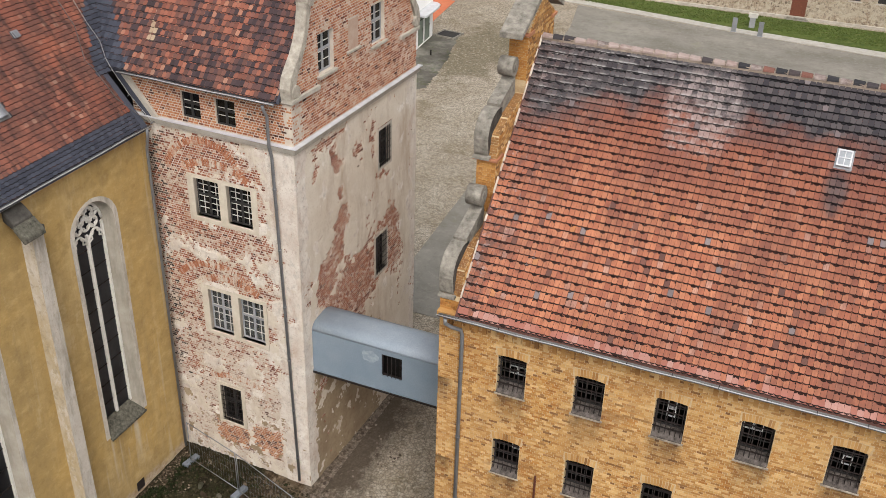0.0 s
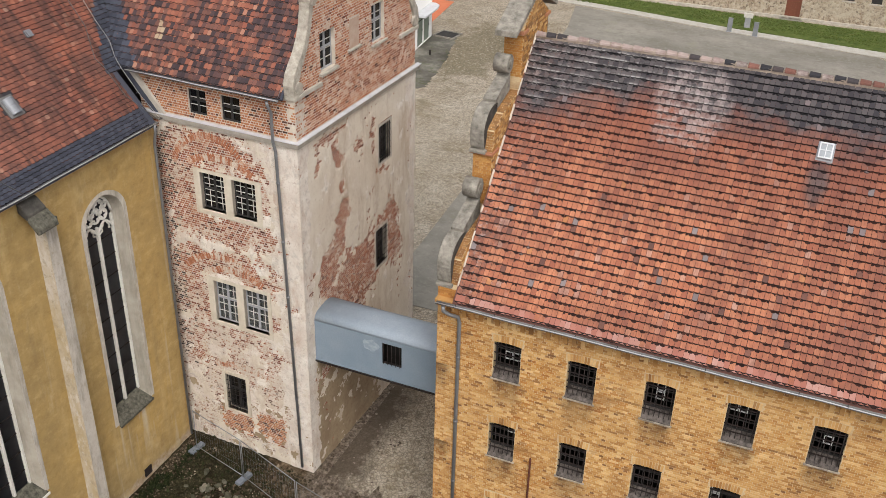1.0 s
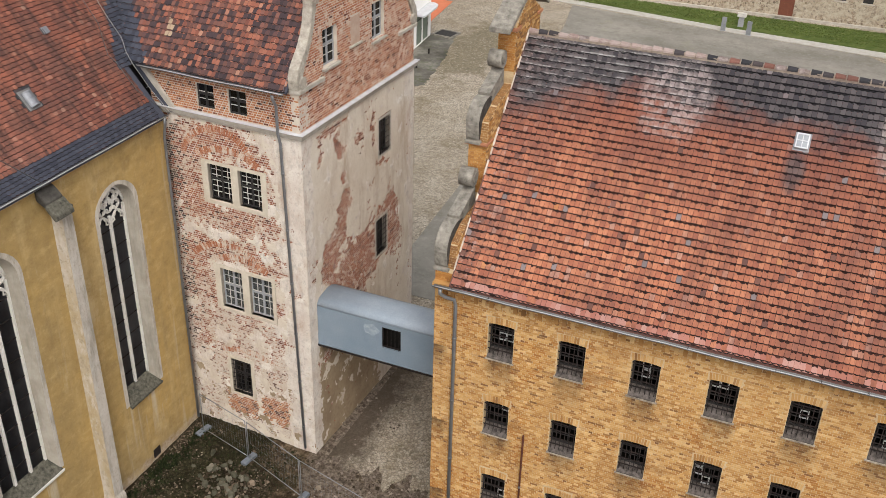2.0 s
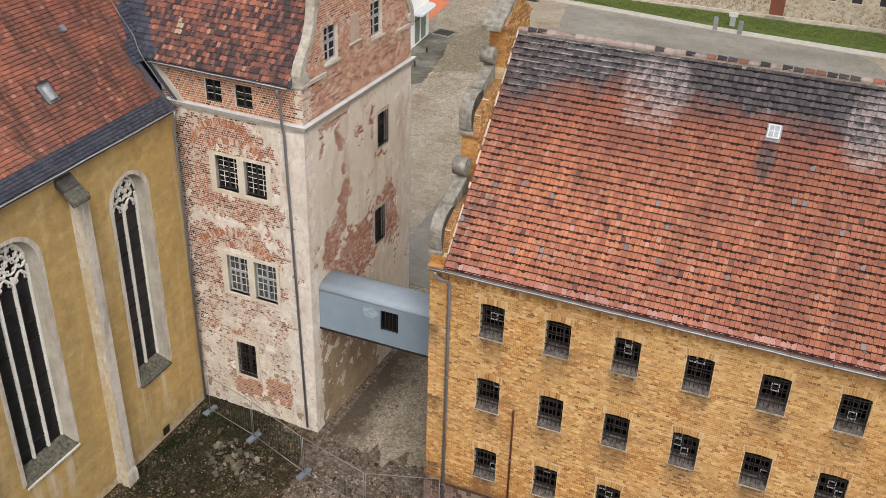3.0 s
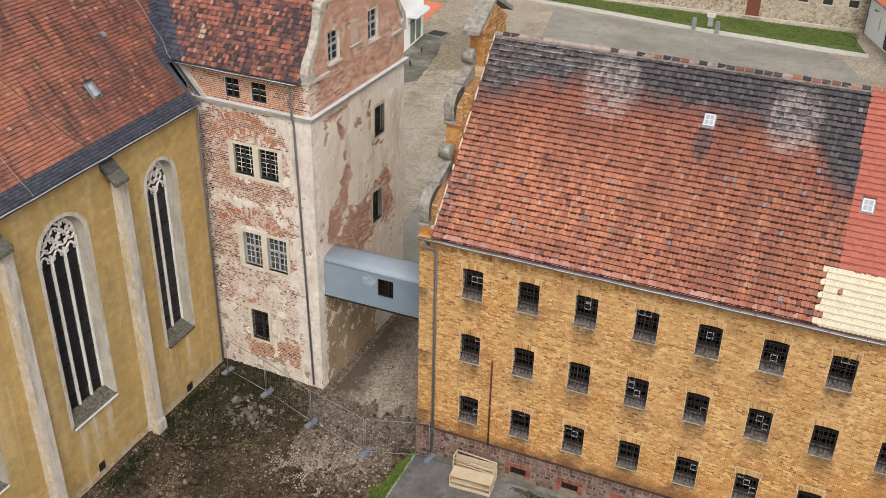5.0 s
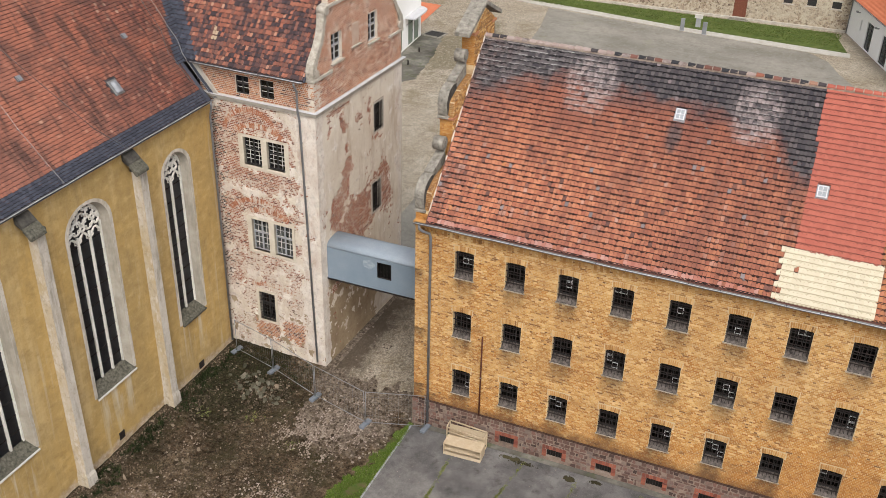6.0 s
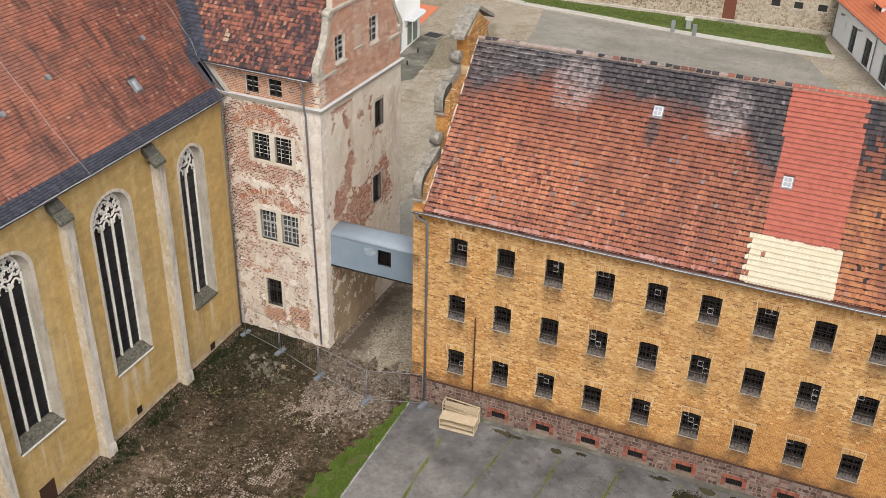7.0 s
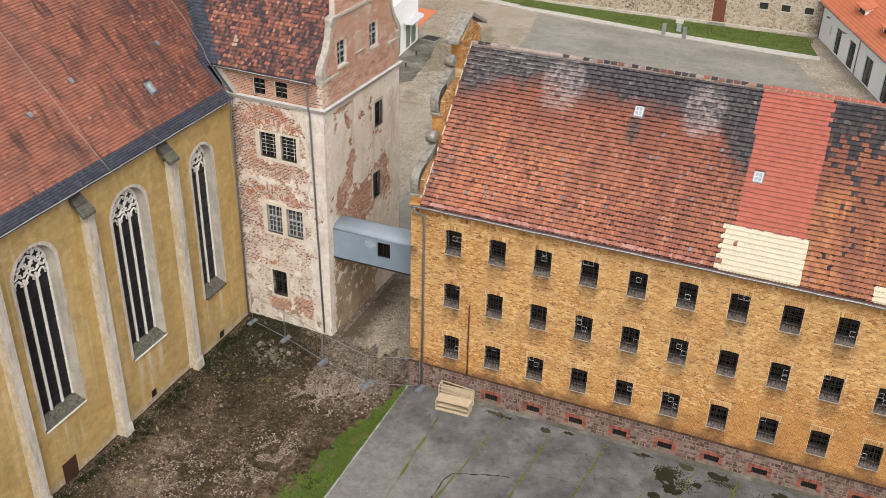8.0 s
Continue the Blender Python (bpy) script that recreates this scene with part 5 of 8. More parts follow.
for py, z0, z1 in ((-0.005, 11.0, 11.33), (2.445, 13.0, 14.66), (4.715, 16.35, 17.7)):
    lay_bricks(gable, Matrix.Translation((0, py, 0)) @ WALL_Y, -1.85, -1.25, z0, z1, 0.26, 0.077, 0.011, M["brick_amber"], lambda a, b, va, vb: [(a, b)], 7, 0.025, 0.004, None, "facing bricks of the gable piers")


for (ya, za), (yb, zb) in zip(PROFILE[1:-1], PROFILE[2:-1]):
    ln = math.hypot(yb - ya, zb - za)
    if ln > 0.3 and yb > ya:
        dy, dz = (yb - ya) / ln, (zb - za) / ln
        slope_m = Matrix(((1, 0, 0, 0), (0, dy, -dz, ya), (0, dz, dy, za), (0, 0, 0, 1)))
        lay_bricks(gable, slope_m @ Matrix.Translation((0, 0, 0.008)), -1.85, -1.25, 0.0, ln, 0.26, 0.077, 0.012, M["brick_soot"], lambda a, b, va, vb: [(a, b)], 9, 0.02, 0.004, None, "weathered bricks along the gable top")


def volute(y, z, s, flip):
    """A stone scroll: a bulging quarter block, a raking block above it and a rolled end."""
    f = -1 if flip else 1
    ax = lambda q: RIDGE_Y + f * (q - RIDGE_Y)
    v = new("volute")
    v.parent = prison
    bow = []
    for i in range(11):
        a = math.pi * (1.0 - 0.62 * i / 10)
        bow.append((0.86 + 0.88 * math.cos(a), 0.58 + 0.75 * math.sin(a)))
    out = [(0.12, 0.0), (0.05, 0.12)] + bow + [(1.15, 0.9), (1.0, 0.35), (0.75, 0.0)]
    m = Matrix.Translation((-1.48, 0, 0)) @ WALL_X
    bm = prism([(ax(y + p * s), z + q * s) for p, q in out], 0.44, m)
    bmesh.ops.bevel(bm, geom=[e for e in bm.edges if len(e.link_faces) == 2 and e.calc_face_angle(0) > 0.9], offset=0.025, segments=1, affect="EDGES")
    bm.normal_update()
    # faces towards +x take the dark stone: the flank's shade as colour
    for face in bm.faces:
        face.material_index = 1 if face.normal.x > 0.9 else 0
    part("scroll_bow", bm, [M["stone_grey"], M["stone_dark"]], v, "weathered grey stone scroll, its shaded flank painted dark")
    bm = prism([(ax(y + p * s), z + q * s) for p, q in ((0.95, 1.28), (0.92, 1.42), (2.0, 1.78), (2.25, 1.9), (2.28, 1.3), (1.2, 1.05))], 0.4, Matrix.Translation((-1.48, 0, 0)) @ WALL_X)
    part("raking_block", bm, M["stone_grey"], v, "weathered grey stone block")
    bm = bmesh.new()
    cy, cz = ax(y + 2.12 * s), z + 2.25 * s
    tube(bm, [(-1.92, cy, cz), (-1.46, cy, cz)], 0.31 * s, 18)
    tube(bm, [(-1.46, cy, cz), (-1.42, cy, cz)], 0.17 * s, 14)
    part("scroll_roll", bm, M["stone_grey"], v, "rolled stone scroll end")
    part("base_slab", boxes((-1.93, min(ax(y - 0.02), ax(y + 0.95 * s)), z - 0.09, -1.42, max(ax(y - 0.02), ax(y + 0.95 * s)), z + 0.01), bevel=0.02), M["stone_grey"], v)


for flip in (False, True):
    volute(0.0, 11.42, 1.0, flip)
    volute(2.3, 14.8, 0.93, flip)
for f in (-1, 1):
    pts = [(RIDGE_Y + f * 2.0, 17.8), (RIDGE_Y + f * 2.0, 17.98), (RIDGE_Y, 18.92), (RIDGE_Y, 18.72)]
    bm = prism(pts, 0.70, Matrix.Translation((-1.2, 0, 0)) @ WALL_X)
    bmesh.ops.bevel(bm, geom=bm.edges[:], offset=0.015, segments=1, affect="EDGES")
    part("pediment_slab", bm, M["stone_grey"], prison, "grey stone coping slab with lichen")
part("pier_cap", boxes((-1.95, 2.35, 14.66, -1.2, 2.95, 14.74), (-1.95, 4.62, 17.7, -1.2, 5.1, 17.8), (-1.95, 2 * RIDGE_Y - 5.1, 17.7, -1.2, 2 * RIDGE_Y - 4.62, 17.8), bevel=0.015), M["brick_red"], prison)
vr = random.Random(8)
y = EAVE_Y + 0.1
while y < RIDGE_Y - 0.2:
    ln = vr.uniform(0.12, 0.5)
    if vr.random() < 0.62:
        z = EAVE_Z + (y - EAVE_Y) + 0.03
        w, hh = vr.uniform(0.03, 0.075), vr.uniform(0.03, 0.06)
        sl = [(-1.25 + a * w, y + b * ln, z + b * ln + c * hh) for a, b, c in ((0, 0, 0), (1, 0.05, 0), (1, 0.95, 0), (0, 1, 0), (0, 0.1, 1), (0.7, 0.15, 1), (0.7, 0.85, 1), (0, 0.9, 1))]
        mesh_object("verge_mortar", sl, [(4, 5, 6, 7), (0, 1, 5, 4), (1, 2, 6, 5), (2, 3, 7, 6), (3, 0, 4, 7), (3, 2, 1, 0)], M["mortar_pale"], prison, None, "pale mortar fillet along the verge")
    y += ln + vr.uniform(0.0, 0.2)

# ---- church ----
CX = -13.35
church = thing("church", "tall ochre plastered Gothic church with pointed windows and tiled roof", "church", at=(CX, 0, 0))
church.matrix_basis = Matrix()
CWIN = [(-0.9, 0.92, 3.38, 11.15, 1.0, 2), (-6.76, 1.22, 3.38, 11.05, 1.2, 3), (-12.93, 1.22, 3.5, 11.1, 1.2, 3), (-18.95, 1.22, 3.5, 11.1, 1.2, 3)]
CW = Matrix.Translation((CX, 0, 0)) @ WALL_X
wholes = [arch(c, h, z0, sp, ri) for c, h, z0, sp, ri, n in CWIN]
part("wall", plate([(-40, -0.4), (2.1, -0.4), (2.1, 13.75), (-40, 13.75)], wholes, 0.46, CW), M["ochre_plaster"], church, "ochre yellow rendered wall, streaked and stained")
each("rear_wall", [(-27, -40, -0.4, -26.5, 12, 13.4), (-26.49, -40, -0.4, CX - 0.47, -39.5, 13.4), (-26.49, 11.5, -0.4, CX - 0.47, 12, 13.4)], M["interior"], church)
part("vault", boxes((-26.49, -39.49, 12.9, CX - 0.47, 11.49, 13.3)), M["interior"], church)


def inset(loop, d, c, up):
    """The same opening, narrower by d, its foot raised by up."""
    zs = max(z for _, z in loop)
    z0 = min(z for _, z in loop)
    half = max(x for x, _ in loop) - c
    return [(c + (x - c) * (half - d) / half, (z0 + up) if z == z0 else z - d * 0.75 * (z - z0) / (zs - z0)) for x, z in loop]


def church_window(c, half, z0, spring, rise, lights):
    win = new("window")
    win.parent = church
    line = arch(c, half, z0, spring, rise)
    wide = inset(line, -0.18, c, -0.02)
    core = inset(line, 0.16, c, 0.4)
    bm = bmesh.new()
    ring(bm, wide, line, 0.012, 0.014, CW)
    ring(bm, wide, wide, 0.012, -0.05, CW)
    bmesh.ops.remove_doubles(bm, verts=bm.verts, dist=0.003)
    bmesh.ops.recalc_face_normals(bm, faces=bm.faces)
    part("surround", bm, M["streaked_lime"], win, "flat pale limed band round the window")
    bm = bmesh.new()
    ring(bm, line, core, 0.014, -0.42, CW)
    bmesh.ops.recalc_face_normals(bm, faces=bm.faces)
    part("splay", bm, M["splay_shade"], win, "splayed stone reveal, its shade painted grey, with dirt streaks")
    bm = bmesh.new()
    over = 0.06 if lights > 2 else -0.02
    a, b = c - half - over, c + half + over
    vs = [bm.verts.new(CW @ Vector(p)) for p in ((a, z0 - 0.02, 0.09), (b, z0 - 0.02, 0.09), (b - 0.22, z0 + 0.43, -0.40), (a + 0.22, z0 + 0.43, -0.40), (a, z0 - 0.12, 0.09), (b, z0 - 0.12, 0.09), (b, z0 - 0.12, -0.3), (a, z0 - 0.12, -0.3))]
    for f in ((0, 1, 2, 3), (4, 5, 1, 0), (5, 6, 2, 1), (7, 4, 0, 3), (6, 7, 3, 2), (4, 7, 6, 5)):
        bm.faces.new([vs[i] for i in f])
    part("sill", bm, M["stone_mossy"], win, "sloping mossy stone sill")
    part("sill_edge", boxes((CX + 0.085, a - 0.03, z0 - 0.13, CX + 0.12, b + 0.03, z0 - 0.035), bevel=0.008), M["stone_white" if lights > 2 else "stone_mossy"], win)
    iw = half - 0.16
    zb, zt = z0 + 0.4, max(z for _, z in core)
    head = spring - 0.55
    for i in range(1, lights):
        u = c - iw + 2 * iw * i / lights
        part("mullion", boxes((CX - 0.46, u - 0.05, zb, CX - 0.33, u + 0.05, head + 0.3), bevel=0.015), M["stone_white"], win, "slender white stone mullion")
    for s in (-1, 1):
        part("jamb_shaft", boxes((CX - 0.46, c + s * (iw - 0.03) - 0.035, zb, CX - 0.34, c + s * (iw - 0.03) + 0.035, head + 0.5)), M["stone_white"], win)
    # tracery: pointed heads with cusps, and a net of cusped circles above them
    lw = 2 * iw / lights
    apex = max(z for _, z in core)
    at = lambda u, z: CW @ Vector((u, z, -0.38))

    def roomy(u, z):
        """Half the clear width of the arched head at a height."""
        if z < spring:
            return iw
        rise_in = apex - spring
        return iw * math.sqrt(max(0.0, 1 - ((z - spring) / rise_in) ** 1.7))

    bm = bmesh.new()
    for i in range(lights):
        uc, w = c - iw + lw * (i + 0.5), lw / 2
        left = [(uc - w + w * q, head + 0.62 * w * 1.6 * math.sin(q * math.pi / 2)) for q in (k / 6 for k in range(7))]
        for line_ in (left, [(2 * uc - u, z) for u, z in left]):
            tube(bm, [at(*p) for p in line_], 0.042, 6)
        for sgn in (-1, 1):
            tube(bm, [at(uc + sgn * w * p, head + q) for p, q in ((0.92, 0.0), (0.42, 0.06), (0.5, 0.2), (0.3, 0.24), (0.22, 0.36))], 0.036, 5)

    def circle(u, z, r):
        while r > 0.06 and max(abs(u + r * math.cos(a) - c) - roomy(u, z + r * math.sin(a)) for a in (0.3 * k for k in range(21))) > 0.03:
            r -= 0.01
        if z + r > apex:
            r = apex - z
        if r < 0.06:
            return
        loop = [at(u + r * math.cos(a), z + r * math.sin(a)) for a in (2 * math.pi * k / 16 for k in range(17))]
        tube(bm, loop, 0.046, 6)
        for k in range(4):
            a0 = math.pi / 4 + k * math.pi / 2
            tube(bm, [at(u + r * math.cos(a0 - 0.5), z + r * math.sin(a0 - 0.5)), at(u + 0.5 * r * math.cos(a0), z + 0.5 * r * math.sin(a0)), at(u + r * math.cos(a0 + 0.5), z + r * math.sin(a0 + 0.5))], 0.03, 5)

    hz = head + 0.36
    if lights == 2:
        net = [(0, 0.3, 0.2), (-0.36, 0.28, 0.17), (0.36, 0.28, 0.17), (-0.2, 0.66, 0.19), (0.2, 0.66, 0.19), (0, 0.98, 0.17), (0, 1.25, 0.12), (-0.46, 0.6, 0.1), (0.46, 0.6, 0.1)]
    else:
        net = [(-0.36, 0.32, 0.26), (0.36, 0.32, 0.26), (-0.82, 0.3, 0.18), (0.82, 0.3, 0.18), (0, 0.66, 0.24), (-0.52, 0.78, 0.22), (0.52, 0.78, 0.22), (-0.82, 0.62, 0.13), (0.82, 0.62, 0.13), (-0.24, 1.1, 0.19), (0.24, 1.1, 0.19), (0, 1.36, 0.12), (0, 0.2, 0.12)]
    for du, dz, r in net:
        circle(c + du, hz + dz, r)
    rim = [p for p in core if p[1] >= spring - 0.01]
    tube(bm, [at(u, z) for u, z in rim], 0.05, 6)
    part("tracery", bm, M["stone_white"], win, "pierced white stone tracery")
    part("pane", plate(core, [], 0.012, CW @ Matrix.Translation((0, 0, -0.43))), M["leaded_glass"], win, "dark leaded glass")
    z = zb + 0.6
    while z < head:
        part("saddle_bar", boxes((CX - 0.425, c - iw, z - 0.012, CX - 0.4, c + iw, z + 0.012)), M["iron"], win)
        z += 0.75


for row in CWIN[:3]:
    church_window(*row)


def buttress(y):
    """A slim limed shaft under a tilted stone slab that leans on the wall below the eaves."""
    b = new("buttress")
    b.parent = church
    m = y + 0.35
    bm = bmesh.new()
    rows = []
    for z, half, deep in ((-0.3, 0.30, 0.60), (0.55, 0.28, 0.56), (0.7, 0.235, 0.50), (12.62, 0.225, 0.44)):
        rows.append([bm.verts.new(p) for p in ((CX - 0.01, m - half, z), (CX + deep, m - half, z), (CX + deep, m + half, z), (CX - 0.01, m + half, z))])
    for lo, hi in zip(rows, rows[1:]):
        for i in range(3):
            bm.faces.new((lo[i], lo[i + 1], hi[i + 1], hi[i])).material_index = 1 if i == 1 else 0
    bm.faces.new(rows[-1])
    part("shaft", bm, [M["limed_side"], M["streaked_lime"]], b, "slim limed buttress shaft with dirt streaks")
    m = Matrix.Translation((CX, y, 0)) @ Matrix(((1, 0, 0, 0), (0, 0, -1, 0), (0, 1, 0, 0), (0, 0, 0, 1)))
    bm = prism([(0.0, 13.14), (0.0, 13.46), (0.12, 13.42), (0.42, 13.12), (0.40, 12.9), (0.2, 13.0)], 0.74, m @ Matrix.Translation((0, 0, 0.37)))
    bmesh.ops.bevel(bm, geom=bm.edges[:], offset=0.03, segments=1, affect="EDGES")
    part("bearing_block", bm, M["stone_dark"], b, "dark stone block under the eaves")
    bm = prism([(0.36, 12.92), (0.40, 13.08), (0.74, 12.74), (0.76, 12.60), (0.68, 12.56)], 0.8, m @ Matrix.Translation((0, 0, 0.4)))
    bmesh.ops.bevel(bm, geom=bm.edges[:], offset=0.02, segments=1, affect="EDGES")
    part("weathering_stone", bm, M["stone_mossy"], b, "mossy tilted stone slab")
    part("drip_stone", boxes((CX, m.translation.y + 0.02, 12.5, CX + 0.5, m.translation.y + 0.62, 12.7), bevel=0.03), M["stone_dark"], b)


for y in (-3.95, -10.05, -15.75, -21.5):
    buttress(y)

CS = math.tan(radians(50))
CEX, CEZ = -13.09, 13.731
TEY, TEZ = 1.75, 15.4
deck = prism([(-CEX, -40), (-CEX, 1.9), (14.5, 1.9), (20.0, 7.3), (20.0, -40)], 0.1)
for v in deck.verts:
    x, y, z = v.co
    v.co = (-x, y, CEZ - 0.03 + (x + CEX) * CS + z)
bmesh.ops.recalc_face_normals(deck, faces=deck.faces)
croof = part("roof", deck, M["slate"], church, "steep old red clay tile roof with a slate eaves band")
part("rear_roof", prism([(-40, 21.9), (12, 21.9), (12, 13.4), (-40, 13.4)], 0.2, Matrix.Translation((-20.2, 0, 0)) @ WALL_X), M["tile_church"], church)

CHURCH_TILES = ["tile_church", "tile_brown", "tile_dark", "slate", "tile_orange", "tile_grey", "tile_bright"]
crng = random.Random(21)


def church_tile(u, v):
    y = u
    z = CEZ + v * math.sin(radians(50))
    tower_z = TEZ + (y - TEY) * CS
    if y > 1.62 and (z < 15.3 or z < tower_z - 0.4):
        return None
    r = crng.random()
    if v < 0.6 or (y > 1.2 and z > 15.2 and z - tower_z < 0.35):
        return 3
    if abs(y + 2.6) < 0.3 and 2.05 < v < 2.72:
        return 2
    return 0 if r < 0.985 else (1 if r < 0.992 else 6)


cplaces = []
CTW, CTE = 0.165, 0.158
for row in range(63):
    v = 0.01 + (row * 0.126 if row < 5 else 0.63 + (row - 5) * CTE)
    u = -17.0 + (CTW / 2 if row % 2 else 0.0)
    while u < 9:
        cplaces.append((u, v))
        u += CTW
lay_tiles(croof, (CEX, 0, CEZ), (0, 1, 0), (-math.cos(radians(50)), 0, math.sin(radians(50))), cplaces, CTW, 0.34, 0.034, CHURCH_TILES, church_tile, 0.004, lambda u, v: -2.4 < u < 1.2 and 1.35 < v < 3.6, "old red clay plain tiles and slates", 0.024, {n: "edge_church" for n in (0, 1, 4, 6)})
gutter(church, (CEX + 0.05, -34, CEZ - 0.0), (CEX + 0.05, 1.95, CEZ - 0.0), 0.045, (-1, 0, 0))
part("eaves_board", boxes((CX + 0.001, -40, 13.58, CEX - 0.02, 2.0, 13.66)), M["stone_pale"], church)
hump = Matrix.Translation((CEX, -2.6, CEZ)) @ pose(0, 0, 0, 50, 0, 90) @ Matrix.Translation((0, 2.4, 0.0))
bm = boxes((-0.27, -0.34, 0.03, 0.27, 0.36, 0.075), bevel=0.012)
bmesh.ops.transform(bm, matrix=hump, verts=bm.verts)
light = part("skylight", bm, M["metal_gutter"], church, "small humped metal roof light")
bow = [(-0.19, 0.0), (0.19, 0.0)] + [(0.19 * math.cos(a), 0.16 * math.sin(a)) for a in (math.pi * i / 10 for i in range(1, 10))]
bm = prism(bow, 0.52, hump @ Matrix.Translation((0, -0.26, 0.07)) @ pose(0, 0, 0, 90))
part("hood", bm, M["metal_hood"], light, "bright arched metal hood")
for q in (-0.2, 0.0, 0.2):
    bm = prism([(u * 1.06, v * 1.06) for u, v in bow], 0.03, hump @ Matrix.Translation((0, q, 0.07)) @ pose(0, 0, 0, 90))
    part("hood_rib", bm, M["metal_zinc"], light)
slope_at = lambda y, v, h: (CEX - v * math.cos(radians(50)) + h * math.sin(radians(50)), y, CEZ + v * math.sin(radians(50)) + h * math.cos(radians(50)))
for wire in ([(-7.98, 0.05), (-8.06, 0.9), (-8.08, 1.8), (-8.12, 2.6), (-8.08, 3.3), (-8.1, 5.2), (-8.08, 9.4)], [(2.03, 0.0), (1.95, 1.13), (2.0, 2.08), (2.08, 2.5), (2.34, 3.05), (2.38, 3.85), (2.5, 4.7), (2.55, 6.2), (2.6, 9.4)]):
    part("lightning_conductor", tubes([[slope_at(y, v, 0.13) for y, v in wire]], 0.006, 5), M["frame_white"], church, "thin pale metal conductor wire laid on the roof")
    for (ya, va), (yb, vb) in zip(wire, wire[1:]):
        part("wire_clip", tubes([[slope_at(ya, va, 0.02), slope_at(ya, va, 0.145)]], 0.013, 5), M["metal_zinc"], church)
for vy, vv in ((-6.5, 4.33), (-9.6, 3.73), (-0.3, 4.23)):
    bm = boxes((-0.13, -0.12, 0.0, 0.13, 0.12, 0.07), (-0.1, -0.14, 0.07, 0.1, 0.08, 0.11), bevel=0.012)
    bmesh.ops.transform(bm, matrix=Matrix.Translation((CEX, vy, CEZ)) @ pose(0, 0, 0, 50, 0, 90) @ Matrix.Translation((0, vv, 0.02)), verts=bm.verts)
    part("roof_vent", bm, M["metal_zinc"], church, "small grey roof vent")


def on_church(y, v, h=0.06):
    return Vector((CEX - v * math.cos(radians(50)) + h * 0.77, y, CEZ + v * math.sin(radians(50)) + h * 0.64))


for line in ([(-4.2, 0.0), (-5.0, 1.3), (-5.6, 3.2), (-6.6, 6.5), (-7.0, 9.5)], [(1.95, 0.1), (1.45, 1.2), (1.45, 2.35), (1.35, 2.7), (1.9, 3.8), (2.1, 6.0)]):
    part("lightning_cable", tubes([[on_church(*p) for p in line]], 0.01, 5), M["metal_gutter"], church, "thin pale lightning cable")
for a, b, c, d, mname in ((-0.95, -0.55, 0.12, 0.5, "iron"), (-7.15, -6.8, 0.3, 0.7, "iron"), (-13.75, -12.85, 0.0, 1.05, "wood_dark")):
    ob = part("hatch", boxes((CX - 0.02, a, c, CX + 0.03, b, d), bevel=0.01), M[mname], church, "small dark hatch in the wall foot")


# ---- old tower house ----
TURN = -2.0
tower = thing("tower_house", "old tower house of red brick under flaking pale plaster", "building", at=(-7.75, 2.1, 0), turn=TURN)
TD, TL = 8.5, -6.2
FY = WALL_Y.copy()
FX = WALL_X.copy()
UPW = [(-4.02, -3.02), (-2.71, -1.74)]
MIDW = [(-3.9, -2.92), (-2.61, -1.58)]
front_open = [(-3.81, -2.86, 1.82, 3.5)] + [(a, b, 5.95, 7.68) for a, b in MIDW] + [(a, b, 10.6, 12.02) for a, b in UPW]
attic_open = [(-4.18, -3.46, 14.14, 15.02), (-2.86, -2.12, 14.14, 15.02)]
side_open = [(5.5, 6.4, 10.95, 12.42), (5.2, 6.1, 6.5, 8.15)]
gable_open = [(1.62, 2.55, 15.75, 17.05), (5.05, 5.98, 15.72, 17.08)]
rect = lambda r: [(r[0], r[2]), (r[1], r[2]), (r[1], r[3]), (r[0], r[3])]
fwall = part("wall", plate([(TL, -0.4), (0, -0.4), (0, 15.35), (TL, 15.35)], [rect(r) for r in front_open + attic_open], 0.6, Matrix.Translation((0, 0.012, 0)) @ FY), M["mortar_pale"], tower, "red brick wall under flaking pale plaster")
GC = TD / 2
GP = [(0.25, 15.3), (0.3, 16.0), (0.6, 16.6), (0.95, 17.25), (1.15, 18.1), (1.45, 18.4), (1.5, 19.6), (2.6, 20.6), (GC, 21.4)]
side_line = [(0.0, -0.4), (TD, -0.4), (TD, 15.35)] + [(TD - y, z) for y, z in GP[1:]] + [(y, z) for y, z in GP[-2:0:-1]] + [(0.0, 15.35)]
swall = part("side_wall", plate(side_line, [rect(r) for r in side_open + gable_open], 0.3, Matrix.Translation((-0.012, 0, 0)) @ FX), M["mortar_pale"], tower, "gable wall of red brick under grey-beige plaster")
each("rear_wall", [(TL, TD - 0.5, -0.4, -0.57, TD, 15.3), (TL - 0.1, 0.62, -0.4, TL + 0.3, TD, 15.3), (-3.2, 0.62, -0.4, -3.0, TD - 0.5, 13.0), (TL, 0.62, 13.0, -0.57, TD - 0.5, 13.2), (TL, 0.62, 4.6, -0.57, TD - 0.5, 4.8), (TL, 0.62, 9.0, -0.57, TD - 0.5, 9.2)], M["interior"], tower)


def bump_at(u, v, cu, cv, su, sv):
    return math.exp(-((u - cu) / su) ** 2 - ((v - cv) / sv) ** 2)


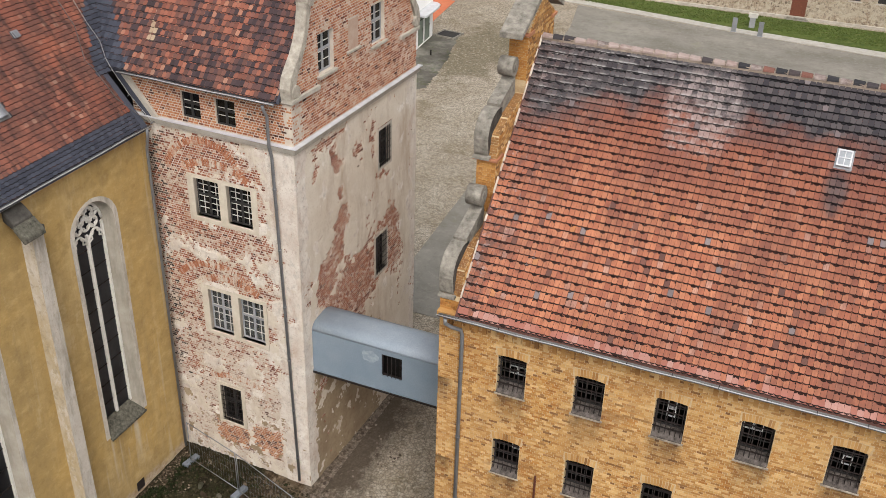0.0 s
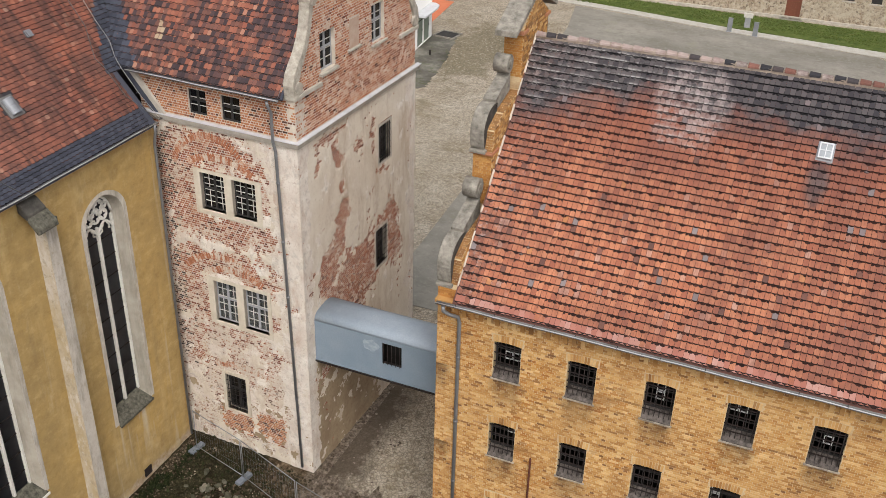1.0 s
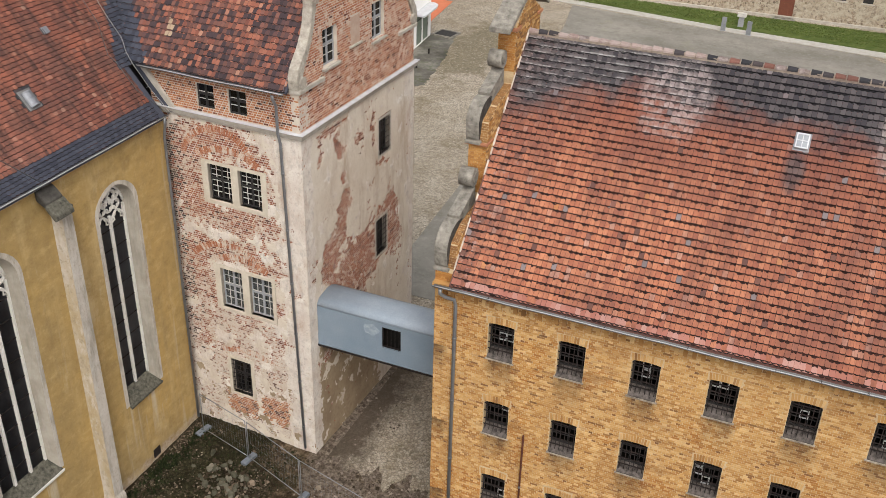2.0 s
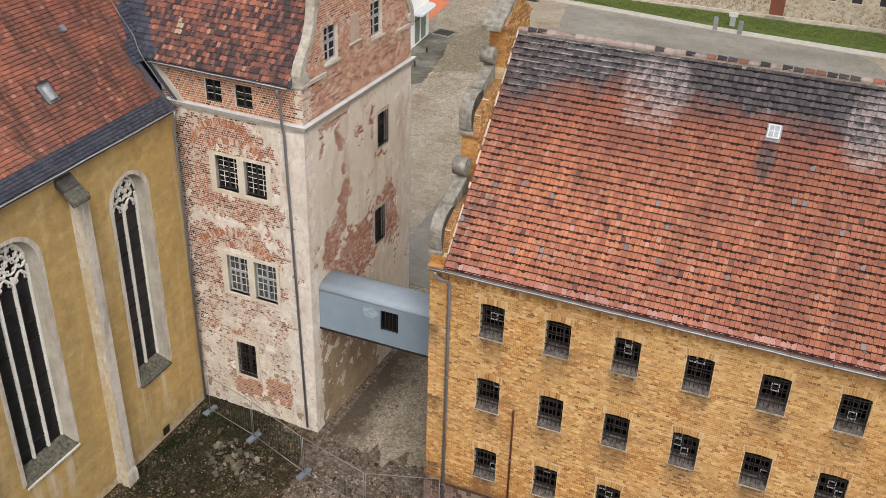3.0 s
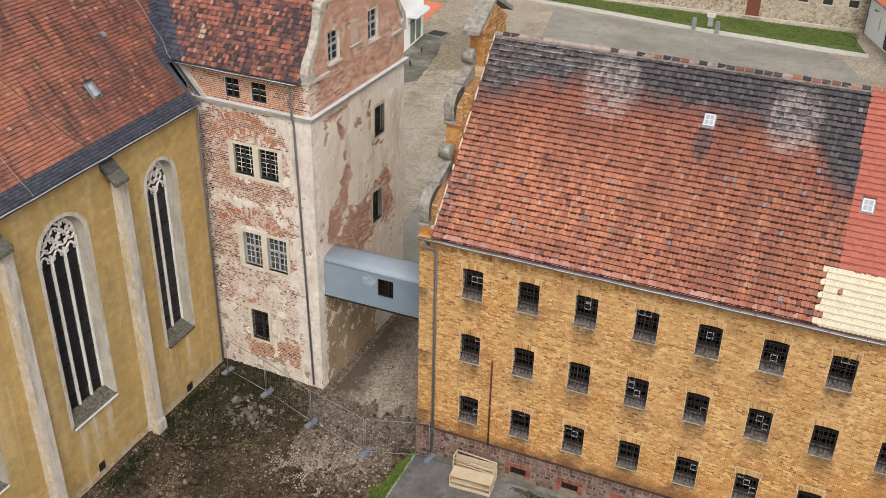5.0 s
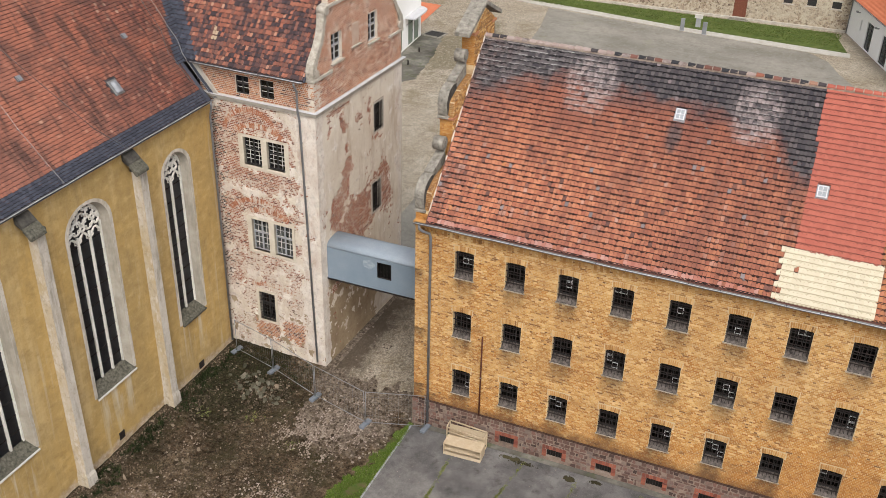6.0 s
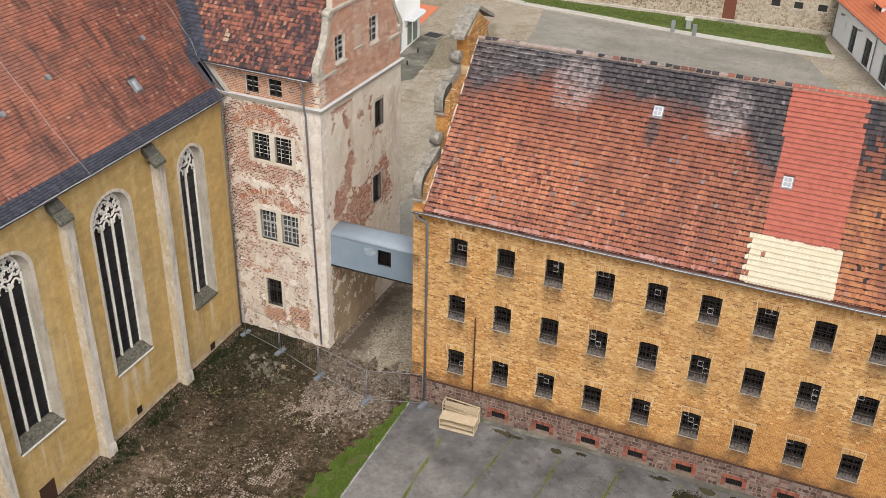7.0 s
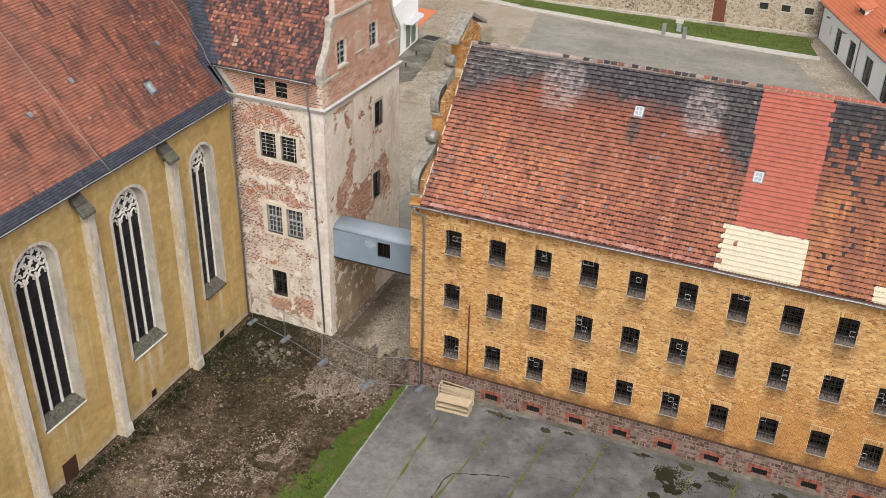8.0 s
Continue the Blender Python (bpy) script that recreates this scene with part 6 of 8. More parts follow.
FALLEN_FRONT = ((-3.7, 12.9, 1.6, 0.6, 0.95), (-5.2, 11.4, 0.8, 1.6, 0.8), (-2.9, 9.85, 1.7, 0.42, 0.7), (-3.4, 8.4, 1.7, 0.45, 0.6), (-4.9, 6.8, 0.7, 1.1, 0.7), (-3.1, 5.35, 1.3, 0.3, 0.45), (-4.9, 4.9, 0.5, 0.7, 0.4), (-2.4, 3.95, 0.8, 0.25, 0.35), (-4.4, 1.3, 0.35, 0.5, 0.4), (-1.0, 5.0, 0.3, 0.15, 0.5), (-0.5, 9.2, 0.25, 0.2, 0.6), (-0.35, 7.4, 0.2, 0.15, 0.6))
FALLEN_SIDE = ((2.3, 12.9, 0.28, 0.5, 1.0), (2.5, 12.1, 0.25, 0.45, 0.9), (1.15, 12.55, 0.25, 0.6, 1.0), (2.75, 11.2, 0.2, 0.35, 0.9), (2.9, 10.4, 0.5, 0.55, 1.0), (2.6, 9.7, 0.5, 0.5, 1.0), (2.2, 8.9, 0.75, 0.6, 1.1), (1.6, 8.2, 0.6, 0.6, 0.9), (3.5, 8.75, 0.28, 0.6, -0.7), (2.9, 5.6, 1.3, 0.5, 0.6), (3.85, 12.3, 0.34, 0.32, 1.2), (5.05, 11.9, 0.22, 0.6, 0.8), (5.7, 10.65, 0.5, 0.2, 0.7), (7.9, 11.2, 0.22, 0.4, 0.8), (8.0, 10.2, 0.18, 0.4, 0.7), (6.15, 7.7, 1.15, 1.25, 1.5), (6.6, 6.5, 0.7, 0.6, 0.8), (3.1, 7.6, 1.0, 0.9, 1.2), (2.5, 6.6, 1.1, 0.8, 1.2), (4.3, 6.4, 1.0, 0.8, 1.1), (4.5, 7.6, 0.7, 0.8, 0.9), (1.45, 7.6, 0.35, 0.6, 0.7), (0.9, 5.6, 0.5, 0.5, 0.6), (1.3, 4.3, 0.7, 0.5, 0.5), (0.5, 7.9, 0.2, 0.15, 0.5), (2.2, 13.4, 1.4, 0.16, 0.5))


def front_plaster(u, v):
    """Above zero there is plaster on the front wall."""
    n = noise.fractal(Vector((u * 1.1, v * 1.1, 2.2)), 0.7, 2.0, 5) + 0.6 * noise.fractal(Vector((u * 4.5, v * 5.5, 5.2)), 0.6, 2.0, 4)
    b = -0.08 + 1.05 * max(0.0, 1 - abs(u + 0.1) / 1.3) + 0.5 * bump_at(u, v, -0.9, 12.4, 0.9, 1.3) + 0.55 * bump_at(u, v, -3.0, 9.15 + 0.03 * (u + 3), 2.6, 0.13)
    for cu, cv, su, sv, w in FALLEN_FRONT:
        b -= w * bump_at(u, v, cu, cv, su, sv)
    if -4.08 < u < -2.72 + 0.1 * n and 0.82 + 0.05 * n < v < 1.55 or -2.5 + 0.2 * n < u < -1.2 + 0.2 * n and 0.98 + 0.15 * n < v < 1.95 + 0.2 * n:
        return -0.5
    return n * 0.7 + b


def side_plaster(u, v):
    """Above zero there is plaster on the gable side."""
    n = noise.fractal(Vector((u * 0.9 + 9, v * 0.9, 7.2)), 0.7, 2.0, 5) + 0.75 * noise.fractal(Vector((u * 3.2, v * 4.6, 1.2)), 0.45, 2.0, 5)
    b = 0.54
    for cu, cv, su, sv, w in FALLEN_SIDE:
        b -= w * bump_at(u, v, cu, cv, su, sv)
    return n * 0.62 + b


def plaster_sheet(name, m, u0, u1, v0, v1, mask, openings, label, tone, step=0.055):
    """Plaster as a sheet whose surface dips behind the bricks where it has fallen off."""
    nu, nv = int((u1 - u0) / step), int((v1 - v0) / step)
    V, F, I = [], [], []
    inside = lambda u, v: any(a - 0.02 < u < b + 0.02 and c - 0.02 < v < d + 0.02 for a, b, c, d in openings)
    for j in range(nv + 1):
        for i in range(nu + 1):
            u, v = u0 + (u1 - u0) * i / nu, v0 + (v1 - v0) * j / nv
            h = max(-1.0, min(1.0, mask(u, v) * 7.0))
            d = 0.004 + 0.018 * h + 0.006 * noise.noise(Vector((u * 1.1, v * 1.1, 0.0))) + 0.003 * noise.noise(Vector((u * 9, v * 9, 3.0)))
            V.append(m @ Vector((u, v, d)))
    for j in range(nv):
        for i in range(nu):
            uc, vc = u0 + (u1 - u0) * (i + 0.5) / nu, v0 + (v1 - v0) * (j + 0.5) / nv
            if inside(uc, vc):
                continue
            a = j * (nu + 1) + i
            F.append((a, a + 1, a + nu + 2, a + nu + 1))
            I.append(tone(uc, vc))
    ob = mesh_object(name, V, F, [M["old_plaster"], M["lime_wash"], M["brown_plaster"]], tower, I, label)
    for p in ob.data.polygons:
        p.use_smooth = True
    return ob


def ragged(u, v, s):
    return noise.fractal(Vector((u * 1.6, v * 1.6, s)), 0.8, 2.0, 4)


def front_tone(u, v):
    n = ragged(u, v, 3.0)
    if v < 3.0 and n > 0.35:
        return 2
    return 1 if n + 0.5 * (u > -1.0) > -0.1 else 0


def side_tone(u, v):
    n = ragged(u, v, 6.0)
    if u < 0.55 + 0.3 * n or u > TD - 0.5 - 0.4 * n:
        return 1
    if v < 4.9 and u < 5.2 + n and n + (5 - v) * 0.12 > 0.0:
        return 2
    return 1 if n > 0.5 else 0


surround_up, surround_mid, surround_low = (-4.28, -1.52, 10.44, 12.14), (-4.16, -1.44, 5.8, 7.82), (-3.95, -2.72, 1.72, 3.63)
plaster_sheet("front_plaster", FY, TL, 0.02, -0.05, 13.72, front_plaster, front_open + [surround_up, surround_mid, surround_low], "flaking cream and grey lime plaster", front_tone)
plaster_sheet("side_plaster", FX, -0.02, TD, -0.05, 13.72, side_plaster, [(a - 0.1, b + 0.1, c - 0.1, d + 0.1) for a, b, c, d in side_open], "flaking grey-beige lime plaster", side_tone)
tb = dict(length=0.21, course=0.088, joint=0.029, depth=0.03, jitter=0.006)


def front_brick(u, v, r):
    """Soot has run down beside the valley of the roofs."""
    n = ragged(u, v, 11.0)
    if -4.1 < u < -1.1 and 0.7 < v < 2.1:
        return 2
    return 1 if v > 3.5 and r < 0.4 * math.exp(-((u + 5.6 + 0.25 * n) / 0.35) ** 2) else 0


lay_bricks(fwall, Matrix.Translation((0, 0, 0)) @ FY, TL, 0.0, 0.0, 13.72, free=clear_of(front_open + [surround_up, surround_mid, surround_low]), seed=31, label="worn red bricks of the lower wall", material=[M["brick_lime_front"], M["brick_sooty"], M["brick_attic"]], pick=front_brick, **tb)
lay_bricks(fwall, Matrix.Translation((0, 0, 0)) @ FY, TL, 0.0, 13.98, 15.33, free=clear_of(attic_open), seed=32, single=lambda u, v: u > -4.6, label="red bricks of the attic wall", material=M["brick_attic"], **tb)
lay_bricks(swall, Matrix.Translation((0, 0, 0)) @ FX, 0.0, TD, 0.0, 13.72, free=clear_of(side_open), seed=33, label="worn red bricks of the side wall", material=M["brick_lime_side"], **tb)


def in_gable(a, b, va, vb):
    v = (va + vb) / 2
    lo = 0.0
    if v > 15.35:
        lo = 0.3
        for (y0, z0), (y1, z1) in zip(GP, GP[1:]):
            if z0 <= v <= z1:
                lo = y0 + (y1 - y0) * (v - z0) / (z1 - z0)
    p, q = max(a, lo), min(b, TD - lo)
    return [s for s in clear_of(gable_open + [(3.5, 4.15, 16.0, 17.0)])(p, q, va, vb)] if q > p else []


lay_bricks(swall, FX, 0.0, TD, 13.98, 21.0, free=in_gable, seed=34, single=lambda u, v: 2.5 < u < 5.0 and v < 16.5, label="red bricks of the gable", material=M["brick_gable"], **tb)
niche = boxes((-0.02, 3.5, 16.0, -0.008, 4.15, 17.0))
part("blind_niche", niche, M["niche_plaster"], tower, "blind plastered niche")
part("niche_sill", boxes((-0.02, 3.38, 15.92, 0.07, 4.25, 15.99), bevel=0.01), M["stone_pale"], tower, "small pale stone ledge")


ARCH_BRICK = mesh_of(boxes((-0.034, -0.012, -0.125, 0.034, 0.03, 0.125)), M["brick_arch"])


def relieving_arch(u, v, half, rise):
    """A curved row of upright bricks."""
    arc = new("relieving_arch")
    arc.parent = tower
    rng = random.Random(int(u * 100))
    r = (half * half + rise * rise) / (2 * rise)
    span = math.asin(half / r)
    n = int(2 * span * r / 0.095)
    for i in range(n):
        a = -span + 2 * span * (i + 0.5) / n
        rr = r + 0.13
        shared_part("brick", ARCH_BRICK, arc, Matrix.Translation((u + rr * math.sin(a), -rng.uniform(0, 0.004), v - r + rise + rr * math.cos(a))) @ Matrix.Rotation(a, 4, "Y"))


relieving_arch(-3.5, 12.2, 1.42, 1.1)
relieving_arch(-3.15, 12.2, 1.25, 0.36)
relieving_arch(-3.45, 7.95, 1.5, 0.68)
relieving_arch(-2.95, 7.86, 1.15, 0.32)
relieving_arch(-2.95, 3.7, 1.2, 0.22)


def casement(m, a, b, c, d, cols, rows, frame_mat, bar_mat, depth=0.14, blind=False):
    """A two-leaf casement with glazing bars in an opening, laid by m."""
    w = new("window")
    w.parent = tower

    def q(*dims):
        bm = bmesh.new()
        for x0, y0, z0, x1, y1, z1 in dims:
            box(bm, x0, y0, z0, x1, y1, z1)
        bmesh.ops.transform(bm, matrix=m, verts=bm.verts)
        return bm
    D = -depth
    mid = (a + b) / 2
    rail = c + (d - c) * 0.56
    part("frame", q((a, c, D - 0.06, a + 0.05, d, D), (b - 0.05, c, D - 0.06, b, d, D), (a + 0.05, c, D - 0.06, b - 0.05, c + 0.06, D), (a + 0.05, d - 0.05, D - 0.06, b - 0.05, d, D), (mid - 0.04, c + 0.06, D - 0.06, mid + 0.04, d - 0.05, D + 0.01), (a + 0.05, rail - 0.035, D - 0.06, mid - 0.04, rail + 0.035, D + 0.008), (mid + 0.04, rail - 0.035, D - 0.06, b - 0.05, rail + 0.035, D + 0.008)), frame_mat, w)
    bars = []
    for s0, s1 in ((a + 0.05, mid - 0.04), (mid + 0.04, b - 0.05)):
        for i in range(1, cols):
            u = s0 + (s1 - s0) * i / cols
            bars.append((u - 0.01, c + 0.06, D - 0.03, u + 0.01, d - 0.05, D - 0.005))
        for j in range(1, rows):
            v = c + 0.06 + (d - c - 0.11) * j / rows
            bars.append((s0, v - 0.01, D - 0.03, s1, v + 0.01, D - 0.006))
    part("glazing_lattice", q(*bars), bar_mat, w)
    part("pane", q((a + 0.05, c + 0.06, D - 0.035, b - 0.05, d - 0.05, D - 0.031)), M["glass" if blind else "dark_glass"], w)
    if blind:
        part("curtain", q((a + 0.05, c + 0.06, D - 0.16, mid - 0.06, d - 0.3, D - 0.15), (mid + 0.05, c + 0.06, D - 0.16, b - 0.05, d - 0.3, D - 0.15)), M["frame_white"], w, "pale net curtain")
    return w


def stone_frame(m, outer, inner_rects, mat, name="surround", label="", proud=0.03):
    return part(name, plate(rect(outer), [rect(r) for r in inner_rects], 0.2, m @ Matrix.Translation((0, 0, proud))), mat, tower, label)


stone_frame(FY, surround_up, front_open[3:5], M["stone_cream"], label="pale stone double window surround")
stone_frame(FY, surround_mid, front_open[1:3], M["stone_cream"], label="pale stone double window surround")
stone_frame(FY, surround_low, front_open[0:1], M["stone_cream"], label="pale stone window surround")
for r in front_open[3:5]:
    casement(FY, *r, 2, 6, M["frame_dark"], M["frame_white"])
for r in front_open[1:3]:
    casement(FY, *r, 2, 5, M["concrete"], M["frame_white"], 0.14, True)
casement(FY, *front_open[0], 1, 2, M["frame_dark"], M["frame_dark"], 0.2)
for r in attic_open:
    casement(FY, *r, 1, 3, M["frame_dark"], M["frame_white"], 0.08)
for r in side_open:
    casement(FX, *r, 1, 3, M["frame_dark"], M["frame_dark"], 0.18)
    stone_frame(FX, (r[0] - 0.1, r[1] + 0.1, r[2] - 0.1, r[3] + 0.1), [r], M["stone_pale"], label="worn stone window surround", proud=0.02)
for r in gable_open:
    casement(FX, *r, 1, 4, M["concrete"], M["frame_white"], 0.14)
    bm = boxes((-0.05, r[0] - 0.1, r[2] - 0.1, 0.1, r[1] + 0.1, r[2] - 0.02), bevel=0.01)
    part("sill", bm, M["stone_pale"], tower, "pale stone sill")


def grille(m, a, b, c, d, nv, nh, proud=0.02):
    lines = [[m @ Vector((a + (b - a) * (i + 0.5) / nv, c, proud)), m @ Vector((a + (b - a) * (i + 0.5) / nv, d, proud))] for i in range(nv)]
    lines += [[m @ Vector((a, c + (d - c) * (j + 0.5) / nh, proud + 0.012)), m @ Vector((b, c + (d - c) * (j + 0.5) / nh, proud + 0.012))] for j in range(nh)]
    part("grille", tubes(lines, 0.012, 5), M["iron"], tower, "dark iron window grille")


grille(FY, *front_open[0], 6, 8, -0.03)
grille(FX, *side_open[0], 5, 6, 0.03)
grille(FX, *side_open[1], 5, 7, 0.03)

# string course with sheet metal cover
bm = boxes((TL, -0.1, 13.72, 0.1, -0.001, 13.82), (TL, -0.15, 13.822, 0.15, -0.001, 13.93), (0.013, -0.001, 13.72, 0.1, TD + 0.1, 13.82), (0.013, -0.001, 13.822, 0.15, TD + 0.15, 13.93), bevel=0.012)
part("string_course", bm, M["stone_pale"], tower, "moulded stone string course")
bm = bmesh.new()
u = 0.0
while u < TD:
    box(bm, 0.001, u - 0.18 if u == 0 else u, 13.934, 0.19, min(u + 0.98, TD + 0.17), 13.952)
    box(bm, 0.001, min(u + 0.965, TD), 13.952, 0.19, min(u + 0.985, TD + 0.17), 13.97)
    u += 1.0
box(bm, TL, -0.19, 13.934, 0.0, -0.001, 13.95)
part("cover_sheet", bm, M["metal_sheet"], tower, "pale zinc cover sheets")
bm = boxes((-0.32, -0.08, 15.36, 0.1, 1.55, 15.5), (-0.32, TD - 1.4, 15.36, 0.1, TD + 0.1, 15.5), (-0.32, 1.2, 18.36, 0.1, TD - 1.2, 18.5), bevel=0.02)
part("gable_ledge", bm, M["stone_pale"], tower, "pale stone gable ledge")


def gable_scroll(flip):
    f = lambda y: TD - y if flip else y
    line = [(-0.1, 15.5), (-0.14, 15.85), (-0.04, 16.18), (0.18, 16.45), (0.45, 16.75), (0.68, 17.1), (0.85, 17.5), (0.95, 17.95), (0.98, 18.36), (1.26, 18.36), (1.18, 17.95), (1.05, 17.45), (0.86, 16.98), (0.63, 16.6), (0.4, 16.28), (0.24, 15.95), (0.2, 15.5)]
    bm = prism([(f(y), z) for y, z in line], 0.36, Matrix.Translation((0.06, 0, 0)) @ FX)
    s = part("gable_scroll", bm, M["stone_worn"], tower, "curved pale stone gable scroll")
    bm = bmesh.new()
    tube(bm, [(-0.31, f(0.18), 15.72), (0.1, f(0.18), 15.72)], 0.2, 16)
    part("roll", bm, M["stone_worn"], s)
    part("roll", tubes([[(-0.31, f(1.15), 18.28), (0.12, f(1.15), 18.28)]], 0.2, 16), M["stone_worn"], s)


gable_scroll(False)
part("lightning_conductor", tubes([[(-0.42, -0.3, 15.46), (-0.4, 0.35, 16.32), (-0.38, 1.0, 17.1), (-0.36, 1.5, 17.72), (-0.34, 3.2, 19.75)]], 0.006, 5), M["metal_zinc"], tower, "thin pale conductor wire beside the gable")
gable_scroll(True)

# tower roof
TY, TZ = -0.28, 15.42
bm = prism([(-9.5, 0.0), (-0.31, 0.0), (-0.31, 6.9), (-9.5, 6.9)], 0.1)
tb50 = Matrix.Translation((0, TY, TZ)) @ pose(0, 0, 0, 50)
bmesh.ops.transform(bm, matrix=tb50, verts=bm.verts)
for v in list(bm.verts):
    wx, wy, wz = tower.matrix_basis @ v.co
    if wx < -14.2:
        v.co.x = max(v.co.x, -6.6 - (v.co.z - 15.4) / CS)
troof = part("roof", bm, M["slate"], tower, "roof of mixed dark and orange clay tiles with slate valley")
bm = prism([(-9.5, 0.0), (-0.31, 0.0), (-0.31, 6.9), (-9.5, 6.9)], 0.1)
bmesh.ops.transform(bm, matrix=Matrix.Translation((0, TD - TY, TZ)) @ pose(0, 0, 0, -50) @ Matrix.Diagonal((1, -1, 1, 1)), verts=bm.verts)
part("rear_roof", bm, M["tile_brown"], tower)
TT = ["tile_brown", "tile_bright", "tile_purple", "slate", "tile_church", "tile_tan"]
trng = random.Random(77)


def tower_tile(u, v):
    p = tower.matrix_basis @ (tb50 @ Vector((u, v, 0)))
    over = p.z - (CEZ + (CEX - p.x) * CS)
    if over < -0.3:
        return None
    r = trng.random()
    if over < 0.8 + 0.12 * noise.noise(Vector((v * 2.5, 0, 0))):
        return 3
    if abs(u + 5.6) < 0.2 and 0.9 < v < 2.0 and r < 0.45:
        return 5
    streak = noise.noise(Vector((u * 2.6, math.floor(v / 0.222 + 0.3) * 1.7, 9.0))) + 0.5 * noise.noise(Vector((u * 0.7, v * 0.7, 3.0)))
    if streak > 0.06:
        return 1 if r < 0.6 else (0 if r < 0.9 else 2)
    return 2 if r < 0.66 else (0 if r < 0.92 else 1)


tplaces = []
for row in range(31):
    v = 0.02 + row * 0.222
    u = -9.2
    while u < -0.36:
        tplaces.append((u, v))
        u += 0.15
up50 = (0, math.cos(radians(50)), math.sin(radians(50)))
soft = {n: "edge_church" for n in (0, 1, 4, 5)}
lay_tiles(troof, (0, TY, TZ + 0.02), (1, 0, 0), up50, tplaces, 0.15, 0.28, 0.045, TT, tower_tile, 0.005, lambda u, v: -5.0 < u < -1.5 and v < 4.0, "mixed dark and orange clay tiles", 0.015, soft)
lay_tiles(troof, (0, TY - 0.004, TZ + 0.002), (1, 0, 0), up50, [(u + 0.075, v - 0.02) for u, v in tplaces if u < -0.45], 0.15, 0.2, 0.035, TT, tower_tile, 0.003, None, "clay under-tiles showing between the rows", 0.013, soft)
gutter(tower, (-6.35, TY - 0.07, TZ - 0.02), (-0.4, TY - 0.07, TZ - 0.02), 0.055, (0, 1, 0))
downpipe(tower, [(-0.8, TY - 0.09, 15.3), (-0.8, TY - 0.06, 15.15), (-0.76, -0.22, 14.9), (-0.76, -0.22, 13.9), (-0.74, -0.13, 13.5), (-0.42, -0.12, 0.2)], 0.052)
bm = bmesh.new()
tube(bm, [(CEX + 0.06, 1.75, 13.72), (CEX + 0.06, 1.75, 13.45), (CX + 0.14, 1.85, 12.9), (CX + 0.14, 1.85, 12.6), (CX + 0.14, 1.85, 0.2)], 0.05, 10)
part("downpipe", bm, M["metal_zinc"], church, "grey zinc downpipe")
# slanting lead flashing where the church roof meets the attic wall
fl = [(-13.1, 13.75), (-14.45, 15.36), (-14.75, 15.36), (-13.4, 13.75)]
bm = prism([(x + 0.14 + 7.75, z) for x, z in fl], 0.08, Matrix.Translation((0, -0.1, 0)) @ FY)
part("flashing", bm, M["slate"], tower, "dark lead valley flashing")
bm = prism([(x + 0.38 + 7.75, z) for x, z in fl[:2]] + [(-14.45 + 0.14 + 7.75, 15.36), (-13.1 + 0.14 + 7.75, 13.75)], 0.1, Matrix.Translation((0, -0.11, 0)) @ FY)
part("flashing_fillet", bm, M["stone_pale"], tower, "pale mortar fillet")

# ---- covered bridge ----
bridge = thing("covered_bridge", "blue-grey sheet metal footbridge between tower and cell block", "footbridge", at=(-7.7, 2.6, 5.1))
BL = 5.86
hole = [2.7, 3.46, 0.66, 1.54]
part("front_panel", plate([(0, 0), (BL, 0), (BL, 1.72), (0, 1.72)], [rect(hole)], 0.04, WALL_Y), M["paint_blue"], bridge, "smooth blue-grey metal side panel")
prof = [(0.0, 1.72)] + [(0.38 - 0.38 * math.cos(a), 1.72 + 0.3 * math.sin(a)) for a in (math.pi / 2 * i / 6 for i in range(1, 7))] + [(0.8, 2.07), (1.1, 2.04), (1.4, 1.9), (1.5, 1.7)]
bm = bmesh.new()
ra = [bm.verts.new((0, y, z)) for y, z in prof]
rb = [bm.verts.new((BL, y, z)) for y, z in prof]
for i in range(len(prof) - 1):
    bm.faces.new((ra[i], rb[i], rb[i + 1], ra[i + 1])).smooth = True
bm.normal_update()
bmesh.ops.solidify(bm, geom=bm.faces[:], thickness=0.03)
part("roof_shell", bm, M["paint_top_lit"], bridge, "rounded blue-grey metal roof")
part("floor", boxes((0, 0.045, 0.0, BL, 1.5, 0.1)), M["interior"], bridge)
part("rear_panel", boxes((0, 1.44, 0.1, BL, 1.5, 1.72)), M["paint_blue"], bridge)
part("bottom_rail", boxes((-0.02, -0.04, -0.07, BL, 0.05, 0.0), bevel=0.008), M["iron"], bridge, "dark lower edge beam")
part("joint_trim", boxes((0.0, -0.03, 0.02, BL, -0.002, 0.06)), M["paint_blue"], bridge)
k = Nodes("paint_worn")
c = k.mix(k.ramp(k.noise(7.0, 5, 0.7), [(0.4, 0.0), (0.65, 1.0)]), (0.24, 0.29, 0.338), (0.34, 0.39, 0.435))
M["paint_worn"] = k.done(c, 0.6)
blot = [(2.25 + 0.32 * math.cos(a) * (1 + 0.12 * math.sin(3 * a + 1)), 1.3 + 0.24 * math.sin(a) * (1 + 0.15 * math.cos(5 * a))) for a in (2 * math.pi * i / 22 for i in range(22))]
part("paint_patch", prism(blot, 0.003, Matrix.Translation((0, -0.0035, 0)) @ WALL_Y), M["paint_worn"], bridge, "pale worn patch of paint")
BOLT = mesh_of(tubes([[(0, -0.03, 0), (0, -0.055, 0)]], 0.022, 6), M["iron"])
for i in range(14):
    shared_part("bolt", BOLT, bridge, Matrix.Translation((0.25 + i * 0.41, -0.012, -0.035)))
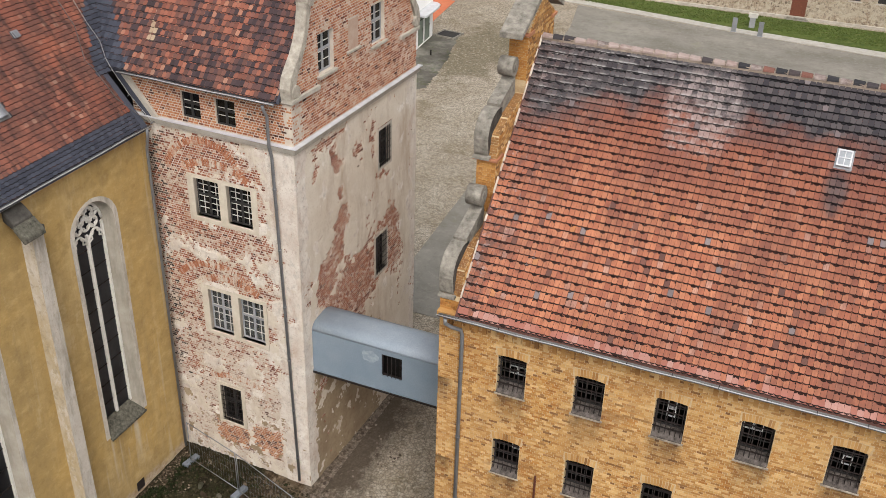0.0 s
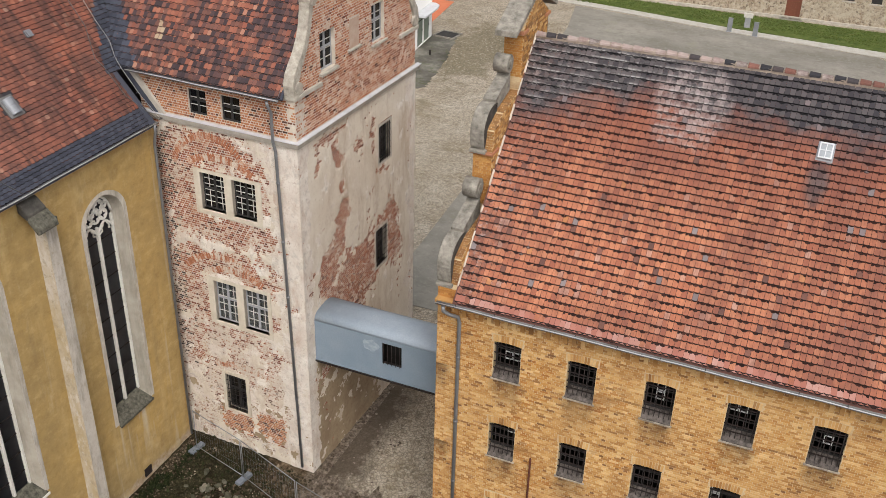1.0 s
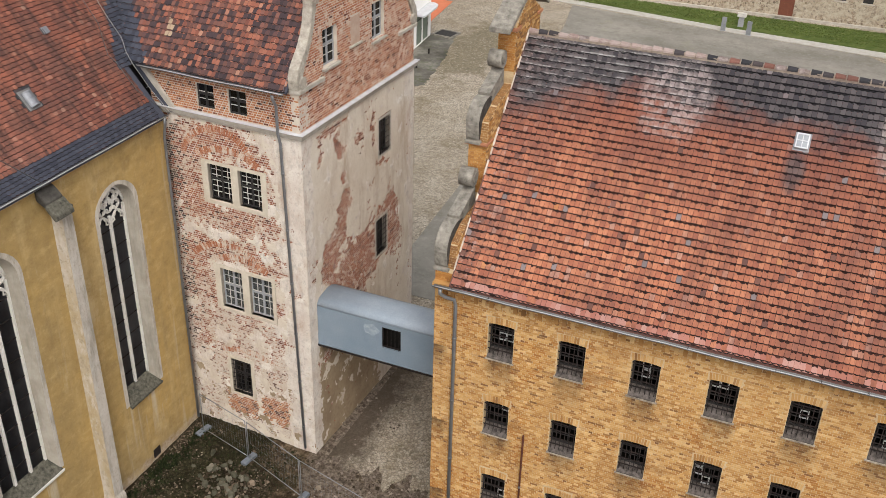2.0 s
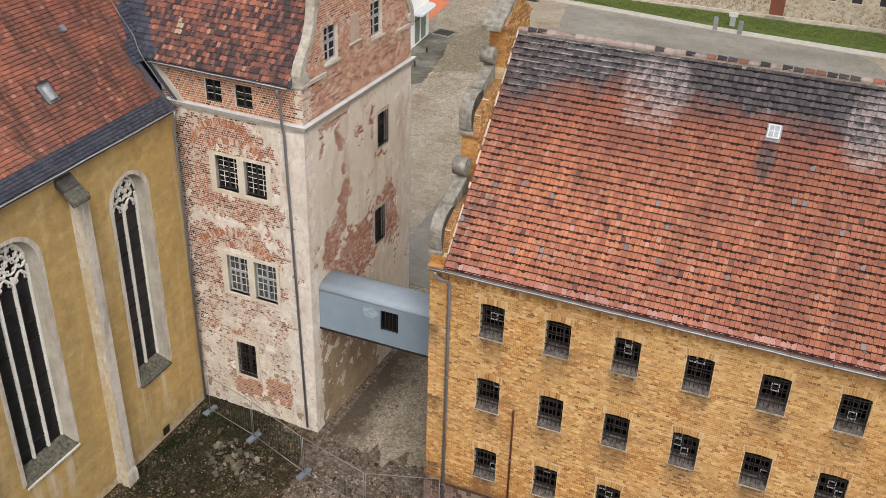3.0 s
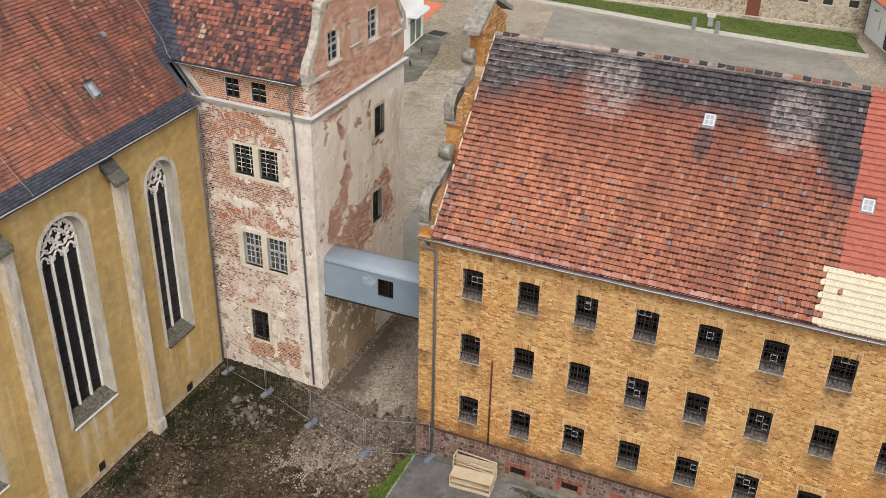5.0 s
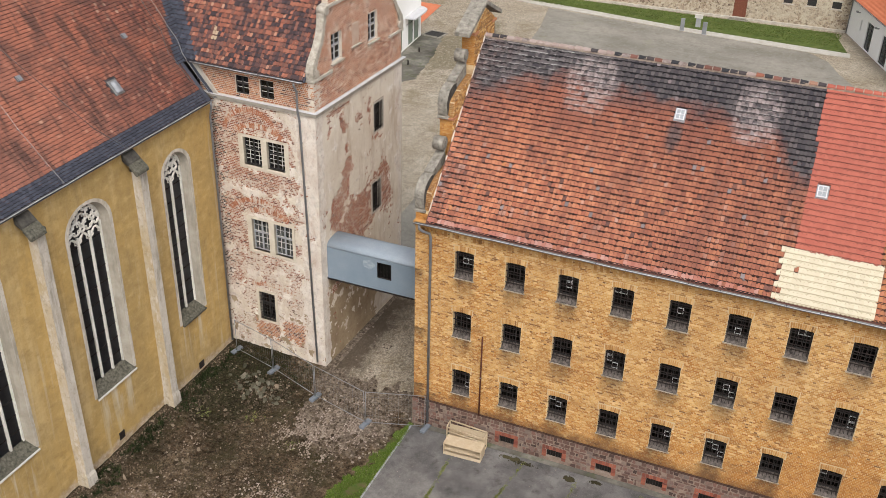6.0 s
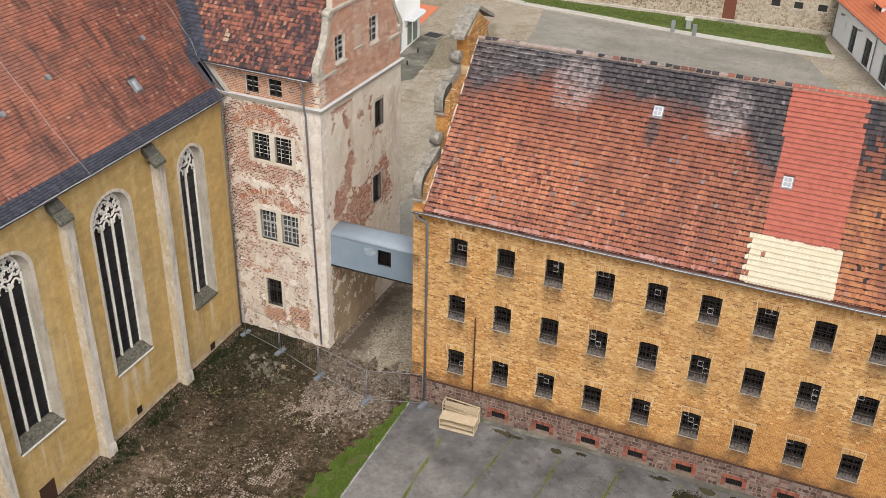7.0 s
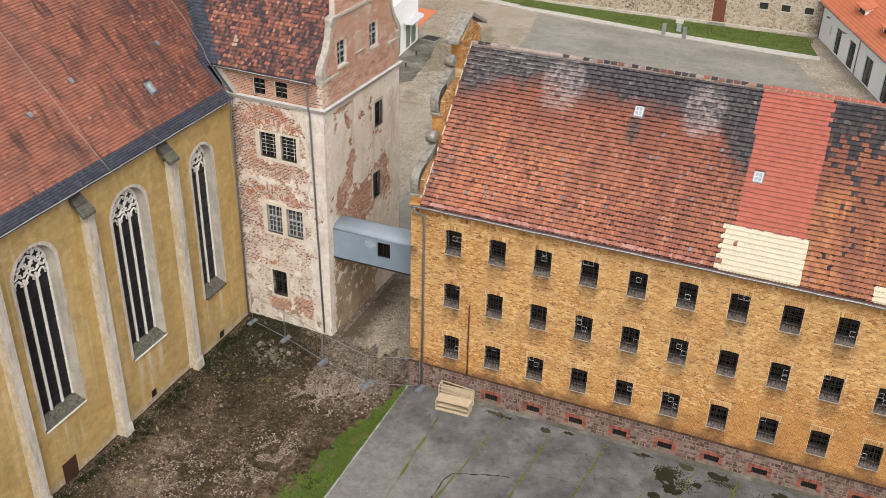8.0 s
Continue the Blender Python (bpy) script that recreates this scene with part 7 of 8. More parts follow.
for i in range(5):
    part("bar", tubes([[(hole[0] + 0.06 + i * 0.16, -0.02, hole[2]), (hole[0] + 0.06 + i * 0.16, -0.02, hole[3])]], 0.012, 6), M["iron"], bridge)
part("window_lining", plate(rect((hole[0] - 0.03, hole[1] + 0.03, hole[2] - 0.03, hole[3] + 0.03)), [rect(hole)], 0.1, Matrix.Translation((0, 0.06, 0)) @ WALL_Y), M["iron"], bridge)
# added near-black sheet behind the window in place of the unlit inside
part("dark_room", boxes((hole[0] - 0.4, 0.7, 0.12, hole[1] + 1.2, 0.72, 1.7)), M["interior"], bridge)

# ---- far buildings ----
range_ = thing("stone_range", "long rubble stone range with a brown plank door", "building", at=(2.4, 74.4, 0), turn=1.5)
fo = [(-0.6, 0.75, 0.25, 2.75), (4.3, 5.2, 2.3, 3.02), (6.65, 7.55, 2.3, 3.02), (9.1, 10.0, 2.3, 3.02), (-5, -4, 2.9, 3.6), (11.4, 12.0, 5.0, 6.2)]
part("wall", plate([(-40, -0.3), (11.6, -0.3), (11.6, 9), (-40, 9)], [rect(r) for r in fo[:5]], 0.6, WALL_Y), M["rubble_wall"], range_, "rough rubble stone wall with pale mortar")
each("rear_wall", [(-40, 5, -0.3, 11.6, 5.5, 9), (-40, 0.61, 8.8, 11.6, 4.99, 9)], M["interior"], range_)
part("foot", boxes((-40, -0.25, -0.3, 11.3, -0.002, 0.28), bevel=0.04), M["stone_pale"], range_, "pale worn stone footing")
door = part("door", boxes((-0.6, 0.14, 0.25, 0.75, 0.19, 2.75)), M["wood_door"], range_, "brown plank door")
for i in range(6):
    part("plank", boxes((-0.58 + i * 0.22, 0.1, 0.27, -0.58 + i * 0.22 + 0.2, 0.138, 2.73)), M["wood_door"], door)
part("step", boxes((-1.0, -0.9, -0.1, 1.1, -0.26, 0.12), (-0.8, -0.55, 0.12, 0.95, -0.26, 0.26), bevel=0.03), M["stone_grey"], range_, "two worn stone steps")
for a, b, c, d in fo[1:4]:
    part("shutter", boxes((a, 0.12, c, b, 0.18, d), (a + 0.45, 0.1, c, a + 0.5, 0.12, d)), M["frame_dark"], range_, "small dark window")
    part("lintel", boxes((a - 0.15, -0.02, d, b + 0.15, -0.002, d + 0.14), (a - 0.15, -0.02, c - 0.12, b + 0.15, -0.002, c - 0.002), bevel=0.006), M["stone_pale"], range_)

white = thing("white_wing", "white rendered wing with glazed doors and an orange tiled roof", "building", at=(13.35, 74.6, 0), turn=-69.0)
wd = [(5.1, 6.7, 0.1, 2.75), (9.2, 11.0, 0.1, 2.75), (14.0, 16.0, 0.1, 2.75), (19.0, 21.0, 0.1, 2.75), (3.3, 3.6, 1.3, 2.4)]
part("wall", plate([(0, -0.3), (30, -0.3), (30, 4.1), (0, 4.1)], [rect(r) for r in wd], 0.4, WALL_Y), M["plaster_white"], white, "clean white rendered wall")
each("inner_wall", [(0, 3.5, -0.3, 30, 3.8, 4.1), (0, 0.41, 3.8, 30, 3.49, 4.0)], M["interior"], white)
for a, b, c, d in wd[:4]:
    g = part("glazed_door", boxes((a, 0.12, c, a + 0.06, 0.18, d), (b - 0.06, 0.12, c, b, 0.18, d), ((a + b) / 2 - 0.04, 0.12, c, (a + b) / 2 + 0.04, 0.18, d), (a + 0.06, 0.12, d - 0.06, b - 0.06, 0.18, d), (a + 0.06, 0.12, c, b - 0.06, 0.18, c + 0.06)), M["frame_dark"], white, "dark framed glass door")
    part("pane", boxes((a + 0.06, 0.14, c + 0.06, b - 0.06, 0.15, d - 0.06)), M["glass"], g)
bm = prism([(-0.5, 0), (30, 0), (30, 7), (-0.5, 7)], 0.15, Matrix.Translation((0, -0.45, 3.95)) @ pose(0, 0, 0, 42))
k = Nodes("roof_orange")
c = k.mix(k.ramp(k.noise(1.5, 5), [(0.3, 0.0), (0.7, 1.0)]), (0.50, 0.15, 0.075), (0.56, 0.19, 0.10))
M["roof_orange"] = k.done(c, 0.85, k.math("SINE", k.math("MULTIPLY", k.axis(2), 28.0)), 0.4, 0.03)
part("roof", bm, M["roof_orange"], white, "even orange tile roof")
gutter(white, (-0.4, -0.5, 3.92), (30, -0.5, 3.92), 0.08, (0, 1, 0))
for x in (7.2, 14.2):
    d = new("dormer")
    d.parent = white
    part("dormer_body", boxes((x, 0.9, 4.75, x + 2.0, 3.6, 5.85), bevel=0.01), M["plaster_white"], d)
    part("dormer_roof", prism([(x - 0.25, 0), (x + 2.25, 0), (x + 2.25, 3.6), (x - 0.25, 3.6)], 0.12, Matrix.Translation((0, 0.6, 5.78)) @ pose(0, 0, 0, 17)), M["roof_orange"], d, "orange tiled dormer roof")
    part("dormer_window", boxes((x + 0.3, 0.87, 5.1, x + 1.0, 0.91, 5.68), (x + 1.1, 0.87, 5.1, x + 1.75, 0.91, 5.68)), M["frame_dark"], d)
for x in (7.9, 2.6):
    part("wall_lamp", boxes((x, -0.35, 2.9, x + 0.12, -0.002, 3.0), (x - 0.05, -0.45, 2.95, x + 0.2, -0.25, 3.1), bevel=0.01), M["concrete"], white)
downpipe(white, [(12.0, -0.45, 4.05), (12.0, -0.2, 3.8), (12.0, -0.08, 3.6), (12.0, -0.08, 0.1)], 0.05)
downpipe(white, [(0.25, -0.45, 4.05), (0.25, -0.2, 3.8), (0.25, -0.08, 3.6), (0.25, -0.08, 0.1)], 0.05)

hut = thing("outbuilding", "white rendered outbuilding with green plank doors and a small canopy", "building", at=(-25.45, 54.0, 0), turn=95)
hut_doors = [(-3.75, -2.3), (-2.1, -0.65), (-7.2, -5.3)]
part("wall", plate([(-14, -0.3), (0, -0.3), (0, 5.5), (-14, 5.5)], [rect((a, b, 0.1, 2.75)) for a, b in hut_doors], 0.4, WALL_Y), M["plaster_white"], hut, "white rendered wall")
part("end_wall", boxes((-0.41, 0.41, -0.3, 0.0, 7, 5.5), (-14, 6.6, -0.3, -0.41, 7, 5.5)), M["plaster_white"], hut)
for a, b in hut_doors:
    door = part("plank_door", boxes((a, 0.13, 0.1, b, 0.16, 2.75)), M["wood_green"], hut, "grey-green plank door")
    for i in range(7):
        part("plank", boxes((a + i * (b - a) / 7 + 0.006, 0.06, 0.12, a + (i + 1) * (b - a) / 7 - 0.008, 0.128, 2.73), bevel=0.006), M["wood_green"], door)
    part("handle", boxes((b - 0.16, 0.01, 1.2, b - 0.1, 0.058, 1.36), bevel=0.005), M["iron"], door)
part("canopy", prism([(-4.6, -1.0), (-1.7, -1.1), (-0.9, -0.95), (-0.45, -0.5), (-0.4, -0.003), (-4.6, -0.003)], 0.14, pose(0, 0, 3.1)), M["metal_sheet"], hut, "flat pale metal canopy")
for x in (-1.3, -4.3):
    part("canopy_brace", tubes([[(x, -0.02, 2.3), (x, -0.8, 2.96)]], 0.03), M["iron"], hut)
red = part("red_court", prism([(-36, 57), (-27.0, 57.4), (-27.7, 64.5), (-36, 65)], 0.2, pose(0, 0, 0.065)), M["roof_orange"])
tagged(red, "flat red surface behind the outbuilding", "paving", "", "structure")
apron_rng = random.Random(19)
apron_line = []
apron_edge = [(-25.2, 54.6), (-23.3, 54.4), (-22.2, 50.0), (-21.4, 46.0), (-20.9, 42.5), (-22.0, 40.6), (-25.0, 39.4), (-28.0, 40.5)]
for (xa, ya), (xb, yb) in zip(apron_edge, apron_edge[1:]):
    for i in range(12):
        apron_line.append((xa + (xb - xa) * i / 12 + apron_rng.gauss(0, 0.09), ya + (yb - ya) * i / 12 + apron_rng.gauss(0, 0.09)))
slab = part("concrete_apron", prism(apron_line + [(-28.0, 54.6)], 0.2, pose(0, 0, 0.045)), M["stained_slab"])
tagged(slab, "dark stained mossy concrete apron before the outbuilding", "paving", "", "structure")
hatch = thing("cellar_hatch", "dark metal cellar hatch with a raised frame in the gravel", "hatch", "", (-24.25, 54.75, 0.03), -8)
part("frame", plate(rect((-1.0, 1.0, -0.9, 0.9)), [rect((-0.85, 0.85, -0.75, 0.75))], 0.12, pose(0, 0, 0.14)), M["stone_grey"], hatch, "weathered stone frame")
for i in range(2):
    part("lid", boxes((-0.84 + i * 0.85, -0.74, 0.06, -0.01 + i * 0.85, 0.74, 0.1), bevel=0.008), M["frame_dark"], hatch, "dark metal lid")
for x, y in ((-23.54, 49.3), (-23.0, 45.6), (-21.95, 41.5)):
    b = thing("bollard", "short dark iron bollard on the apron", "bollard", "bollards by the outbuilding", (x, y, 0.04))
    bm = tubes([[(0, 0, 0.0), (0, 0, 0.38)]], 0.07, 10)
    part("post", bm, M["iron"], b)
    part("cap", tubes([[(0, 0, 0.381), (0, 0, 0.43)]], 0.085, 10), M["iron"], b)

# information posts by the lawn
def info_post(x, y, h, w, mat, turn):
    p = thing("information_post", "slim grey information stele standing by the lawn", "post", "information posts", (x, y, 0.07), turn)
    part("stele", boxes((-w / 2, -0.06, 0.0, w / 2, 0.06, h), bevel=0.01), M[mat], p)
    part("foot_plate", boxes((-w / 2 - 0.05, -0.12, -0.02, w / 2 + 0.05, 0.12, 0.02)), M["concrete"], p)
    return p


info_post(-2.2, 67.5, 1.25, 0.42, "metal_hood", 10)
info_post(0.1, 67.2, 1.25, 0.42, "metal_hood", -8)
lectern = info_post(-0.9, 69.3, 1.0, 0.5, "concrete", 0)
part("panel", boxes((-0.4, -0.2, 0.98, 0.4, 0.12, 1.35), bevel=0.01), M["frame_white"], lectern, "white information panel")


# ---- yard clutter ----
fence_at = [(-12.6, 1.3), (-9.95, 0.6), (-6.95, -0.45), (-3.8, -1.25), (-1.05, -0.35)]
fence = thing("site_fence", "wire mesh site fence on blue-grey feet across the yard", "fence")
for (xa, ya), (xb, yb) in zip(fence_at, fence_at[1:]):
    ang = math.degrees(math.atan2(yb - ya, xb - xa))
    ln = math.hypot(xb - xa, yb - ya) - 0.06
    f = new("panel")
    f.parent = fence
    f.matrix_basis = pose(xa, ya, 0, 0, 0, ang)
    part("frame", tubes([[(0.03, 0, 0.1), (0.03, 0, 2.0)], [(ln, 0, 0.1), (ln, 0, 2.0)], [(0.03, 0, 1.98), (ln, 0, 1.98)], [(0.03, 0, 0.2), (ln, 0, 0.2)]], 0.016, 6), M["metal_zinc"], f, "galvanised tube frame")
    part("wire_mesh", tubes([[(0.03 + (ln - 0.03) * i / 18, 0, 0.2), (0.03 + (ln - 0.03) * i / 18, 0, 1.98)] for i in range(1, 18)] + [[(0.03, 0, z), (ln, 0, z)] for z in (0.6, 1.0, 1.4, 1.7)], 0.0022, 3), M["metal_zinc"], f)
for x, y in fence_at:
    bm = boxes((-0.36, -0.12, 0.0, 0.36, 0.12, 0.14), bevel=0.025)
    bmesh.ops.transform(bm, matrix=pose(x, y, 0, 0, 0, 80), verts=bm.verts)
    part("foot", bm, M["foot_plastic"], fence, "blue-grey foot block")

crate = thing("wooden_crate", "pale wooden box lying open on its side on the asphalt", "crate", "crates", (0.35, -1.6, 0.03), 3)
for name, q in (("top_board", (0, 0, 0.6, 1.8, 0.66, 0.63)), ("base_board", (0, 0, 0, 1.8, 0.66, 0.03)), ("back_board", (0, 0.63, 0.031, 1.8, 0.66, 0.599)), ("end_board", (0, 0, 0.031, 0.03, 0.629, 0.599)), ("end_board", (1.77, 0, 0.031, 1.8, 0.629, 0.599)), ("shelf_board", (0.031, 0.05, 0.24, 1.769, 0.629, 0.265)), ("lip_board", (0.031, 0.0, 0.031, 1.769, 0.025, 0.16))):
    part(name, boxes(q, bevel=0.004), M["wood_pale"], crate)
frame_crate = thing("wooden_crate", "pale slatted wooden crate standing behind the open box", "crate", "crates", (0.2, -0.88, 0.03), 2)
for q in ((0, 0, 0, 0.05, 0.05, 0.95), (1.8, 0, 0, 1.85, 0.05, 0.78), (0, 0.45, 0, 0.05, 0.5, 1.0), (1.8, 0.45, 0, 1.85, 0.5, 0.85), (1.3, 0, 0, 1.35, 0.05, 0.86)):
    part("post", boxes(q, bevel=0.004), M["wood_pale"], frame_crate)
for pts in (((0.02, 0.02, 0.95), (1.83, 0.02, 0.8)), ((0.02, 0.48, 1.0), (1.83, 0.48, 0.85)), ((0.02, 0.02, 0.97), (0.02, 0.48, 1.0)), ((1.83, 0.02, 0.8), (1.83, 0.48, 0.85)), ((0.05, 0.02, 0.72), (1.8, 0.02, 0.6)), ((0.05, 0.25, 0.6), (1.8, 0.25, 0.52))):
    part("slat", tubes([pts], 0.035, 4), M["wood_pale"], frame_crate)
part("side_board", boxes((0.05, 0.46, 0.1, 1.8, 0.48, 0.8)), M["wood_pale"], frame_crate)
part("base_board", boxes((0.0, 0.06, 0.0, 1.85, 0.44, 0.03)), M["wood_pale"], frame_crate)

# ---- stones, grass, moss ----
rng = random.Random(5)
places = []


def cobbled(x, y):
    if -7.6 < x < -1.95 and -0.5 < y < 14:
        return 0.9
    d = abs((x + 4.6) / 2.6) ** 2 + abs((y + 1.8) / 2.3) ** 2
    return 0.9 if d < 1 + 0.5 * noise.noise(Vector((x, y, 0))) else 0.0


y = -4.5
while y < 14:
    x = -8.2
    while x < -1.95:
        px, py = x + rng.uniform(-0.03, 0.03), y + rng.uniform(-0.03, 0.03)
        if rng.random() < cobbled(px, py) * (0.3 if py > -0.5 else 0.6) and noise.noise(Vector((px * 0.7, py * 0.7, 6))) > -0.3:
            places.append((px, py, ground_height(px, py) + 0.012, rng.uniform(0.045, 0.085)))
        x += 0.14
    y += 0.14
tagged(stones("cobbles", places, M["stone_cobble"], None, 3, 0.5), "small grey and tan cobbles of the passage", "cobbles", "", "stuff")
places = []
y = -17.0
while y < 1.7:
    x = -13.2
    while x < -2.0:
        px, py = x + rng.uniform(-0.035, 0.035), y + rng.uniform(-0.035, 0.035)
        bare = noise.noise(Vector((px * 0.35, py * 0.35, 14.0))) + 0.5 * noise.noise(Vector((px * 1.3, py * 1.3, 3.0)))
        if px < -2.35 - max(0.0, -py) * 0.24 and cobbled(px, py) == 0.0 and rng.random() < (0.85 - 0.75 * max(0.0, bare)) * (1 - 0.85 * math.exp(-((px + 11.2) / 2.1) ** 2 - ((py + 0.2) / 2.8) ** 2)):
            places.append((px, py, ground_height(px, py) + 0.004, rng.uniform(0.035, 0.068)))
        x += 0.118
    y += 0.118
tagged(stones("yard_cobbles", places, M["stone_yard"], None, 23, 0.42), "worn brown cobbles half sunk in the earth of the yard", "cobbles", "", "stuff")
places = []
for i in range(9000):
    cx, cy, sx, sy = ((-5.9, -2.9, 0.75, 0.6), (-5.5, -8.6, 0.7, 1.3), (-9.1, -11.3, 1.3, 1.4), (-4.6, -1.4, 1.0, 0.8))[i % 4]
    x, y = round(rng.gauss(cx, sx) / 0.12) * 0.12 + rng.uniform(-0.02, 0.02), round(rng.gauss(cy, sy) / 0.12) * 0.12 + rng.uniform(-0.02, 0.02)
    if -13 < x < -2.4 - max(0.0, -y) * 0.24 and noise.noise(Vector((x * 1.3, y * 1.3, 21.0))) > -0.1 and rng.random() < 0.6:
        places.append((x, y, ground_height(x, y) + 0.012, rng.uniform(0.03, 0.066)))
tagged(stones("pale_cobbles", places, M["stone_bleached"], None, 27, 0.45), "bleached pale cobbles bared in patches of the yard", "cobbles", "", "stuff")
places = []
for i in range(24000):
    x, y = rng.uniform(-13.2, -2.2), rng.uniform(-17, 1.9)
    n = noise.noise(Vector((x * 0.45, y * 0.45, 2.0)))
    if x > -2.4 - max(0, -y) * 0.28 - 0.2:
        continue
    if rng.random() < 0.85 * math.exp(-((x + 11.4) / 1.9) ** 2 - ((y + 0.6) / 2.8) ** 2):
        continue
    heap = math.exp(-((x + 9.9) / 1.5) ** 2 - ((y + 1.0) / 1.1) ** 2)
    if rng.random() < 0.25 + n * 0.7 + heap:
        places.append((x, y, ground_height(x, y) + heap * 0.12, min(0.13, 0.02 * math.exp(abs(rng.gauss(0, 0.72)))) * (1 + 0.6 * heap * rng.random())))
tagged(stones("rubble", places, M["stone_rubble"], None, 4, 0.6), "scattered rubble and broken stones on the earth", "rubble", "", "stuff")
places = [(-10.5 + rng.gauss(0, 0.65), -0.8 + rng.gauss(0, 0.5), 0.1, rng.uniform(0.05, 0.17)) for i in range(46)] + [(-8.9 + rng.gauss(0, 0.4), -1.4 + rng.gauss(0, 0.3), 0.05, rng.uniform(0.06, 0.16)) for i in range(14)]
tagged(stones("stone_slabs", places, M["stone_slab"], None, 9, 0.8), "heap of broken pale stone slabs", "stone heap", "", "stuff")
places = []
for i in range(3600):
    y = rng.uniform(-17, 1.8)
    x = CX + 0.1 + abs(rng.gauss(0, 0.5))
    places.append((x, y, ground_height(x, y), rng.uniform(0.02, 0.06)))
tagged(stones("wall_foot_rubble", places, M["stone_rubble"], None, 12, 0.6), "dark rubble along the church wall foot", "rubble", "", "stuff")


def blades(name, spots, height, label, category, seed, width=0.012, material=None):
    """Grass blades, three-cornered, leaning at random."""
    r = random.Random(seed)
    V, F = [], []
    for x, y, z, s in spots:
        for k in range(5):
            a, h = r.uniform(0, 6.28), height * s * r.uniform(0.5, 1.2)
            bx, by = x + r.uniform(-0.05, 0.05), y + r.uniform(-0.05, 0.05)
            w = width * s
            lx, ly = r.gauss(0, 0.4) * h, r.gauss(0, 0.4) * h
            k0 = len(V)
            V += [(bx - w * math.cos(a), by - w * math.sin(a), z), (bx + w * math.cos(a), by + w * math.sin(a), z), (bx + lx, by + ly, z + h)]
            F.append((k0, k0 + 1, k0 + 2))
    ob = mesh_object(name, V, F, material or M["leaf"])
    return tagged(ob, label, category, "", "stuff")


spots = []
for i in range(14000):
    y = rng.uniform(-17, -0.3)
    f = -y
    lo, hi = -1.95 - 0.21 * f + 0.35 * noise.noise(Vector((y * 0.8, 0, 1))) + 0.2 * noise.noise(Vector((y * 2.8, 0, 4))), -1.78
    x = rng.uniform(lo, hi)
    if noise.noise(Vector((x * 1.5, y * 1.5, 7))) > -0.22 + 0.25 * (x < lo + 0.25 * f * 0.2):
        spots.append((x, y, -0.03, rng.uniform(0.6, 1.2)))
blades("grass", spots, 0.12, "strip of green grass along the asphalt edge", "grass", 1, 0.02)
strip = part("grass_strip", prism([(-1.76, -0.4), (-1.76, -17)] + [(-1.9 - 0.19 * f + 0.3 * noise.noise(Vector((f * 0.9, 0, 1))) + 0.14 * noise.noise(Vector((f * 3.0, 0, 2))), -f) for f in (16.8 - 0.2 * i for i in range(82))], 0.2, pose(0, 0, 0.0)), M["verge_soil"])
tagged(strip, "grassy verge beside the asphalt", "grass verge", "", "structure")
spots = []
for x0, lean in ((0.78, 0.0), (4.05, 0.15), (6.6, 0.09), (9.45, 0.15), (12.2, 0.15), (13.75, 0.1), (15.85, 0.1), (18.5, 0.1)):
    y = -0.6
    while y > -10:
        thick = 0.5 + 0.5 * noise.noise(Vector((x0 * 3, y * 0.9, 0)))
        spots += [(x0 + lean * y + rng.gauss(0, 0.035) + 0.06 * noise.noise(Vector((x0, y * 0.7, 5))), y, 0.03, rng.uniform(0.4, 0.9) * (0.4 + thick)) for _ in range(5) if rng.random() < 1.7 * thick - 0.12 - 0.5 * (y > -2.4 and x0 < 9)]
        y -= 0.04
blades("joint_weeds", spots, 0.05, "green weeds growing in the asphalt joints", "weeds", 2, 0.025, M["weed"])
spots = []
for i in range(5200):
    x, y = rng.uniform(-20, 13), rng.uniform(68, 73.4)
    if y > 69 + (8 - x) * 0.055:
        spots.append((x, y, 0.1, rng.uniform(1.2, 2.2)))
blades("lawn_grass", spots, 0.05, "short green lawn grass", "grass", 3, 0.03, M["leaf_lawn"])
spots = []
for i in range(42):
    cy, cx = rng.uniform(-16, 1.4), CX + 0.2 + abs(rng.gauss(0, 0.3))
    if any(abs(cy - b) < 0.5 for b in (-3.95, -10.05, -15.75)):
        cx += 0.5
    spread = rng.uniform(0.1, 0.35)
    spots += [(cx + abs(rng.gauss(0, spread)), cy + rng.gauss(0, spread * 1.3), 0.0, rng.uniform(0.5, 1.4)) for _ in range(int(60 * spread) + 8)]
spots += [(rng.uniform(-12.8, -8.0), rng.uniform(-0.6, 1.8), 0.02, rng.uniform(0.3, 0.8)) for i in range(260)]
blades("wall_foot_weeds", spots, 0.13, "low dark green weeds along the church foot", "weeds", 4, 0.04, M["leaf_dark"])
spots = [(cx + rng.gauss(0, 0.22), cy + rng.gauss(0, 0.16), 0.0, rng.uniform(0.4, 0.9)) for cx, cy in ((-9.0, -2.9), (-8.6, -9.6), (-11.2, -3.6), (-8.0, -11.2), (-6.4, -3.9), (-10.2, -12.4)) for i in range(26)]
blades("yard_weeds", spots, 0.08, "yellowish green tufts on the bare earth", "weeds", 6, 0.03, M["weed"])
moss = []
for cx, cy, sx, sy, n in ((12.6, -1.2, 0.9, 0.35, 160), (13.4, -2.0, 0.7, 0.5, 150), (15.2, -1.1, 0.8, 0.25, 120), (6.2, -0.85, 0.22, 0.16, 50), (7.3, -0.6, 0.3, 0.1, 40), (3.9, -0.7, 0.6, 0.14, 70), (11.0, -0.7, 0.5, 0.12, 60), (17.5, -1.4, 0.8, 0.3, 90)):
    moss += [(cx + rng.gauss(0, sx * 0.45), cy + rng.gauss(0, sy * 0.45), 0.028, rng.uniform(0.012, 0.06)) for _ in range(int(n * 2.5))]
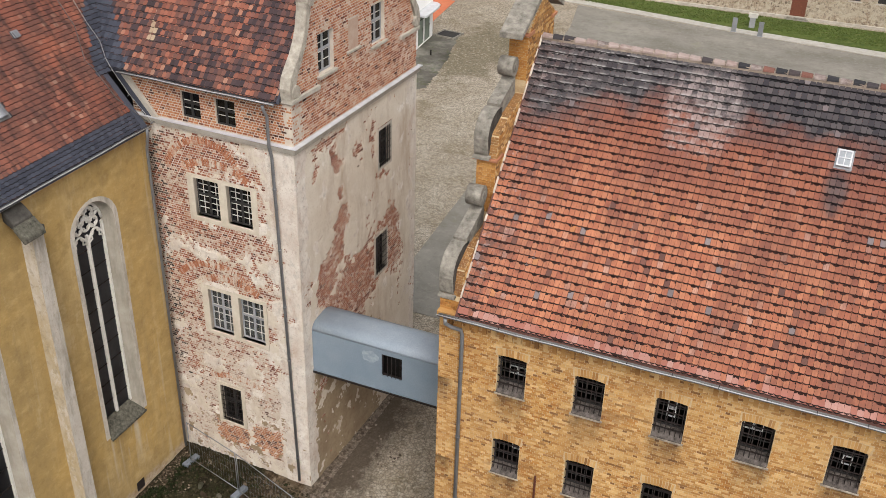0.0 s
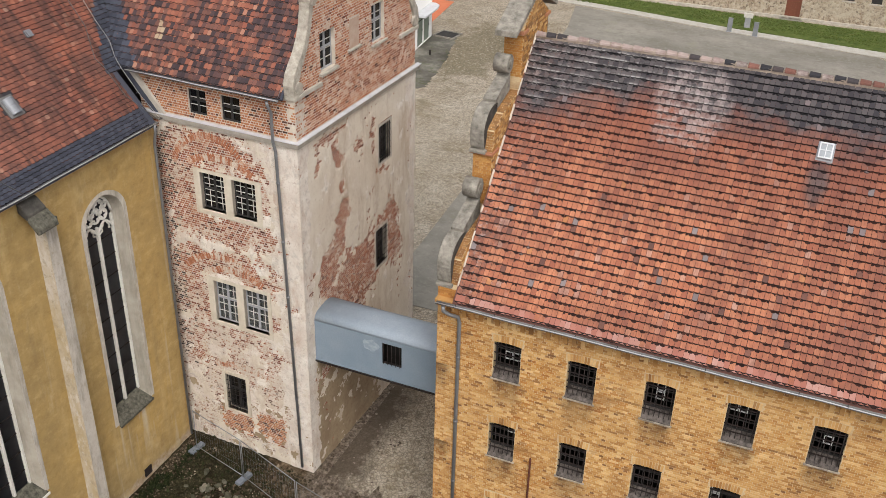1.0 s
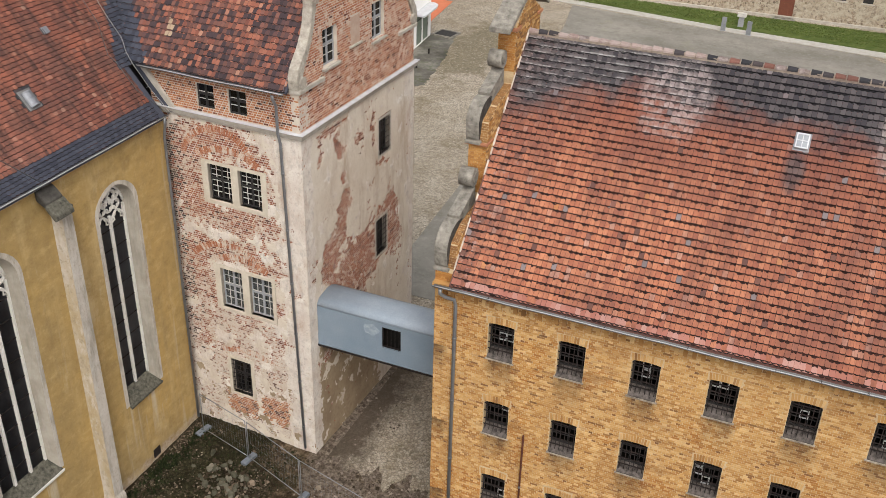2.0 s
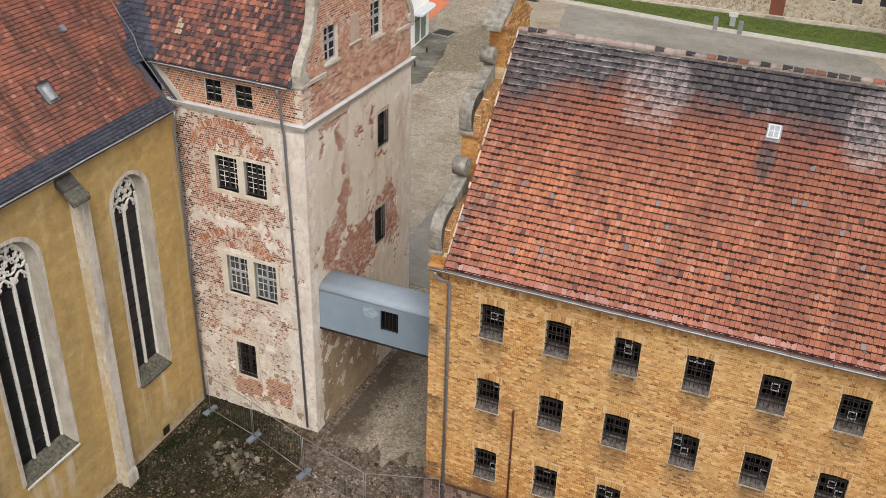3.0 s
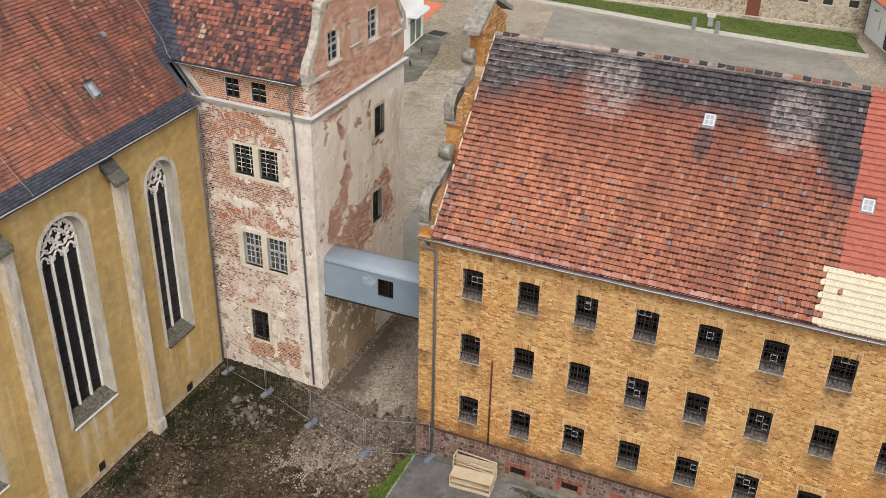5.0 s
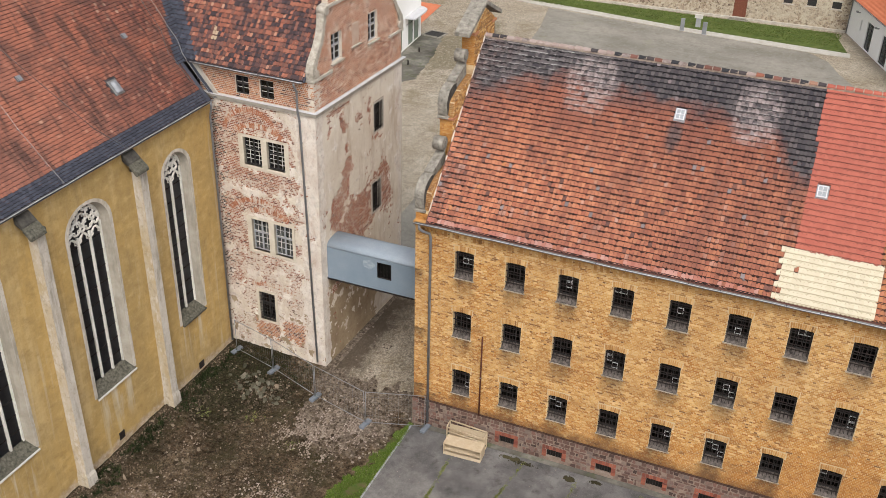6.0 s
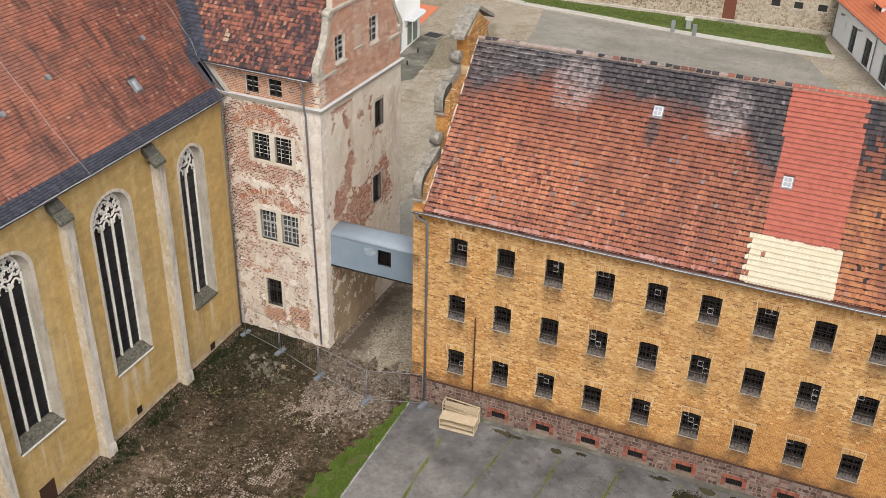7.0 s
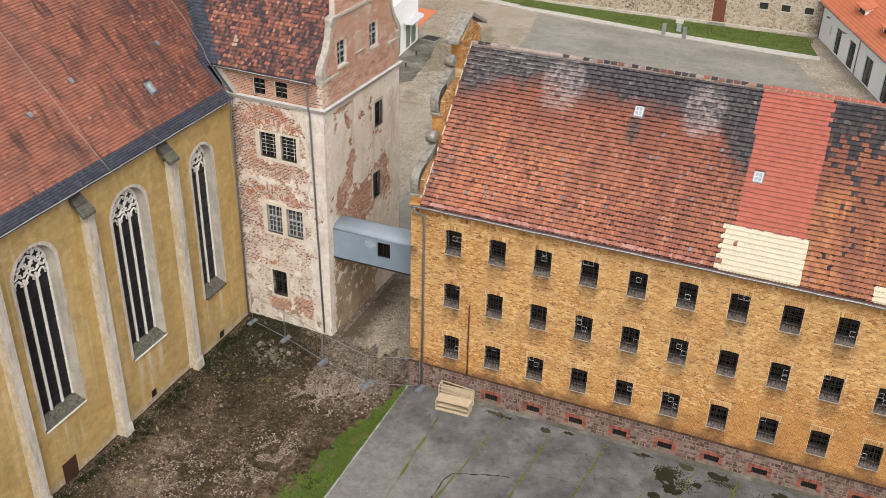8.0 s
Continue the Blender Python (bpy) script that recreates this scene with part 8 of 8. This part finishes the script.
corner = [(rng.gauss(-11.2, 1.2), rng.gauss(-0.5, 1.6)) for _ in range(5200)]
dark_area = [(x, y, ground_height(x, y), rng.uniform(0.02, 0.075)) for x, y in corner if -13.2 < x < -8 and y < 1.9 and noise.noise(Vector((x * 1.6, y * 1.6, 12))) > -0.15]
tagged(stones("moss_bed", dark_area, M["moss"], None, 18, 0.5), "dark moss in the corner of the yard", "moss", "", "stuff")
tagged(stones("moss_cushions", moss, M["moss"], None, 15, 0.16), "dark moss and dirt patches on the asphalt", "moss", "", "stuff")
# mats of moss with ragged rims
V, F = [], []
for cx, cy, sx, sy in ((12.45, -1.6, 0.65, 0.6), (13.3, -0.62, 0.42, 0.22), (12.95, -2.5, 0.5, 0.38), (14.85, -0.68, 0.6, 0.26), (6.14, -0.83, 0.3, 0.22), (7.3, -0.55, 0.28, 0.12), (3.3, -0.6, 0.55, 0.18), (11.3, -0.58, 0.4, 0.13), (12.2, -3.2, 0.35, 0.25), (14.0, -1.7, 0.3, 0.2), (17.8, -0.85, 0.5, 0.25)):
    k0, nx, ny = len(V), int(sx * 70), int(sy * 70)
    deep = []
    for j in range(ny + 1):
        for i in range(nx + 1):
            a, b = -1.4 + 2.8 * i / nx, -1.4 + 2.8 * j / ny
            x, y = cx + a * sx, min(cy + b * sy, -0.4)
            h = 0.85 - a * a - b * b + 0.8 * noise.fractal(Vector((x * 3.0, y * 3.0, 8.0)), 0.7, 2.0, 5)
            deep.append(h)
            V.append((x, y, 0.026 + min(0.03, 0.05 * h) + 0.008 * noise.noise(Vector((x * 14, y * 14, 2.0)))))
    for j in range(ny):
        for i in range(nx):
            q = j * (nx + 1) + i
            if max(deep[q], deep[q + 1], deep[q + nx + 1], deep[q + nx + 2]) > 0:
                F.append((k0 + q, k0 + q + 1, k0 + q + nx + 2, k0 + q + nx + 1))
tagged(mesh_object("moss_mats", V, F, M["moss"]), "dark brown moss mats with ragged rims on the asphalt", "moss", "", "stuff")
chips = [(rng.uniform(-1.4, 20), rng.uniform(-10, -0.5), 0.032, rng.uniform(0.006, 0.02)) for _ in range(900)]
tagged(stones("stone_chips", chips, M["stone_bleached"], None, 16, 0.5), "pale stone chips lying on the asphalt", "stone chips", "", "stuff")

# cracks across the asphalt
crack_rng = random.Random(33)
V, F = [], []
for n in range(8):
    x, y, way = crack_rng.uniform(-1, 18), crack_rng.uniform(-9, -1.2), crack_rng.uniform(-0.6, 0.6) + (1.57 if n % 4 == 0 else 0)
    last = None
    for i in range(crack_rng.randint(14, 34)):
        w = crack_rng.uniform(0.002, 0.008)
        here = [(x - w * math.sin(way), y + w * math.cos(way), 0.0315), (x + w * math.sin(way), y - w * math.cos(way), 0.0315)]
        if y < -0.5 and x > -1.6:
            V += here
            if last:
                F.append((len(V) - 4, len(V) - 3, len(V) - 1, len(V) - 2))
            last = here
        way += crack_rng.gauss(0, 0.3)
        x, y = x + 0.14 * math.cos(way), min(y + 0.14 * math.sin(way), -0.5)
# the broken rim of an old repair
rim = [Vector(p) for p in ((2.5, -9.4), (2.75, -7.6), (2.78, -6.3), (3.0, -5.75), (3.6, -5.5), (4.95, -5.0), (5.7, -4.85))]
last = None
for a, b in zip(rim, rim[1:]):
    for i in range(12):
        p = a.lerp(b, i / 12) + 0.05 * noise.noise_vector(Vector((a.x + i * 0.4, a.y, 3.0))).xy
        side = (b - a).orthogonal().normalized() * 0.05 * max(0.12, 0.5 + noise.noise(Vector((a.x * 3 + i * 0.5, b.y, 9.0))))
        V += [(p.x - side.x, p.y - side.y, 0.0317), (p.x + side.x, p.y + side.y, 0.0317)]
        if last:
            F.append((len(V) - 4, len(V) - 3, len(V) - 1, len(V) - 2))
        last = True
tagged(mesh_object("asphalt_cracks", V, F, M["interior"]), "fine dark cracks in the worn asphalt", "cracks", "", "stuff")

# ---- rubble stones of the plinth ----
def plinth_stones(u0, u1, v0, v1, blocked):
    """Rough stones in uneven courses, each with its own slope and depth."""
    r = random.Random(52)
    V, F = [], []
    m = Matrix.Translation((0, -0.06, 0)) @ WALL_Y
    v, count = v0, 0
    shape = [(0, 1, 2, 3), (0, 4, 5, 1), (1, 5, 6, 2), (2, 6, 7, 3), (3, 7, 4, 0)]
    while v < v1 - 0.08:
        h = min(r.uniform(0.12, 0.22), v1 - v)
        u = u0
        while u < u1:
            w = r.uniform(0.12, 0.34)
            a, b, c, d = u, min(u + w, u1), v, v + h
            u += w
            if b - a < 0.08 or any(b > p - 0.21 and a < q + 0.21 and d > s - 0.02 and c < t + 0.2 for p, q, s, t in blocked):
                continue
            j = lambda: r.uniform(-0.012, 0.045)
            quad = [(a + j(), c + j()), (b - j(), c + j()), (b - j(), d - j()), (a + j(), d - j())]
            mu, mv, lift = (a + b) / 2, (c + d) / 2, r.uniform(0.005, 0.03)
            ps = [(p + (mu - p) * 0.14, q + (mv - q) * 0.18, lift + r.uniform(-0.006, 0.006)) for p, q in quad] + [(p, q, -0.01) for p, q in quad]
            if count < 280 and 2.0 < u < 12.5:
                mesh_object("stone", [m @ Vector(p) for p in ps], shape, M["stone_plinth"], plinth)
                count += 1
                continue
            k0 = len(V)
            V += [m @ Vector(p) for p in ps]
            F += [tuple(i + k0 for i in f) for f in shape]
        v += h
    return tagged(mesh_object("stonework", V, F, M["stone_plinth"], plinth), "rough rubble stones of the plinth", "", "", "stuff")


plinth_stones(PX0 - 0.03, PX1, 0.07, 1.51, cellar)

# ---- facing bricks of the cell block ----
block = [(a - 0.01, b + 0.01, c - 0.08, d + 0.05) for a, b, c, d in win_rects] + [(a - 0.07, b + 0.07, d, d + 0.3) for a, b, c, d in win_rects]


def wall_brick(u, v, r):
    """Amber tones low down, a few odd bricks."""
    low = 0.75 - (v - 1.5) * 0.32 + 0.5 * noise.noise(Vector((u * 0.35, v * 0.8, 3.0))) + 0.085 * max(0.0, u - 7.0)
    if r < low:
        return 2
    if noise.noise(Vector((u * 0.5, v * 0.5, 9.0))) > 0.2 and r < 0.3:
        return 2
    return 1 if r > 0.97 else 0


lay_bricks(front, WALL_Y, PX0, PX1, 1.53, 10.7, 0.26, 0.077, 0.014, [M["brick_yellow"], M["brick_soot"], M["brick_amber"]], clear_of(block), 41, 0.028, 0.003, lambda u, v: -0.6 < u < 2.3 and 7.4 < v < 8.8, "yellow facing bricks of the long wall", "brick", wall_brick)
